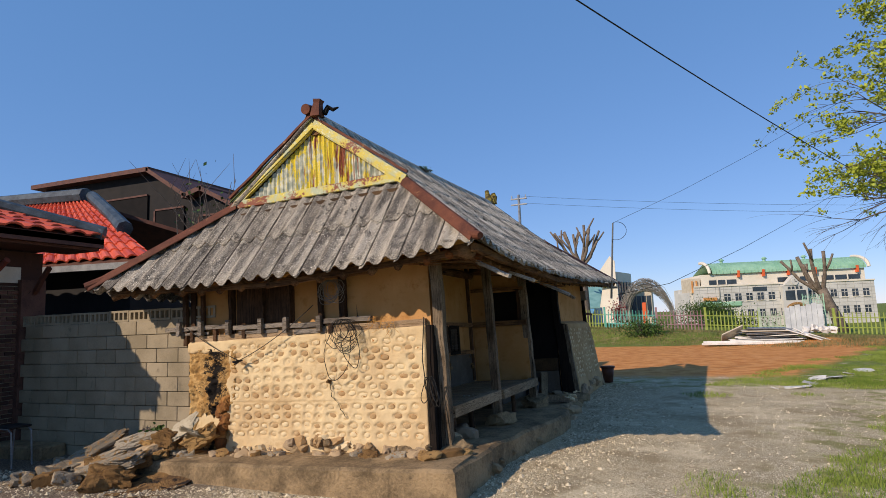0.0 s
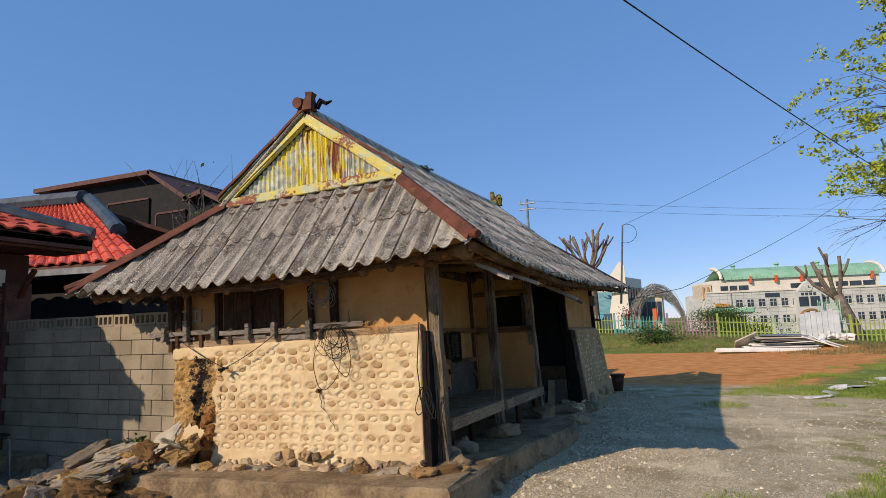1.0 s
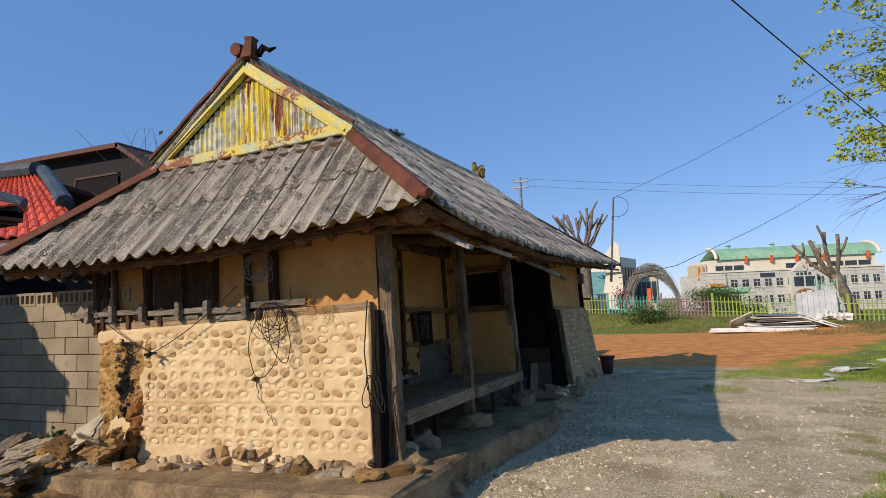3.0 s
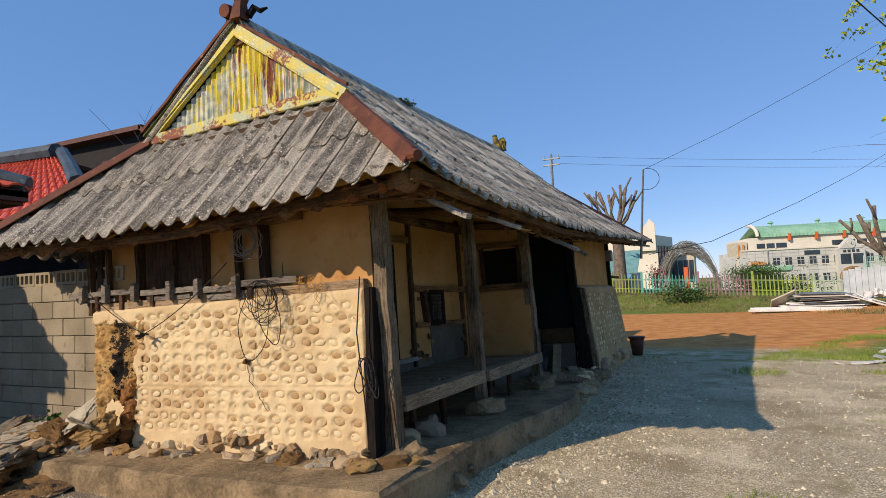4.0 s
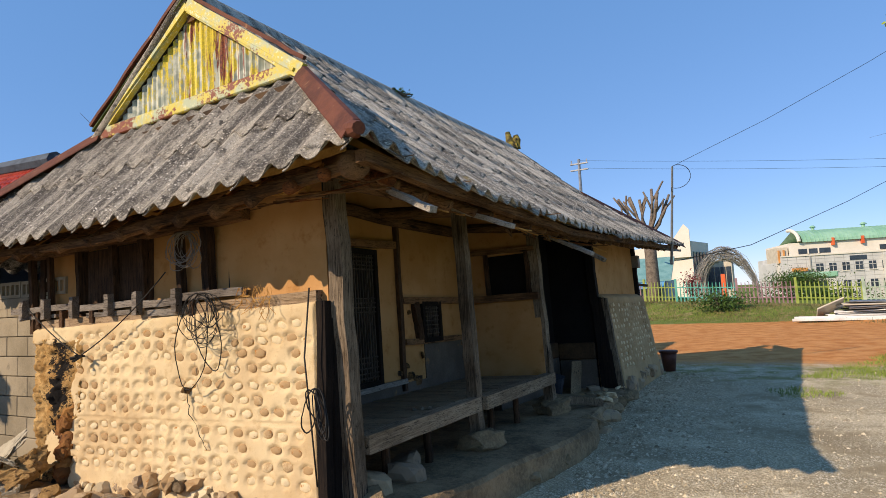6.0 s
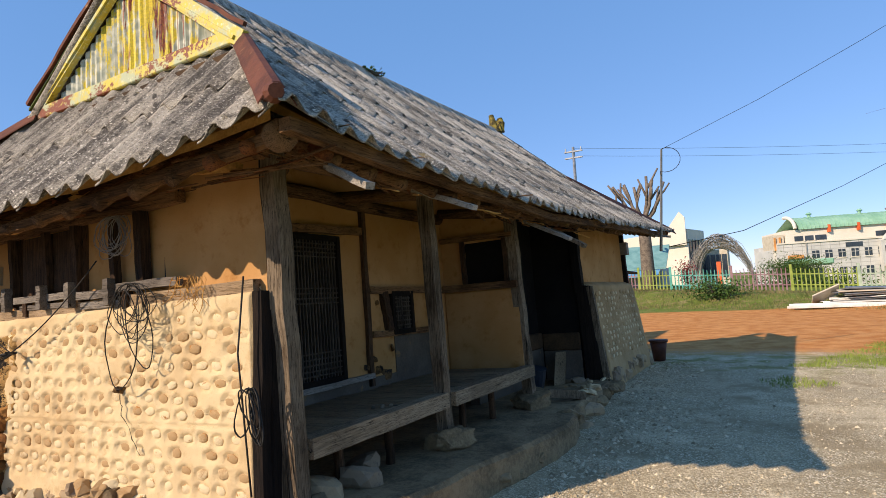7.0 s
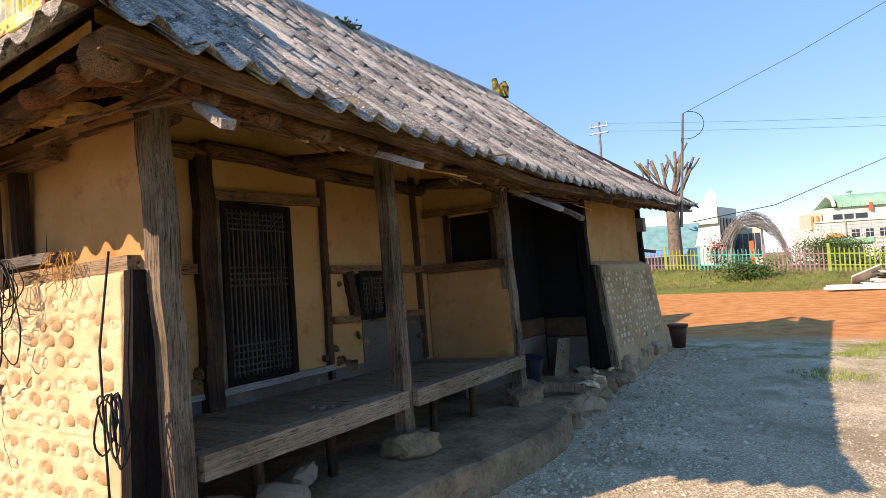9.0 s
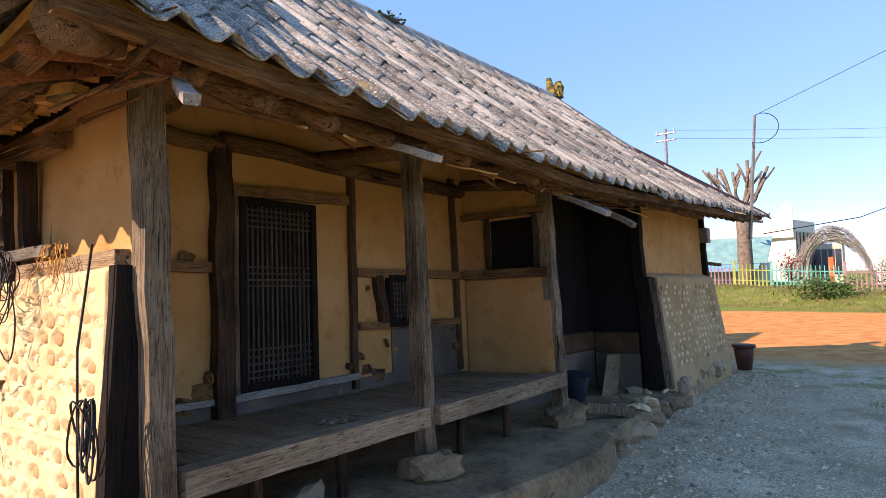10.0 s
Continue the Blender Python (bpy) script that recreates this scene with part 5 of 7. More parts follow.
RUBBLE = [
    ("concrete_slab", (-3.75, -1.05, 0.20), (0.62, 0.30, 0.13), (8, -12, 12), M_CHUNK),
    ("concrete_slab", (-4.25, -0.72, 0.16), (0.75, 0.30, 0.16), (0, -22, 35), M_CHUNK),
    ("concrete_slab", (-4.05, -1.1, 0.08), (0.42, 0.16, 0.10), (0, 5, 10), M_CHUNK),
    ("concrete_slab", (-4.75, -0.95, 0.06), (0.5, 0.25, 0.12), (6, 0, -25), M_CHUNK),
    ("earth_clod", (-3.62, -1.25, 0.08), (0.42, 0.3, 0.22), (0, 10, 40), M_OCHRE),
    ("earth_clod", (-3.45, -0.62, 0.40), (0.26, 0.18, 0.18), (0, 10, 10), M_OCHRE),
    ("earth_clod", (-3.05, -0.50, 0.40), (0.34, 0.16, 0.18), (0, -30, 15), M_OCHRE),
    ("earth_clod", (-3.70, -0.60, 0.30), (0.22, 0.18, 0.14), (0, 0, 0), M_OCHRE),
    ("broken_tile", (-3.28, -0.55, 0.52), (0.34, 0.26, 0.04), (40, -25, 10), M_TILE),
    ("broken_tile", (-3.10, -0.62, 0.48), (0.22, 0.18, 0.03), (-25, 30, 40), M_TILE),
    ("concrete_slab", (-4.55, -0.55, 0.28), (0.45, 0.22, 0.12), (20, -25, 60), M_CHUNK),
    ("concrete_slab", (-3.95, -0.62, 0.36), (0.5, 0.2, 0.14), (0, -15, 20), M_CHUNK),
]
for k, (n, c, s, r, m) in enumerate(RUBBLE):
    lab = {"concrete_slab": "broken grey concrete slab lying in the rubble", "earth_clod": "crumbling ochre mud clod fallen from the wall", "broken_tile": "broken curved roof tile lying on the rubble"}[n]
    chunk(n, lab, "rubble", c, s, r, m, k + 1)
rng = random.Random(77)
for k in range(46):
    x, y = rng.uniform(-5.2, -2.9), rng.uniform(-1.45, -0.45)
    if x > -3.4 and y < -0.8:
        x -= 0.9
    s = rng.uniform(0.05, 0.16)
    hump = 0.22 * math.exp(-((x + 3.7) / 0.7) ** 2 - ((y + 0.6) / 0.4) ** 2)
    m = rng.choice((M_CHUNK, M_CHUNK, M_OCHRE, M_ROCK, M_ROCK))
    ob = part("rubble_stone", lump(bmesh.new(), (x, y, hump + s * 0.25), (s * 1.3, s, s * 0.7), 900 + k, 3, 0.36), m)
    tagged(ob, "jagged stone lying in the rubble heap", "stone", "rubble by the wall")
bm = bmesh.new()
nx = 30
for i in range(nx + 1):
    for j in range(nx + 1):
        x, y = -5.0 + 2.2 * i / nx, -1.5 + 1.25 * j / nx
        h = 0.30 * math.exp(-((x + 3.6) / 0.75) ** 2 - ((y + 0.45) / 0.45) ** 2) + 0.04 * noise.noise(Vector((x * 5, y * 5, 2)))
        bm.verts.new((x, y, h - 0.03))
bm.verts.ensure_lookup_table()
for i in range(nx):
    for j in range(nx):
        a = i * (nx + 1) + j
        bm.faces.new([bm.verts[q] for q in (a, a + nx + 1, a + nx + 2, a + 1)])
tagged(part("earth_heap", bm, M_EARTH, None, "", True), "heap of fallen brown earth under the wall", "earth", "", "stuff")
for k in range(30):
    x = rng.choice((rng.uniform(-2.3, -1.2), rng.uniform(-1.3, 0.2), rng.uniform(-2.9, -2.0)))
    s = rng.uniform(0.04, 0.11)
    y = rng.uniform(-0.52, -0.36)
    m = rng.choice((M_ROCK, M_OCHRE, M_CHUNK))
    ob = part("fallen_stone", lump(bmesh.new(), (x, y, 0.27 + 0.035 * x + s * 0.3), (s * 1.4, s, s * 0.7), 960 + k, 2, 0.3), m)
    tagged(ob, "stone fallen from the wall onto the plinth", "stone", "stones on the plinth")
for k, (x, y, s) in enumerate(((0.16, -0.36, 0.15), (0.0, -0.52, 0.14), (0.3, -0.28, 0.08))):
    ob = part("fallen_stone", lump(bmesh.new(), (x, y, 0.31), (s * 1.4, s, s * 0.45), 995 + k, 2, 0.3), M_OCHRE)
    tagged(ob, "flat ochre stone lying by the corner post", "stone", "stones on the plinth")

# kitchen floor things
ob = part("leaning_board", beam((0, 0, 0), (0.03, 0.10, 0.46), 0.10, 3, 0.03, 3, True, 0.0), M_DECK)
for v in ob.data.vertices:
    v.co.x = v.co.x * 0.35
    v.co.y = v.co.y * 3.4
ob.matrix_world = LEVEL @ pose(-0.02, 5.45, 0.24, 0, -12, -8)
tagged(ob, "grey board leaning in the kitchen doorway", "board")
bm = sweep(bmesh.new(), [(0, 0, 0), (0, 0, 0.12), (0, 0, 0.36), (0.0, 0.0, 0.37)], [0.09, 0.11, 0.13, 0.14], 14)
ob = part("bucket", bm, M_BLUED)
ob.matrix_world = LEVEL @ pose(-0.10, 4.62, 0.24, 6, 10, 0)
tagged(ob, "dark blue plastic bucket tilted on the floor", "bucket")
ob = part("fallen_timber", beam((0.30, 3.95, 0.38), (0.62, 4.35, 0.28), 0.09, 4, 0.08, 5), M_GREY)
ob.matrix_world = LEVEL
tagged(ob, "grey timber offcut lying on the plinth", "timber")
bm = sweep(bmesh.new(), [(0, 0, 0), (0, 0, 0.22), (0, 0, 0.36)], [0.11, 0.14, 0.16], 14)
sweep(bm, [(0, 0, 0.36), (0, 0, 0.40)], [0.18, 0.18], 14)
ob = part("flower_pot", bm, M_POT, None, "", True)
ob.matrix_world = pose(0.82, 9.25, -0.02)
tagged(ob, "brown plastic flower pot standing by the house", "pot")
for k, (x, y, s) in enumerate(((-0.18, 1.02, 0.035), (-0.12, 1.06, 0.03), (-0.16, 1.12, 0.028), (-0.09, 1.14, 0.03), (-0.21, 1.07, 0.025))):
    ob = part("pebble", lump(bmesh.new(), (0, 0, 0), (s * 0.7, s * 0.8, s * 0.5), 1010 + k, 1, 0.3), M_CHUNK)
    ob.matrix_world = LEVEL @ pose(x + 0.05, y, 0.735 + s * 0.3)
    tagged(ob, "small grey stone lying on the porch boards", "stone", "pebbles on the porch")

# ---- neighbouring houses ----
M_REDTILE = plain("red_roof_tile", 'b2442e', 'cf5d40', 4, 50, 0.5, 0, '8a3323', (0.62, 0.74), 0.2, 0.004, vary=0.35)
M_DARKTILE = plain("dark_ridge_tile", '2b3236', '49545a', 4, 40, 0.5, 0, '5d6a70', (0.6, 0.7))
M_BRICK = plain("dark_brick", '4a332b', '6b4a3d', 6, 70, 0.9, 0, '3a2a24', (0.6, 0.7), 0.4, 0.005, vary=0.5)
M_BROWN = plain("brown_fascia", '4a2c22', '653d2e', 5, 50, 0.6)
M_CREAM = plain("cream_panel", 'cfc7b4', 'e2dccb', 4, 50, 0.8)
M_NIGHT = plain("dark_cladding_and_shade", '151413', '24211f', 3, 50, 0.8, 0, '1a1918', (0.55, 0.7))
M_PIPE = plain("rust_red_pipe", '6d3a2e', '86493a', 5, 50, 0.6)
M_STEEL = plain("grey_steel", '77797a', '9a9c9c', 5, 60, 0.45, 0.6)

# block wall between the houses
block_wall = tagged(part("block_wall", cube(-7.10, -3.44, -0.035, 0.06, -0.05, 1.80), M_JOINT), "grey concrete block wall between the houses", "wall", "", "structure")
BLOCK = finish("block", cube(-0.19, 0.19, -0.06, 0.06, -0.0935, 0.0935, 0.006), M_BLOCK)
HALF = finish("block", cube(-0.09, 0.09, -0.06, 0.06, -0.0935, 0.0935, 0.006), M_BLOCK)


def lay(mesh, name, parent, x, y, z, turn=0.0):
    ob = bpy.data.objects.new(name, mesh)
    scene.collection.objects.link(ob)
    ob.parent = parent
    ob.location = (x, y, z)
    ob.rotation_euler = (0, 0, turn)
    return ob


rng = random.Random(2)
for r in range(10):
    x = -3.45 - (0.19 if r % 2 else 0.095)
    if not r % 2:
        lay(HALF, "block", block_wall, -3.535, -0.045 + rng.uniform(-.002, .002), 0.02 + 0.194 * r)
        x = -3.63 - 0.195
    while x > -7.0:
        lay(BLOCK, "block", block_wall, x, -0.045 + rng.uniform(-.002, .002), 0.02 + 0.194 * r)
        x -= 0.388


def vent_block():
    bm = bmesh.new()
    for z0, z1 in ((0, 0.03), (0.13, 0.16)):
        box(bm, 0, 0.38, -0.06, 0.06, z0, z1)
    for i in range(5):
        box(bm, i * 0.0875, i * 0.0875 + 0.03, -0.06, 0.06, 0.03, 0.13)
    return bm


VENT = finish("vent_block", vent_block(), M_BLOCK)
for i in range(10):
    lay(VENT, "vent_block", block_wall, -7.1 + 0.39 * i, -0.04, 1.86 + 0.004 * (i % 2))


def tile_field(parent, fn, nu, nv, w, mat):
    """Rows of curved roof tiles laid on a surface fn(u, v), v = 1 at the eave."""
    prof = [(-0.5, 0.0), (-0.3, 0.035), (-0.05, 0.045), (0.18, 0.03), (0.34, 0.0), (0.5, 0.005)]
    for j in range(nv):
        for i in range(nu):
            u0, u1, v0, v1 = i / nu, (i + 1) / nu, j / nv, (j + 1.12) / nv
            a, b, c, d = fn(u0, v0), fn(u1, v0), fn(u0, v1), fn(u1, v1)
            n = (b - a).cross(c - a).normalized()
            if n.z < 0:
                n = -n
            bm = bmesh.new()
            top = [bm.verts.new(a.lerp(b, p + 0.5) + n * h * 1.2) for p, h in prof]
            low = [bm.verts.new(c.lerp(d, p + 0.5) + n * (h * 1.2 + 0.03)) for p, h in prof]
            lip = [bm.verts.new(v.co - n * 0.03) for v in low]
            for k in range(len(prof) - 1):
                bm.faces.new((top[k], low[k], low[k + 1], top[k + 1]))
                bm.faces.new((low[k], lip[k], lip[k + 1], low[k + 1]))
            part("roof_tile", bm, mat, parent)


def quad(a, b, c, d):
    """A bilinear surface: a-b along the top, c-d along the eave."""
    a, b, c, d = [Vector(p) for p in (a, b, c, d)]
    return lambda u, v: a.lerp(b, u).lerp(c.lerp(d, u), v)


def slab(bm, pts, thick):
    top = [bm.verts.new(p) for p in pts]
    low = [bm.verts.new(Vector(p) - Vector((0, 0, thick))) for p in pts]
    bm.faces.new(top)
    bm.faces.new(low[::-1])
    n = len(pts)
    for i in range(n):
        bm.faces.new((top[i], low[i], low[(i + 1) % n], top[(i + 1) % n]))
    return bm


# brick house with red tiles, running along the yard's side
brick_house = thing("brick_house", "dark brick house with red tile hip roof", "house", at=(-10, -1.4, 0))
part("wall", cube(-13.5, -6.68, -3.2, -0.05, -0.1, 3.05), M_BRICK, brick_house, "dark brown brick wall")
EV = 3.28
c1, c2, c3, c4 = (-5.87, -4.08, EV), (-5.87, 0.41, EV), (-14.2, 0.55, EV), (-14.2, -4.08, EV)
r1, r2 = (-8.4, -1.6, 4.20), (-11.9, -1.6, 4.20)
bm = bmesh.new()
slab(bm, [c1, c2, r1], 0.10)
slab(bm, [c2, c3, r2, r1], 0.10)
slab(bm, [c3, c4, r2], 0.10)
slab(bm, [c4, c1, r1, r2], 0.10)
nb_roof = part("roof", bm, M_BROWN, brick_house, "red tile hip roof with dark ridge caps")
up = Vector((0, 0, 0.02))
tile_field(nb_roof, quad(Vector(r1) + up, Vector(r1) + up + Vector((0, .02, 0)), Vector(c1) + up, Vector(c2) + up), 14, 9, 0.3, M_REDTILE)
tile_field(nb_roof, quad(Vector(r1) + up, Vector(r2) + up, Vector(c2) + up, Vector(c3) + up), 16, 8, 0.3, M_REDTILE)
for a, b in ((c2, r1), (c1, r1), (r1, r2)):
    part("ridge_cap", sweep(bmesh.new(), [Vector(a) + Vector((0, 0, 0.08)), Vector(b) + Vector((0, 0, 0.10))], [0.13, 0.12], 8), M_DARKTILE, nb_roof, "dark grey ridge cap tiles")
part("fascia", cube(-5.97, -5.87, -4.08, 0.41, EV - 0.16, EV - 0.01), M_BROWN, brick_house, "brown eave gutter board")
part("soffit", cube(-6.70, -5.97, -4.0, 0.4, EV - 0.20, EV - 0.16), M_BROWN, brick_house)
part("panel", cube(-6.675, -6.66, -2.6, -0.4, 2.55, 2.80), M_CREAM, brick_house, "cream panel under the eave")
part("downpipe", sweep(bmesh.new(), [(-6.55, -0.95, 0.0), (-6.55, -0.95, 2.5), (-6.4, -0.9, 2.72), (-6.2, -0.9, 2.85)], 0.045, 10), M_PIPE, brick_house, "rust red downpipe")
part("bracket", beam((-6.66, -0.25, 2.30), (-6.22, -0.25, 2.78), 0.06, 3, 0.02, 2), M_BROWN, brick_house)
brick_wall = part("brick_face", cube(-6.675, -6.655, -1.7, -0.04, 0.0, 2.5), M_JOINT, brick_house)
BRICK = finish("brick", cube(-0.012, 0.012, -0.094, 0.094, -0.028, 0.028, 0.003), M_BRICK)
for r in range(37):
    y = -1.6 + (0.1 if r % 2 else 0.0)
    while y < -0.12:
        lay(BRICK, "brick", brick_wall, -6.648, y, 0.05 + 0.067 * r)
        y += 0.2
for ob in list(brick_wall.children):
    ob.location = ob.location - brick_wall.location - brick_house.location
part("brick_pier", cube(-7.2, -6.56, -0.44, -0.06, 0.0, 2.6), M_BRICK, brick_house, "dark brick pier")

# Unseen block added to throw the lower part of the block wall's shadow
part("front_bay", cube(-9.0, -5.97, -3.7, -2.2, -0.1, 3.05), M_BRICK, brick_house, "unseen brick block added to shade the block wall")
brick_house.location.x -= 0.45
brick_house.location.y += 0.30

# red roof behind
rear_house = thing("rear_house", "house with red tile roof behind the block wall", "house", at=(-10, 3, 0))
# shade on this wall is put into its colour with the dark cladding material
part("wall", cube(-15, -7.2, 2.0, 5.5, -0.1, 3.1), M_NIGHT, rear_house, "wall with its shade put into a near-black colour")
A, B, C, D = Vector((-15.5, 4.3, 5.35)), Vector((-11.4, 4.2, 5.10)), Vector((-6.2, 1.6, 3.05)), Vector((-15.5, 1.5, 3.25))
bm = bmesh.new()
slab(bm, [A, B, C, D], 0.12)
slab(bm, [A, D + Vector((0, 6, 0)), C + Vector((0, 6, 0)), B], 0.1)
rr = part("roof", bm, M_BROWN, rear_house, "red tile roof with grey ridge caps")
tile_field(rr, quad(A + up, B + up, D + up, C + up), 30, 11, 0.3, M_REDTILE)
part("ridge_cap", sweep(bmesh.new(), [A + Vector((0, 0, 0.15)), B + Vector((0, 0, 0.16))], [0.2, 0.2], 8), M_DARKTILE, rr, "dark ridge cap tiles")
part("ridge_cap", sweep(bmesh.new(), [B + Vector((0.2, 0, 0.12)), B.lerp(C, 0.4) + Vector((0.1, 0, 0.12)), B.lerp(C, 0.66) + Vector((0.0, 0, 0.10))], [0.14, 0.14, 0.16], 8), M_DARKTILE, rr, "grey ridge cap tiles")
part("fascia", slab(bmesh.new(), [D + Vector((0, -0.02, -0.06)), C + Vector((0, -0.02, -0.06)), C + Vector((0, 0.1, -0.06)), D + Vector((0, 0.1, -0.06))], 0.12), M_STEEL, rear_house, "pale eave gutter")

# dark building further back
dark_house = thing("dark_house", "dark clad house with brown roof behind the red roofs", "house", at=(-15, 10, 0))
bm = bmesh.new()
front = [(-20.0, 0), (-10.6, 0), (-10.6, 5.75), (-11.9, 6.40), (-12.6, 6.25), (-14.3, 7.35), (-20.0, 7.45)]
a = [bm.verts.new((x, 9.0, z)) for x, z in front]
b = [bm.verts.new((x, 16.0, z)) for x, z in front]
bm.faces.new(a)
bm.faces.new(b[::-1])
for i in range(len(front)):
    bm.faces.new((a[i], a[(i + 1) % len(a)], b[(i + 1) % len(a)], b[i]))
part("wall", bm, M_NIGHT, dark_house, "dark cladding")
for i, (p, q) in enumerate((((-20.3, 7.5), (-14.25, 7.45)), ((-14.35, 7.45), (-12.5, 6.28)), ((-12.7, 6.3), (-11.85, 6.5)), ((-11.95, 6.5), (-10.3, 5.65)))):
    bm = slab(bmesh.new(), [(p[0], 8.6, p[1]), (q[0], 8.6, q[1]), (q[0], 16.3, q[1]), (p[0], 16.3, p[1])], 0.16)
    part("roof", bm, M_BROWN, dark_house, "brown roof edge")
for k, (x0, x1, z0, z1) in enumerate(((-16.6, -14.6, 5.4, 6.5), (-14.2, -12.9, 4.9, 5.9), (-12.2, -11.2, 4.7, 5.5))):
    w = part("window", cube(x0, x1, 8.93, 8.98, z0, z1), M_NEARBLACK, dark_house, "dark window opening")
    part("window_frame", cube(x0 - 0.06, x0, 8.90, 8.98, z0, z1), M_BROWN, w)
    part("window_frame", cube(x0, x1, 8.90, 8.98, z1, z1 + 0.06), M_BROWN, w)

# stool frame by the block wall
stool = thing("metal_stool", "grey tubular metal stool by the block wall", "stool", at=(-6.05, -0.85, 0.0))
for y in (-0.98, -0.72):
    part("leg_frame", sweep(bmesh.new(), [(-6.15, y, 0.0), (-6.12, y, 0.45), (-6.05, y, 0.50), (-5.85, y, 0.50), (-5.78, y, 0.45), (-5.74, y, 0.0)], 0.012, 8), M_STEEL, stool)
part("seat", cube(-6.12, -5.78, -0.99, -0.71, 0.50, 0.53, 0.008), M_NIGHT, stool)
step_slab = tagged(part("doorstep", cube(-7.6, -5.9, -0.5, -0.12, -0.05, 0.16, 0.02), M_CONC), "grey concrete doorstep along the block wall", "step", "", "structure")


# ---- plants ----
M_LEAF = plain("young_leaf", '66781f', '9da835', 5, 30, 0.6, vary=0.3, bump=0.1)
M_LEAFD = plain("dark_leaf", '2f4a1c', '4f6a2a', 5, 30, 0.6, bump=0.1)
M_BARK = plain("bark", '5a4f45', '857868', 6, 50, 0.95, 0, '3c342d', (0.55, 0.7), 0.7, 0.02)
M_TWIG = plain("twig", '4b423b', '6f655b', 6, 50, 0.95)
M_REDLEAF = plain("red_leaf", '6a1f24', '93323a', 5, 30, 0.6)
M_GRASS = plain("grass_blade", '587224', '8f9c48', 0.7, 8, 0.8)
M_BANKG = plain("bank_weed", '46502a', '77764a', 0.9, 8, 0.9)
M_DRYG = plain("dry_grass", '6e6242', '94865c', 0.9, 8, 0.9)


def leaf(bm, p, d, s, rng):
    d = d.normalized()
    side = d.cross(Vector((rng.uniform(-1, 1), rng.uniform(-1, 1), rng.uniform(-1, 1)))).normalized()
    v = [bm.verts.new(p), bm.verts.new(p + d * s * 0.5 + side * s * 0.28), bm.verts.new(p + d * s), bm.verts.new(p + d * s * 0.5 - side * s * 0.28)]
    bm.faces.new((v[0], v[1], v[2]))
    bm.faces.new((v[0], v[2], v[3]))


def branch(bm, tips, p, d, length, r, depth, rng, droop, spread=0.6, kids=3):
    """A limb that bends and forks into thinner ones."""
    n = 5
    pts, rad = [p], [r]
    for i in range(n):
        d = (d + Vector((rng.uniform(-.2, .2), rng.uniform(-.2, .2), rng.uniform(-.15, .15) + droop))).normalized()
        pts.append(pts[-1] + d * length / n)
        rad.append(r * (1 - 0.55 * (i + 1) / n))
    sweep(bm, pts, rad, 6 if r > 0.03 else 4)
    if depth == 0:
        tips.append((pts[-1], d))
        tips.append((pts[-3], d))
        return
    for k in range(kids + (1 if rng.random() < 0.5 else 0)):
        i = rng.randint(2, n)
        nd = (d + Vector((rng.uniform(-1, 1), rng.uniform(-1, 1), rng.uniform(-0.7, 0.9))) * spread).normalized()
        branch(bm, tips, pts[i], nd, length * rng.uniform(0.5, 0.8), rad[i] * 0.65, depth - 1, rng, droop, spread, kids)


def leafy_tree(label, base, height, seed):
    """The tree beside the yard, in young leaf, its limbs reaching over the grass."""
    rng = random.Random(seed)
    tree = thing("tree", label, "tree", at=base)
    b = Vector(base)
    bm, tips = bmesh.new(), []
    trunk = [b + Vector((0, 0, -0.1)), b + Vector((0.05, 0, 1.0)), b + Vector((-0.05, 0.05, 2.2)), b + Vector((-0.1, 0.0, height * 0.5)), b + Vector((-0.15, 0.0, height * 0.8))]
    sweep(bm, trunk, [0.24, 0.20, 0.17, 0.12, 0.05], 12)
    part("trunk", bm, M_BARK, tree, "", True)
    for k in range(26):
        bm = bmesh.new()
        f = 0.44 + 0.54 * k / 25
        p = b + Vector((-0.1, 0, height * f * 0.82))
        a = rng.uniform(0, 2 * math.pi) if k % 2 else rng.uniform(2.4, 4.0)
        d = Vector((math.cos(a), math.sin(a), 0.30 + 0.5 * (f - 0.2)))
        branch(bm, tips, p, d.normalized(), rng.uniform(1.5, 2.3) * (1.1 - 0.5 * f), 0.05, 3, rng, -0.03 - 0.03 * (1 - f), 0.5, 3)
        part("limb", bm, M_TWIG, tree, "", True)
    bm = bmesh.new()
    for p, d in tips:
        if p.z > 3.5 and rng.random() < 0.8:
            for q in range(rng.randint(10, 18)):
                leaf(bm, p + Vector((rng.uniform(-.07, .07), rng.uniform(-.07, .07), rng.uniform(-.06, .06))), Vector((rng.uniform(-1, 1), rng.uniform(-1, 1), rng.uniform(-.4, 1))), rng.uniform(0.05, 0.09), rng)
    part("crown", bm, M_LEAF, tree, "sparse young yellow green leaves")
    return tree


leafy_tree("tree in young yellow green leaf beside the yard", (7.95, 5.4, 0.0), 8.4, 12)


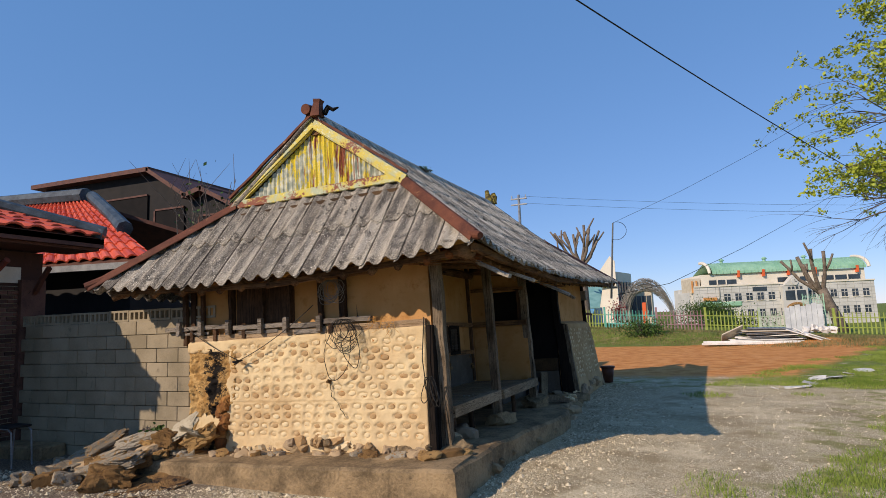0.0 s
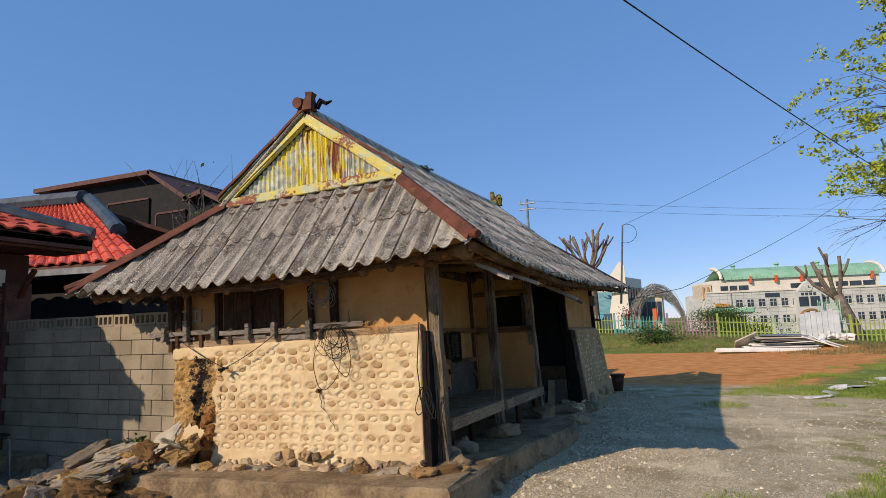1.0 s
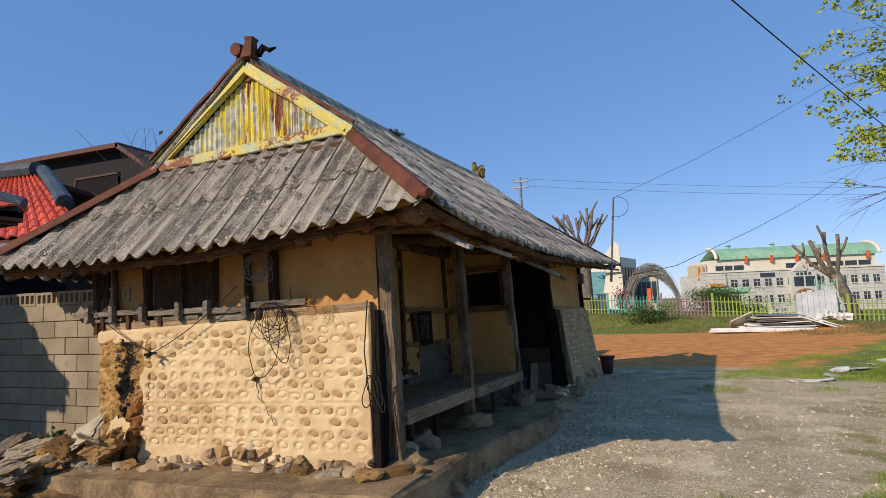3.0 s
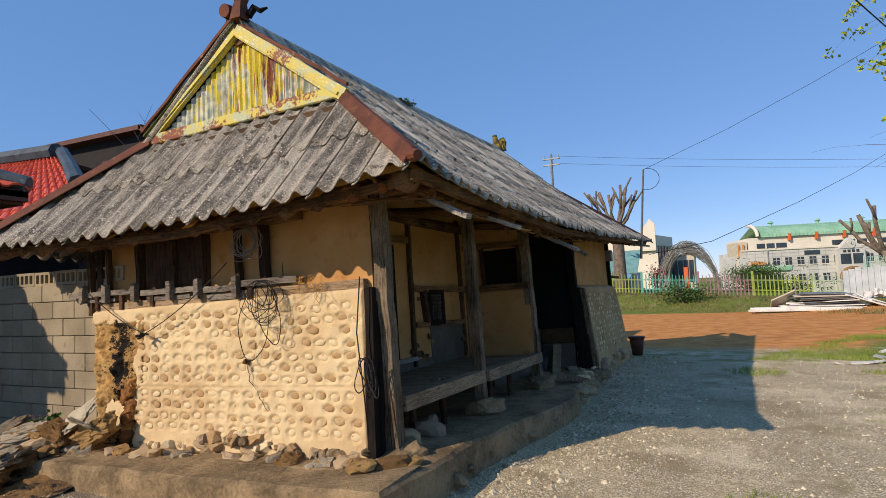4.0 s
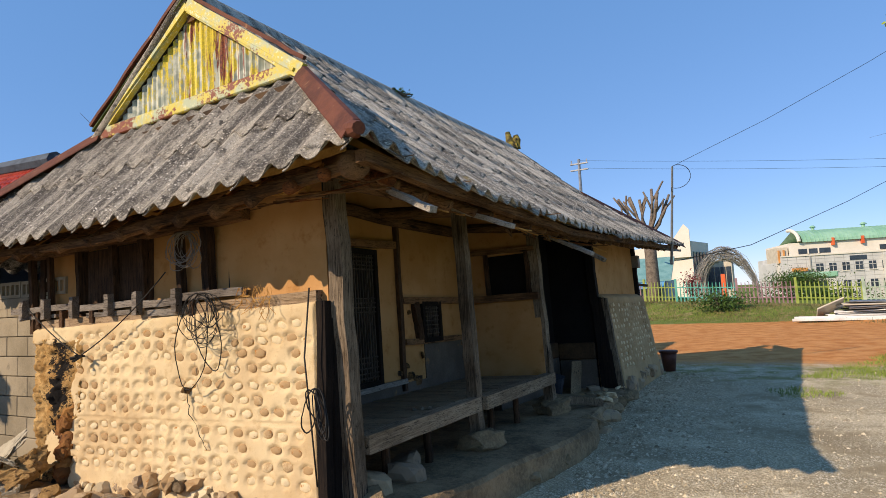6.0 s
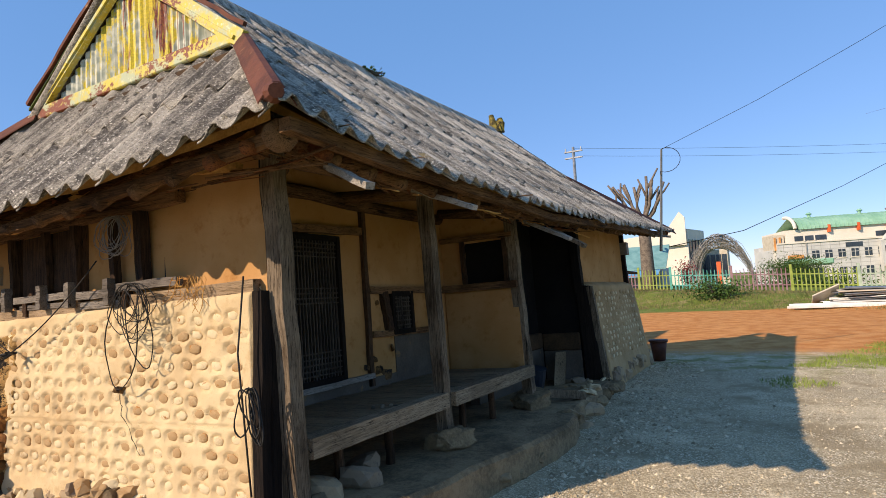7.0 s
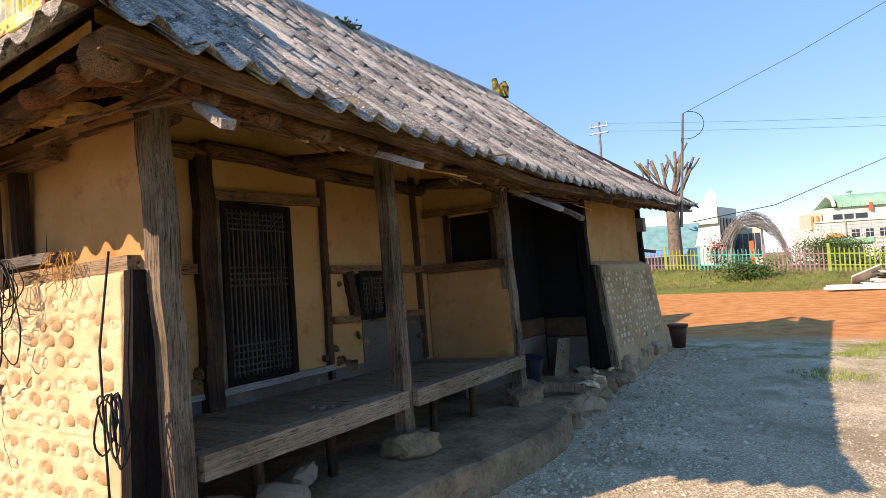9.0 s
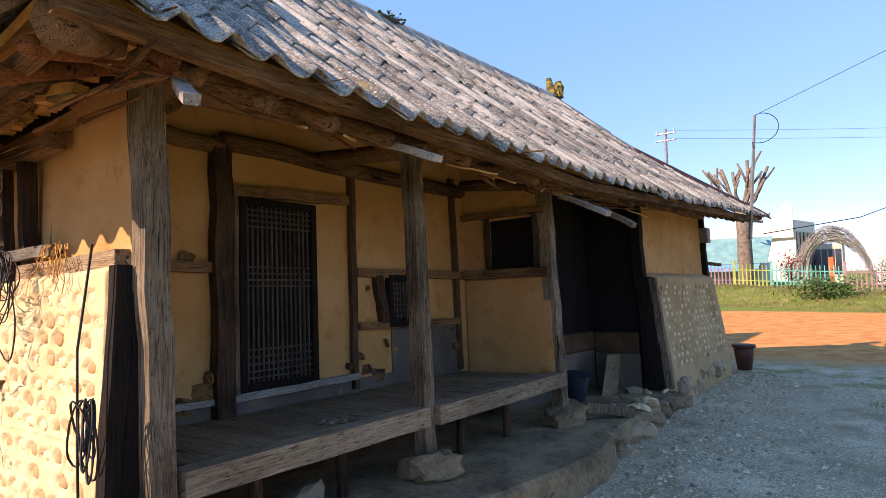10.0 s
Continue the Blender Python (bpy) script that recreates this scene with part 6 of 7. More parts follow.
def pruned_tree(label, base, fork, r, limbs, seed):
    """A hard-pruned street tree: trunk to a fork, limbs that end in bare sawn stubs."""
    rng = random.Random(seed)
    tree = thing("pruned_tree", label, "tree", "pruned trees", at=base)
    b = Vector(base)
    top = b + Vector(fork)
    part("trunk", sweep(bmesh.new(), [b - Vector((0, 0, 0.2)), b.lerp(top, 0.3), b.lerp(top, 0.7), top], [r * 1.3, r * 1.05, r * 0.95, r * 0.95], 12, rough=0.06, seed=seed), M_BARK, tree, "", True)
    for k, (dx, dz, w, forks) in enumerate(limbs):
        e = b + Vector((dx, rng.uniform(-0.9, 0.9), dz))
        p = top - Vector((0, 0, rng.uniform(0.1, 0.35)))
        m = p.lerp(e, 0.5) + Vector((0.10 * (1 if dx > fork[0] else -1), 0, -0.12))
        limb = part("limb", sweep(bmesh.new(), [p, p.lerp(m, 0.5) + Vector((rng.uniform(-.05, .05), 0, 0)), m, m.lerp(e, 0.5) + Vector((rng.uniform(-.06, .06), 0, 0)), e], [w * 1.5, w * 1.25, w * 1.1, w, w * 0.9], 8, rough=0.1, seed=seed + k), M_BARK, tree, "", True)
        for j in range(forks):
            q = m.lerp(e, rng.uniform(0.0, 0.55))
            d = (e - m).normalized() + Vector((rng.uniform(-.65, .65), rng.uniform(-.5, .5), 0.1))
            n = (e - m).length * rng.uniform(0.35, 0.65)
            part("stub", sweep(bmesh.new(), [q, q + d * n * 0.5 + Vector((rng.uniform(-.05, .05), 0, 0)), q + d * n + Vector((0, 0, 0.08))], [w * 0.8, w * 0.7, w * 0.6], 7, rough=0.1, seed=seed + 50 + j), M_BARK, limb, "", True)
    return tree


pruned_tree("bare pruned tree beyond the farmhouse", (-3.4, 37.0, 0.6), (-0.05, 0, 4.6), 0.40,
            [(-2.6, 6.7, 0.09, 2), (-1.9, 7.2, 0.10, 3), (-1.2, 7.3, 0.10, 2), (-0.5, 7.0, 0.10, 3), (0.25, 7.7, 0.10, 3), (0.8, 7.2, 0.10, 2), (1.4, 7.1, 0.09, 2), (1.3, 6.2, 0.09, 1)], 3)
pruned_tree("leaning bare pruned tree behind the fence", (11.55, 33.5, 0.2), (-0.85, 0, 2.4), 0.29,
            [(-2.75, 4.2, 0.085, 1), (-1.85, 4.4, 0.11, 2), (-1.30, 4.75, 0.10, 1), (-0.62, 4.6, 0.10, 1), (-1.7, 3.9, 0.08, 1)], 5)


def shrub(name, label, base, size, seed, mat, n=420, stems=10, leaf_size=0.09):
    rng = random.Random(seed)
    ob = thing(name, label, "shrub", at=base)
    bm, lv = bmesh.new(), bmesh.new()
    b = Vector(base)
    for k in range(stems):
        e = b + Vector((rng.uniform(-1, 1) * size[0], rng.uniform(-1, 1) * size[1], rng.uniform(0.5, 1) * size[2]))
        m = b.lerp(e, 0.5) + Vector((rng.uniform(-.1, .1), rng.uniform(-.1, .1), 0.1)) * size[2]
        sweep(bm, [b, m, e], [0.02, 0.014, 0.006], 5)
        for j in range(3):
            f = b.lerp(e, rng.uniform(0.4, 1.0))
            sweep(bm, [f, f + Vector((rng.uniform(-.3, .3), rng.uniform(-.3, .3), rng.uniform(0, .4))) * size[2]], [0.008, 0.003], 4)
    for k in range(n):
        p = b + Vector((rng.gauss(0, 0.45) * size[0], rng.gauss(0, 0.45) * size[1], abs(rng.gauss(0.5, 0.28)) * size[2]))
        leaf(lv, p, Vector((rng.uniform(-1, 1), rng.uniform(-1, 1), rng.uniform(-.2, 1))), leaf_size * rng.uniform(0.6, 1.3), rng)
    part("stem_clump", bm, M_TWIG, ob)
    part("leaves", lv, mat, ob)
    return ob


shrub("shrub", "half-bare shrub with tall thin stems behind the wall", (-7.6, 4.4, 2.6), (0.9, 0.6, 2.6), 4, M_LEAFD, 160, 26, 0.11)
shrub("shrub", "green shrub growing on the grassy bank", (0.9, 28.2, 0.35), (1.5, 0.8, 0.9), 5, M_LEAFD, 1500, 14, 0.13)
shrub("red_maple", "small dark red maple behind the fence", (-0.9, 34.0, 0.9), (0.55, 0.4, 1.5), 6, M_REDLEAF, 420, 10, 0.13)
shrub("weed", "green weeds growing among the rubble", (-3.72, -0.55, 0.36), (0.18, 0.12, 0.16), 7, M_LEAFD, 90, 6, 0.07)
shrub("weed", "small green weed growing on the roof ridge", (-1.55, 3.4, 4.44), (0.07, 0.22, 0.05), 8, M_LEAFD, 70, 4, 0.045)
shrub("pine_tree", "low spreading dark pine before the school", (5.3, 48.0, 0.85), (2.2, 1.2, 1.4), 9, M_LEAFD, 6000, 16, 0.13)
shrub("hedge", "dark green hedge behind the fence", (5.6, 40.0, 0.1), (3.4, 1.0, 1.1), 10, M_LEAFD, 3500, 10, 0.16)


# ---- picket fence ----
FENCE_COLOURS = {"yellow_green": ('7c8c38', '9ca654'), "teal": ('3d8f7e', '63ab9c'), "pink": ('7d5b60', '9c7c7e'), "grey_green": ('8fa08a', 'b2bda6'), "pale": ('c0c4b0', 'd8dac8')}
FENCE_MATS = {k: plain("picket_" + k, a, b, 3, 30, 0.6) for k, (a, b) in FENCE_COLOURS.items()}
runs = [(-9.0, -3.4, "pink"), (-3.4, -1.6, "yellow_green"), (-1.6, 1.55, "teal"), (1.55, 4.3, "pink"), (4.3, 7.1, "yellow_green"), (7.1, 10.6, "grey_green"), (10.6, 14.2, "yellow_green"), (14.2, 20.0, "teal")]
fy = lambda x: 32.6 - 0.16 * x


def picket():
    bm = box(bmesh.new(), -0.04, 0.04, -0.012, 0.012, 0, 1.15)
    for v in bm.verts:
        if v.co.z > 1:
            v.co.x *= 0.45
    return bm


for x0, x1, colour in runs:
    fence = thing("picket_fence", "painted " + colour.replace("_", " ") + " picket fence on the bank", "fence", "coloured fence panels", at=(x0, fy(x0), 0))
    mesh = finish("picket", picket(), FENCE_MATS[colour])
    x = x0 + 0.05
    while x < x1:
        lay(mesh, "picket", fence, x - x0, fy(x) - fy(x0), ground_height(x, fy(x)) + rng.uniform(-.04, .04))
        x += 0.19
    for h in (0.3, 0.85):
        part("rail", beam((x0, fy(x0) + 0.03, ground_height(x0, fy(x0)) + h), (x1, fy(x1) + 0.03, ground_height(x1, fy(x1)) + h), 0.05, 2, 0, 1, True, 0), FENCE_MATS[colour], fence)
    lay(finish("post", cube(-0.06, 0.06, -0.06, 0.06, -0.1, 1.35, 0.01), FENCE_MATS[colour]), "post", fence, 0, 0.05, ground_height(x0, fy(x0)))

# ---- scrap heap at the field's edge ----
M_WHITE = plain("white_panel", 'c9c5bc', 'e4e1d9', 2, 40, 0.7, 0, '9c978c', (0.6, 0.72))
M_BEIGE = plain("beige_panel", 'b8ab93', 'cfc4ae', 2, 40, 0.8)
rng = random.Random(15)
heap = thing("scrap_heap", "heap of bent white sheets and boards by the field", "scrap heap", at=(6.8, 24.6, 0))


def scrap(name, bm, mat, m, label=""):
    for v in bm.verts:
        v.co = m @ v.co
    part(name, bm, mat, heap, label)


for k in range(13):
    w, d = 2.9 - 0.10 * k + rng.uniform(-.3, .2), rng.uniform(0.6, 1.0)
    scrap("sheet", cube(-w / 2, w / 2, -d / 2, d / 2, -0.02, 0.02, 0.006), rng.choice((M_WHITE, M_WHITE, M_STEEL, M_BEIGE, M_NIGHT)), pose(6.5 + rng.uniform(-.15, .15), 24.7 + rng.uniform(-.2, .2), 0.16 + 0.047 * k, rng.uniform(-3, 3), rng.uniform(-3, 3), rng.uniform(-9, 7)))
for k in range(6):
    w = rng.uniform(0.9, 1.5)
    scrap("sheet", cube(-w / 2, w / 2, -0.2, 0.2, -0.02, 0.02, 0.006), M_WHITE, pose(7.9 + 0.16 * k, 24.5 + rng.uniform(-.3, .3), 0.42 - 0.05 * k, rng.uniform(-12, 12), rng.uniform(14, 32), rng.uniform(-30, 20)))
for k in range(4):
    scrap("beam", cube(-2.0, 2.0, -0.06, 0.06, -0.05, 0.05, 0.01), M_WHITE, pose(5.65 + 0.08 * k, 23.9 + 0.13 * k, 0.08 + 0.05 * (k % 2), 0, rng.uniform(-1, 1), rng.uniform(-4, 2)), "long white beam")
scrap("board", cube(-0.55, 0.55, -0.03, 0.03, -0.35, 0.35, 0.01), M_BEIGE, pose(5.05, 25.0, 0.48, 50, -22, 20), "beige board")
for k in range(4):
    scrap("crumpled_sheet", lump(bmesh.new(), (8.2 + 0.35 * k, 25.2, 0.35 + rng.uniform(0, .35)), (0.30, 0.2, 0.20), 1200 + k, 2, 0.45), M_WHITE, Matrix())

# ---- school and far buildings ----
M_STONEW = plain("white_stone_cladding", 'b9b8b0', 'cfcdc4', 0.5, 12, 0.8, 0, 'a8a8a0', (0.6, 0.75))
M_CREAMW = plain("cream_render", 'd4ccb8', 'e0d8c6', 0.5, 10, 0.8)
M_GREENR = plain("green_metal_roof", '79a98a', '98c0a4', 0.6, 10, 0.5)
M_GLASS = plain("dark_glass", '2b333a', '3f4a53', 0.7, 6, 0.15)
M_ORANGE = plain("orange_paint", 'd0552e', 'e0703f', 2, 20, 0.7)
M_TEALP = plain("teal_roof_sheet", '5c8a87', '7ba39e', 2, 20, 0.6)
M_BLUEP = plain("blue_roof_sheet", '4f92b8', '6eaacb', 2, 20, 0.6)

SCH = Matrix.Translation((6.25, 96.0, -1.5)) @ Matrix.Rotation(radians(15), 4, 'Z') @ Matrix.Diagonal((0.98, 1, 1, 1))
school = thing("school", "white three-storey school with green vaulted roof", "school")
school.matrix_world = SCH


def local(name, bm, mat, parent, label=""):
    ob = new(name, finish(name, bm, mat))
    ob.parent = parent
    if label:
        ob["label"] = label
    return ob


M_TAN = plain("tan_paint", 'b8793f', 'cf9558', 2, 20, 0.8)
M_PALESHEET = plain("pale_sheet", 'b3b6b8', 'd0d2d2', 2, 30, 0.6)
M_SEAM = plain("cladding_joint", '8f8e88', 'a3a29b', 1, 12, 0.9)
M_CLEAR = plain("pale_green_mesh", '8fc3a0', 'a9d4b6', 1, 20, 0.7)
local("wall", cube(0, 27.5, 0, 12, -2, 6.7), M_STONEW, school, "white stone-clad front")
local("coping", cube(-0.1, 27.6, -0.15, 0.3, 6.7, 6.9), M_CREAMW, school)
local("upper_wall", cube(1.4, 26.8, 0.9, 12, 6.9, 8.75), M_CREAMW, school, "cream upper storey")
local("side_wing", cube(-0.4, 0, 1.5, 10, -2, 6.0), M_STONEW, school)
local("stair_tower", cube(-0.3, 1.2, 1.0, 6, 5.8, 8.2), M_BEIGE, school, "beige stair tower")
for x in (-0.2, 0.5):
    local("tower_fin", cube(x, x + 0.22, 0.8, 1.0, 5.9, 7.8), M_TAN, school, "orange upright fin")
VAULT = [(0.5 + 4.4 * (1 - math.cos(math.pi * i / 16)), 8.75 + 2.0 * math.sin(math.pi * i / 16)) for i in range(9)]
bm = bmesh.new()
prev = None
for y, z in VAULT:
    row = [bm.verts.new((3.2, y, z)), bm.verts.new((26.9, y, z))]
    if prev:
        bm.faces.new((prev[0], prev[1], row[1], row[0]))
    prev = row
back = [bm.verts.new((3.2, 12, 8.75)), bm.verts.new((26.9, 12, 8.75))]
bm.faces.new((prev[0], prev[1], back[1], back[0]))
sroof = local("roof", bm, M_GREENR, school, "green metal vaulted roof")
for i in range(44):
    x = 3.2 + 23.7 * i / 43
    local("roof_rib", sweep(bmesh.new(), [(x, y - 0.03, z + 0.03) for y, z in VAULT], 0.045, 4), M_GREENR, sroof)
for x in (2.3, 26.9):
    arc = [(x + 0.35, y - 0.15, z + 0.15) for y, z in VAULT]
    local("gable_rim", sweep(bmesh.new(), arc, 0.26, 8), M_CREAMW, school, "cream rim of the vault")
for x in (6.2, 13.2, 19.6):
    local("roof_vent", sweep(bmesh.new(), [(x, 4.6, 10.6), (x, 4.6, 11.1), (x, 4.6, 11.2), (x, 4.6, 11.5)], [0.25, 0.25, 0.5, 0.2], 10), M_GREENR, school, "green turbine vent on the roof")
for x in (7.1, 11.0, 14.9, 19.0, 25.4):
    local("roof_bracket", cube(x, x + 0.34, 0.4, 0.9, 8.1, 9.2), M_ORANGE, school, "orange bracket")
for x0, x1 in ((2.6, 6.9), (13.4, 18.2), (20.2, 26.0)):
    local("strip_window", cube(x0, x1, 0.8, 0.88, 7.1, 7.8), M_GLASS, school, "dark open gallery")
for x in (3.8, 5.2, 15.0, 16.6, 22.0, 24.0):
    local("gallery_post", cube(x, x + 0.18, 0.72, 0.9, 7.0, 7.8), M_CREAMW, school)


def school_window(x, z, w=0.95, h=1.15):
    win = local("window", cube(x, x + w, -0.03, 0.05, z, z + h), M_GLASS, school)
    local("frame", cube(x + w / 2 - 0.03, x + w / 2 + 0.03, -0.07, -0.03, z, z + h), M_STONEW, win)
    local("frame", cube(x, x + w, -0.07, -0.03, z + h * 0.6, z + h * 0.6 + 0.06), M_STONEW, win)
    local("sill", cube(x - 0.08, x + w + 0.08, -0.12, -0.03, z - 0.12, z), M_CREAMW, win)


for z in (4.35, 1.75):
    for i in range(6):
        school_window(4.5 + i * 1.72, z)
    for i in range(6):
        school_window(17.6 + i * 1.62, z, 0.9)
local("name_plate", cube(9.0, 11.2, -0.05, 0.0, 5.75, 6.4), M_GLASS, school)
local("entry_canopy", cube(1.2, 3.2, -0.5, 0.6, 4.5, 5.0), M_TAN, school, "tan canopy at the wing")
local("wing_opening", cube(1.2, 3.2, -0.05, 0.02, 2.6, 4.3), M_GLASS, school)
for i in range(13):
    local("joint", cube(0, 27.5, -0.015, 0.0, -0.4 + i * 0.55, -0.36 + i * 0.55), M_SEAM, school)
for i in range(22):
    local("joint", cube(0.7 + i * 1.25, 0.74 + i * 1.25, -0.012, 0.0, -2, 6.7), M_SEAM, school)
local("downpipe", cube(3.7, 3.82, -0.15, 0.0, -2, 6.7), M_SEAM, school)
porch = local("entrance_bay", cube(13.2, 17.0, -0.9, 0.2, -2, 6.4), M_STONEW, school, "entrance bay with a pointed gable")
bm = bmesh.new()
v = [bm.verts.new(p) for p in ((13.5, -1.0, 6.4), (16.7, -1.0, 6.4), (15.1, -1.0, 8.0), (13.5, 0.4, 6.4), (16.7, 0.4, 6.4), (15.1, 0.4, 8.0))]
for f in ((0, 1, 2), (3, 5, 4), (0, 2, 5, 3), (1, 4, 5, 2)):
    bm.faces.new([v[i] for i in f])
local("gable", bm, M_STONEW, porch)
for x in (13.6, 15.3):
    local("window", cube(x, x + 1.4, -0.95, -0.9, 4.1, 5.6), M_GLASS, porch)
arch = [(15.1 - 1.65 * math.cos(math.pi * i / 10), -1.0, 2.0 + 1.5 * math.sin(math.pi * i / 10)) for i in range(11)]
local("entrance_arch", sweep(bmesh.new(), arch, 0.30, 6), M_OCHRE, porch, "tan arch over the entrance")
local("door_glass", cube(13.6, 16.6, -0.96, -0.9, -2, 3.1), M_GLASS, porch)
clock = local("clock", sweep(bmesh.new(), [(15.1, -1.0, 6.95), (15.1, -1.12, 6.95)], 0.55, 18), M_STONEW, porch, "round white clock")
local("clock_hand", cube(15.07, 15.13, -1.16, -1.12, 6.95, 7.35), M_CABLE, clock)
local("clock_hand", cube(15.1, 15.38, -1.16, -1.12, 6.92, 6.98), M_CABLE, clock)
for i in range(4):
    local("letter_bar", cube(14.0 + 0.6 * i, 14.4 + 0.6 * i, -0.94, -0.9, 5.8, 6.2), M_GLASS, porch)

# hoarding and green netting at the fence
hoarding = thing("sheet_hoarding", "pale grey corrugated sheet hoarding by the fence", "hoarding", at=(9.1, 30.6, 0.3))
for i in range(7):
    x = 8.22 + 0.26 * i
    part("sheet", cube(x, x + 0.25, 30.50 + 0.03 * (i % 2), 30.53 + 0.03 * (i % 2), 0.25, 1.62 + 0.05 * (i % 3) + 0.02 * i, 0.004), M_PALESHEET, hoarding)
netting = thing("green_netting", "pale green mesh netting on thin posts", "netting", at=(9.9, 31.6, 0.3))
for i in range(14):
    x = 9.35 + 0.075 * i
    part("strand", sweep(bmesh.new(), [(x, 31.6, 0.3), (x, 31.6, 2.28)], 0.006, 3), M_CLEAR, netting)
for i in range(26):
    z = 0.35 + 0.077 * i
    part("strand", sweep(bmesh.new(), [(9.35, 31.6, z), (10.36, 31.6, z)], 0.006, 3), M_CLEAR, netting)
for x in (9.35, 10.36):
    part("post", sweep(bmesh.new(), [(x, 31.6, 0.1), (x, 31.6, 2.35)], 0.02, 6), M_CLEAR, netting)

# white hall behind the fence
hall = thing("white_hall", "white hall with glass front beyond the fence", "building", at=(-3.0, 60, 0))
part("wall", slab(bmesh.new(), [(-9.5, 56.6, 5.4), (-2.5, 56, 5.9), (-1.4, 61, 5.9), (-8, 66, 5.4)], 7), M_CREAMW, hall)
bm = bmesh.new()
v = [bm.verts.new(p) for y in (55.7, 56.0) for p in ((-5.4, y, 4.4), (-2.6, y, 4.4), (-2.6, y, 7.0), (-3.05, y, 7.55))]
for f in ((0, 1, 2, 3), (7, 6, 5, 4), (0, 3, 7, 4), (3, 2, 6, 7), (2, 1, 5, 6), (1, 0, 4, 5)):
    bm.faces.new([v[i] for i in f])
part("gable_front", bm, M_CREAMW, hall, "white slanting parapet")
for i in range(6):
    part("window", slab(bmesh.new(), [(-2.40 + 0.22 * i, 56.2 + 0.8 * i, 4.9), (-2.28 + 0.22 * i, 56.75 + 0.8 * i, 4.9), (-2.33 + 0.22 * i, 56.75 + 0.8 * i, 4.9), (-2.45 + 0.22 * i, 56.2 + 0.8 * i, 4.9)], 3.2), M_GLASS, hall)
part("entrance", cube(-0.2, 0.15, 54.5, 56, -1, 2.6), M_ORANGE, hall, "orange entrance post")
annex = part("annex", cube(-1.5, 0.6, 60, 66, -1, 3.9), M_BEIGE, hall, "glazed annex")
for i in range(4):
    part("pane", cube(-1.42 + 0.5 * i, -1.0 + 0.5 * i, 59.93, 59.99, 1.2, 3.4), M_GLASS, annex)

low = thing("low_building", "low building with pale green roof beyond the fence", "building", at=(5.5, 68, 0))
part("wall", cube(6.2, 10.2, 72, 78, -1, 1.9), M_STONEW, low)
part("roof", cube(6.0, 10.4, 71.7, 78.2, 1.9, 2.5, 0.1), M_GREENR, low, "pale green flat roof")
part("window", cube(7.0, 9.4, 71.93, 71.99, 0.3, 1.5), M_GLASS, low)
shed = thing("teal_shed", "shed with teal and blue sheet roof behind the house", "shed", at=(-4, 40, 0))
part("wall", cube(-8.5, -3.0, 40, 45, 0, 2.2), M_STONEW, shed)
part("roof", slab(bmesh.new(), [(-9.0, 39.5, 2.2), (-2.6, 39.5, 2.2), (-2.6, 42.5, 3.9), (-9.0, 42.5, 3.9)], 0.1), M_TEALP, shed, "teal corrugated roof")
part("canopy", slab(bmesh.new(), [(-8.6, 38.3, 1.7), (-3.0, 38.3, 1.7), (-3.0, 39.6, 2.1), (-8.6, 39.6, 2.1)], 0.08), M_BLUEP, shed, "blue sheet canopy")

M_WILLOW = plain("willow_twig", '8d877c', 'a8a296', 3, 20, 0.9)
# woven arch of bare willow branches
arch_t = thing("willow_arch", "tall arch of bare woven branches behind the fence", "arch", at=(1.2, 40, 0))
rng = random.Random(44)
bm = bmesh.new()
for k in range(120):
    w, ph = rng.uniform(-0.8, 0.8), rng.uniform(-0.08, 0.08)
    h, sp = 3.5 + rng.uniform(-0.7, 0.3), rng.uniform(-0.9, 0.3)
    pts = []
    a0, a1 = (0.0, rng.uniform(0.45, 1.0)) if rng.random() < 0.75 else (0.5, 1.0)
    for i in range(9):
        f = a0 + (a1 - a0) * i / 8
        a = math.pi * f
        pts.append((0.7 - (2.0 + sp * (1 - f)) * math.cos(a + ph) + rng.uniform(-.05, .05), 40 + w * (1 - 0.6 * f), 0.6 + h * math.sin(a) * 0.95 + rng.uniform(-.05, .05)))
    sweep(bm, pts, 0.014, 3)
tagged(part("woven_twig", bm, M_WILLOW, arch_t), kind="stuff")

# poles and cables
pole = thing("utility_pole", "distant grey utility pole with crossarm", "pole", at=(-9.0, 42, 0))
part("shaft", sweep(bmesh.new(), [(-9.0, 42, 0), (-9.0, 42, 12.1)], [0.16, 0.11], 8), M_STEEL, pole)
for z in (11.2, 11.7):
    part("crossarm", cube(-9.7, -8.3, 41.9, 42.1, z, z + 0.09), M_STEEL, pole)
for x in (-9.6, -9.0, -8.4):
    part("insulator", sweep(bmesh.new(), [(x, 42, 11.78), (x, 42, 12.05)], 0.05, 6), M_STEEL, pole)
thin = thing("thin_pole", "thin leaning cable pole at the end of the house", "pole", at=(1.5, 8.6, 0))
pt = LEVEL @ Vector((1.43, 8.15, 4.0))
pb = LEVEL @ Vector((1.20, 8.5, 2.4))
pb0 = pb + (pb - pt) * 0.12
part("shaft", sweep(bmesh.new(), [pb0, pb, pt], [0.03, 0.028, 0.02], 6), M_STEEL, thin)
strand("overhead_cable", "thin black overhead cable to the cable pole", [pt, pt.lerp(Vector((4.47, 8.67, 5.26)), 0.5) - Vector((0, 0, 0.05)), Vector((4.47, 8.67, 5.26)), Vector((11.0, 10.9, 8.9))], 0.004, M_CABLE, lean=False)
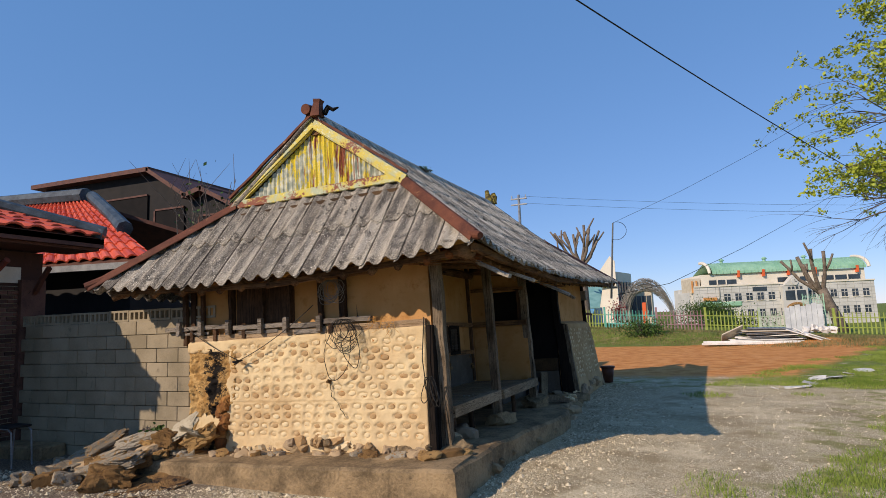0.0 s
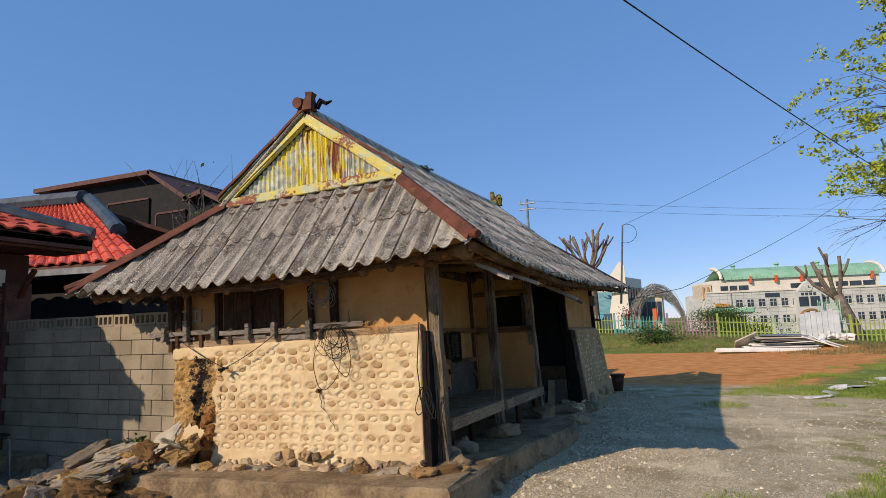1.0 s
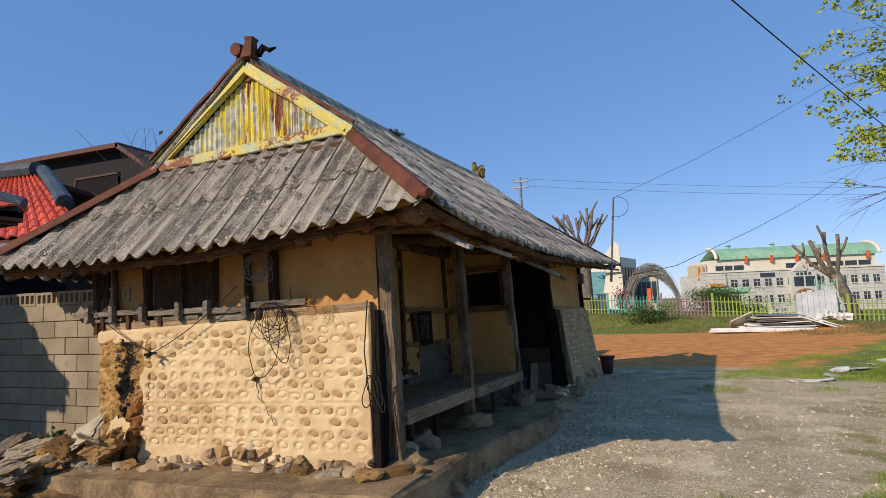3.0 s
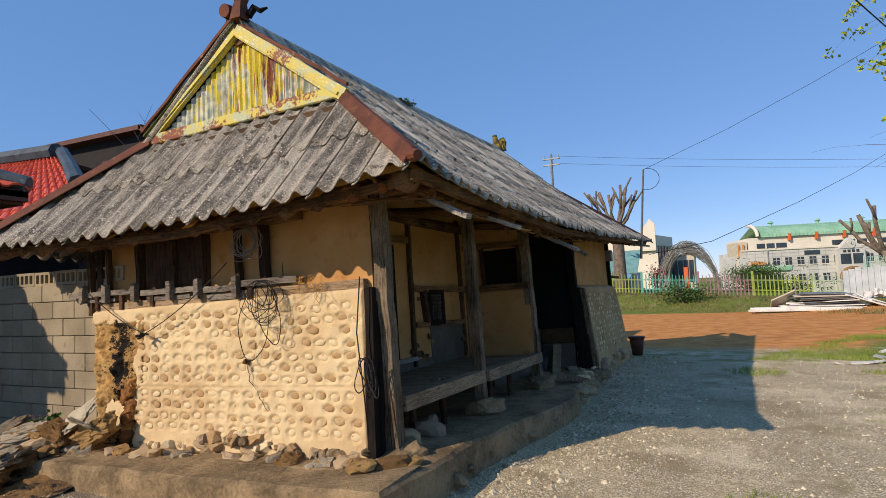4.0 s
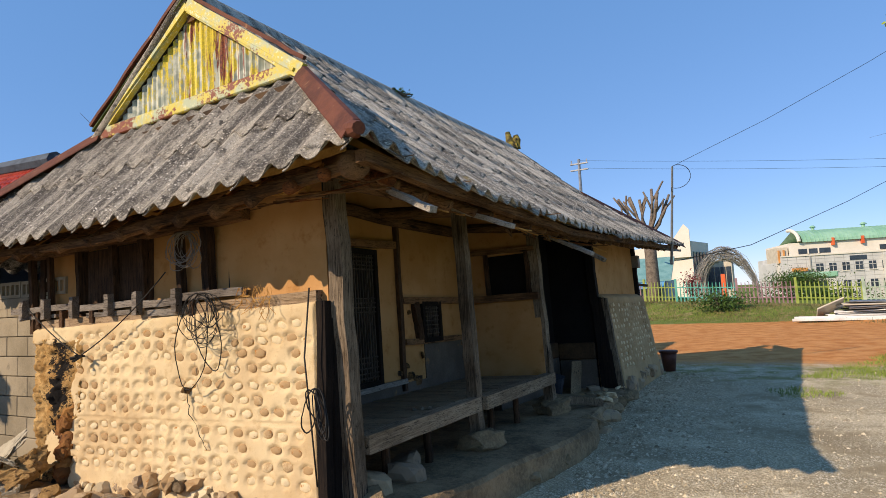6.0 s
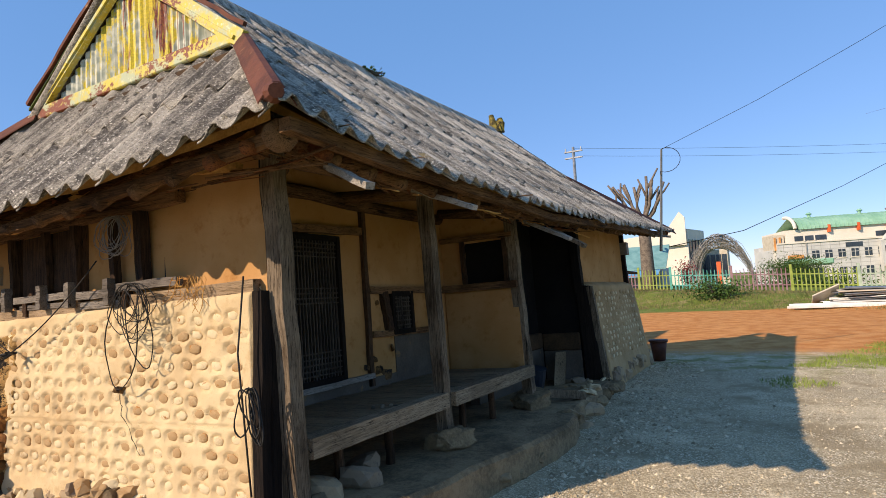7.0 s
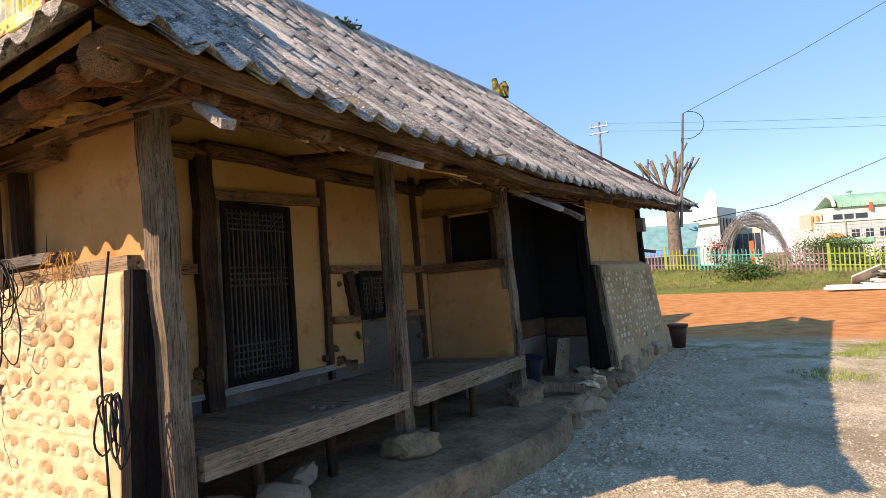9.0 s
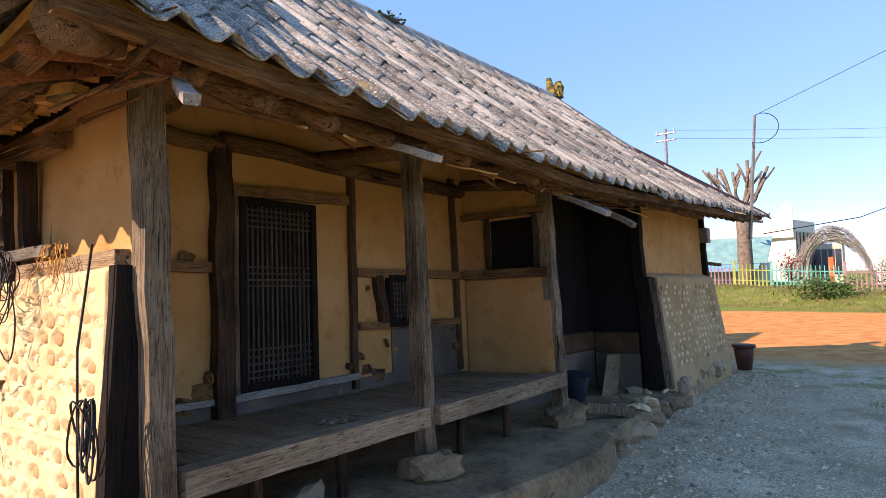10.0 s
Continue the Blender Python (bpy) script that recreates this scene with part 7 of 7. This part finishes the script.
strand("overhead_cable", "thin black overhead cable sagging over the yard", [pb + Vector((0.1, 0.5, -0.1)), Vector((2.46, 10.96, 2.46)), Vector((4.9, 16.1, 3.75)), Vector((7.35, 21.2, 5.18)), Vector((13.0, 33.0, 8.8))], 0.008, M_CABLE, lean=False)
loop = []
for i in range(13):
    a = math.pi * (0.5 - 1.15 * i / 12)
    loop.append(pt + Vector((0.06 + 0.24 * math.cos(a), 0, -0.20 + 0.22 * math.sin(a))))
part("cable_loop", sweep(bmesh.new(), [pt] + loop + [pt.lerp(pb, 0.3)], 0.006, 5), M_CABLE, thin, "", True)
strand("overhead_cable", "thick black overhead cable crossing the yard", [Vector((0.08, -5.9, 4.25)), Vector((5.85, 6.2, 4.05))], 0.0065, M_CABLE, 0.1, lean=False)
strand("power_line", "distant power line beyond the field", [Vector((-9.0, 42, 12.0)), Vector((45, 60, 9.2))], 0.010, M_CABLE, 0.8, lean=False)
strand("power_line", "distant power line beyond the field", [Vector((-9.0, 42, 11.4)), Vector((45, 60, 8.6))], 0.010, M_CABLE, 0.8, lean=False)


M_PATCH = plain("broken_paving", 'a8a69e', 'd2d0c8', 4, 50, 0.9, 0, '7e7d72', (0.55, 0.66), 0.5, 0.01, vary=0.3)
rng = random.Random(19)
for x, y, w, d in ((5.9, 10.2, 0.55, 0.5), (5.5, 9.9, 0.5, 0.35), (6.95, 11.9, 0.7, 0.5), (5.2, 8.85, 0.45, 0.3), (4.75, 8.2, 0.5, 0.25), (4.35, 8.0, 0.2, 0.14), (5.0, 8.4, 0.3, 0.2), (6.4, 11.0, 0.4, 0.3)):
    bm = lump(bmesh.new(), (x, y, 0.0), (w * 0.5, d * 0.5, 0.018), int(x * 100), 3, 0.4)
    tagged(part("paving_piece", bm, M_PATCH), "pale broken paving piece lying in the grass", "paving", "paving pieces in the grass")


# ---- gravel and grass ----
def scatter_stones():
    """Loose gravel over the yard, denser along the plinth."""
    rng = random.Random(61)
    verts, faces = [], []
    shape = [(1, 0, 0), (0.3, 0.9, 0.1), (-0.8, 0.6, 0), (-0.9, -0.5, 0.1), (0.2, -1, 0), (0.1, 0.1, 0.75)]
    fc = [(0, 1, 5), (1, 2, 5), (2, 3, 5), (3, 4, 5), (4, 0, 5)]
    for k in range(30000):
        if k < 6500:
            t = rng.uniform(-1.2, 9.0)
            x = 0.45 + 0.04 * t + abs(rng.gauss(0, 0.55)) + (0.35 if 1.2 < t < 5 else 0)
            y = t
        elif k < 13000:
            x, y = rng.uniform(-6.5, 0.6), -0.98 - abs(rng.gauss(0, 0.6))
        else:
            x, y = rng.uniform(0.6, 6.0), rng.uniform(-3.5, 9.5)
        s = min(0.03, 0.005 + rng.expovariate(1 / 0.0042)) * (1.5 if k < 13000 else 1.0)
        a, i0 = rng.uniform(0, 6.28), len(verts)
        z = ground_height(x, y)
        for p in shape:
            px, py = p[0] * rng.uniform(0.7, 1.1) * s, p[1] * rng.uniform(0.7, 1.1) * s
            verts.append((x + px * math.cos(a) - py * math.sin(a), y + px * math.sin(a) + py * math.cos(a), z + p[2] * s * rng.uniform(0.7, 1.2) - 0.002))
        faces += [tuple(i0 + q for q in f) for f in fc]
    me = bpy.data.meshes.new("gravel")
    me.from_pydata(verts, [], faces)
    me.materials.append(M_GRAVEL)
    tagged(new("gravel", me), "loose grey gravel stones over the yard", "gravel", "", "stuff")


def scatter_grass(name, label, mat, spots, seed, blade=0.09, dens=26):
    rng = random.Random(seed)
    verts, faces = [], []
    for x, y, r in spots:
        for k in range(dens):
            a, q = rng.uniform(0, 6.28), r * math.sqrt(rng.random())
            px, py = x + q * math.cos(a), y + q * math.sin(a)
            z = ground_height(px, py)
            h, b = blade * rng.uniform(0.4, 1.2), rng.uniform(0, 6.28)
            w = h * 0.10
            lx, ly = rng.uniform(-.5, .5) * h, rng.uniform(-.5, .5) * h
            i0 = len(verts)
            verts += [(px - w * math.cos(b), py - w * math.sin(b), z - 0.01), (px + w * math.cos(b), py + w * math.sin(b), z - 0.01), (px + lx, py + ly, z + h)]
            faces.append((i0, i0 + 1, i0 + 2))
    me = bpy.data.meshes.new(name)
    me.from_pydata(verts, [], faces)
    me.materials.append(mat)
    tagged(new(name, me), label, "grass", "", "stuff")


scatter_stones()
rng = random.Random(70)
spots = []
while len(spots) < 1900:
    x, y = rng.uniform(2.4, 12), rng.uniform(-2, 24)
    edge = x - 0.42 * y
    n = noise.noise(Vector((x * 0.6, y * 0.6, 4)))
    if (edge > 3.5 and n > -0.10) or (edge > 2.2 and n > 0.36) or (x > 4.8 and y > 8.2 and x > 0.46 * y + 0.35 and n > -0.22) or (y > 6 and 0.5 * y - x < 1.2 and n > 0.05 and edge > -2):
        spots.append((x, y, 0.22))
for gx, gy in ((3.9, 0.7), (4.4, 1.7), (3.6, 0.15), (4.3, 0.9), (4.8, 1.3), (4.1, 0.1), (4.9, 2.2)):
    spots += [(gx + rng.uniform(-.35, .35), gy + rng.uniform(-.3, .3), 0.2) for _ in range(9)]
scatter_grass("grass", "patchy green grass along the yard", M_GRASS, spots, 71, 0.055, 80)
spots = [(rng.uniform(-12, 18), rng.uniform(0, 6.5), 0.5) for _ in range(1700)]
spots = [(x, 26.7 - 0.6 * max(-3.0, min(9.0, x)) + d, r) for x, d, r in spots]
scatter_grass("bank_grass", "dry and green grass on the bank", M_DRYG, spots[::2], 72, 0.11, 30)
scatter_grass("bank_grass", "green grass on the bank", M_BANKG, spots[1::2], 73, 0.11, 30)
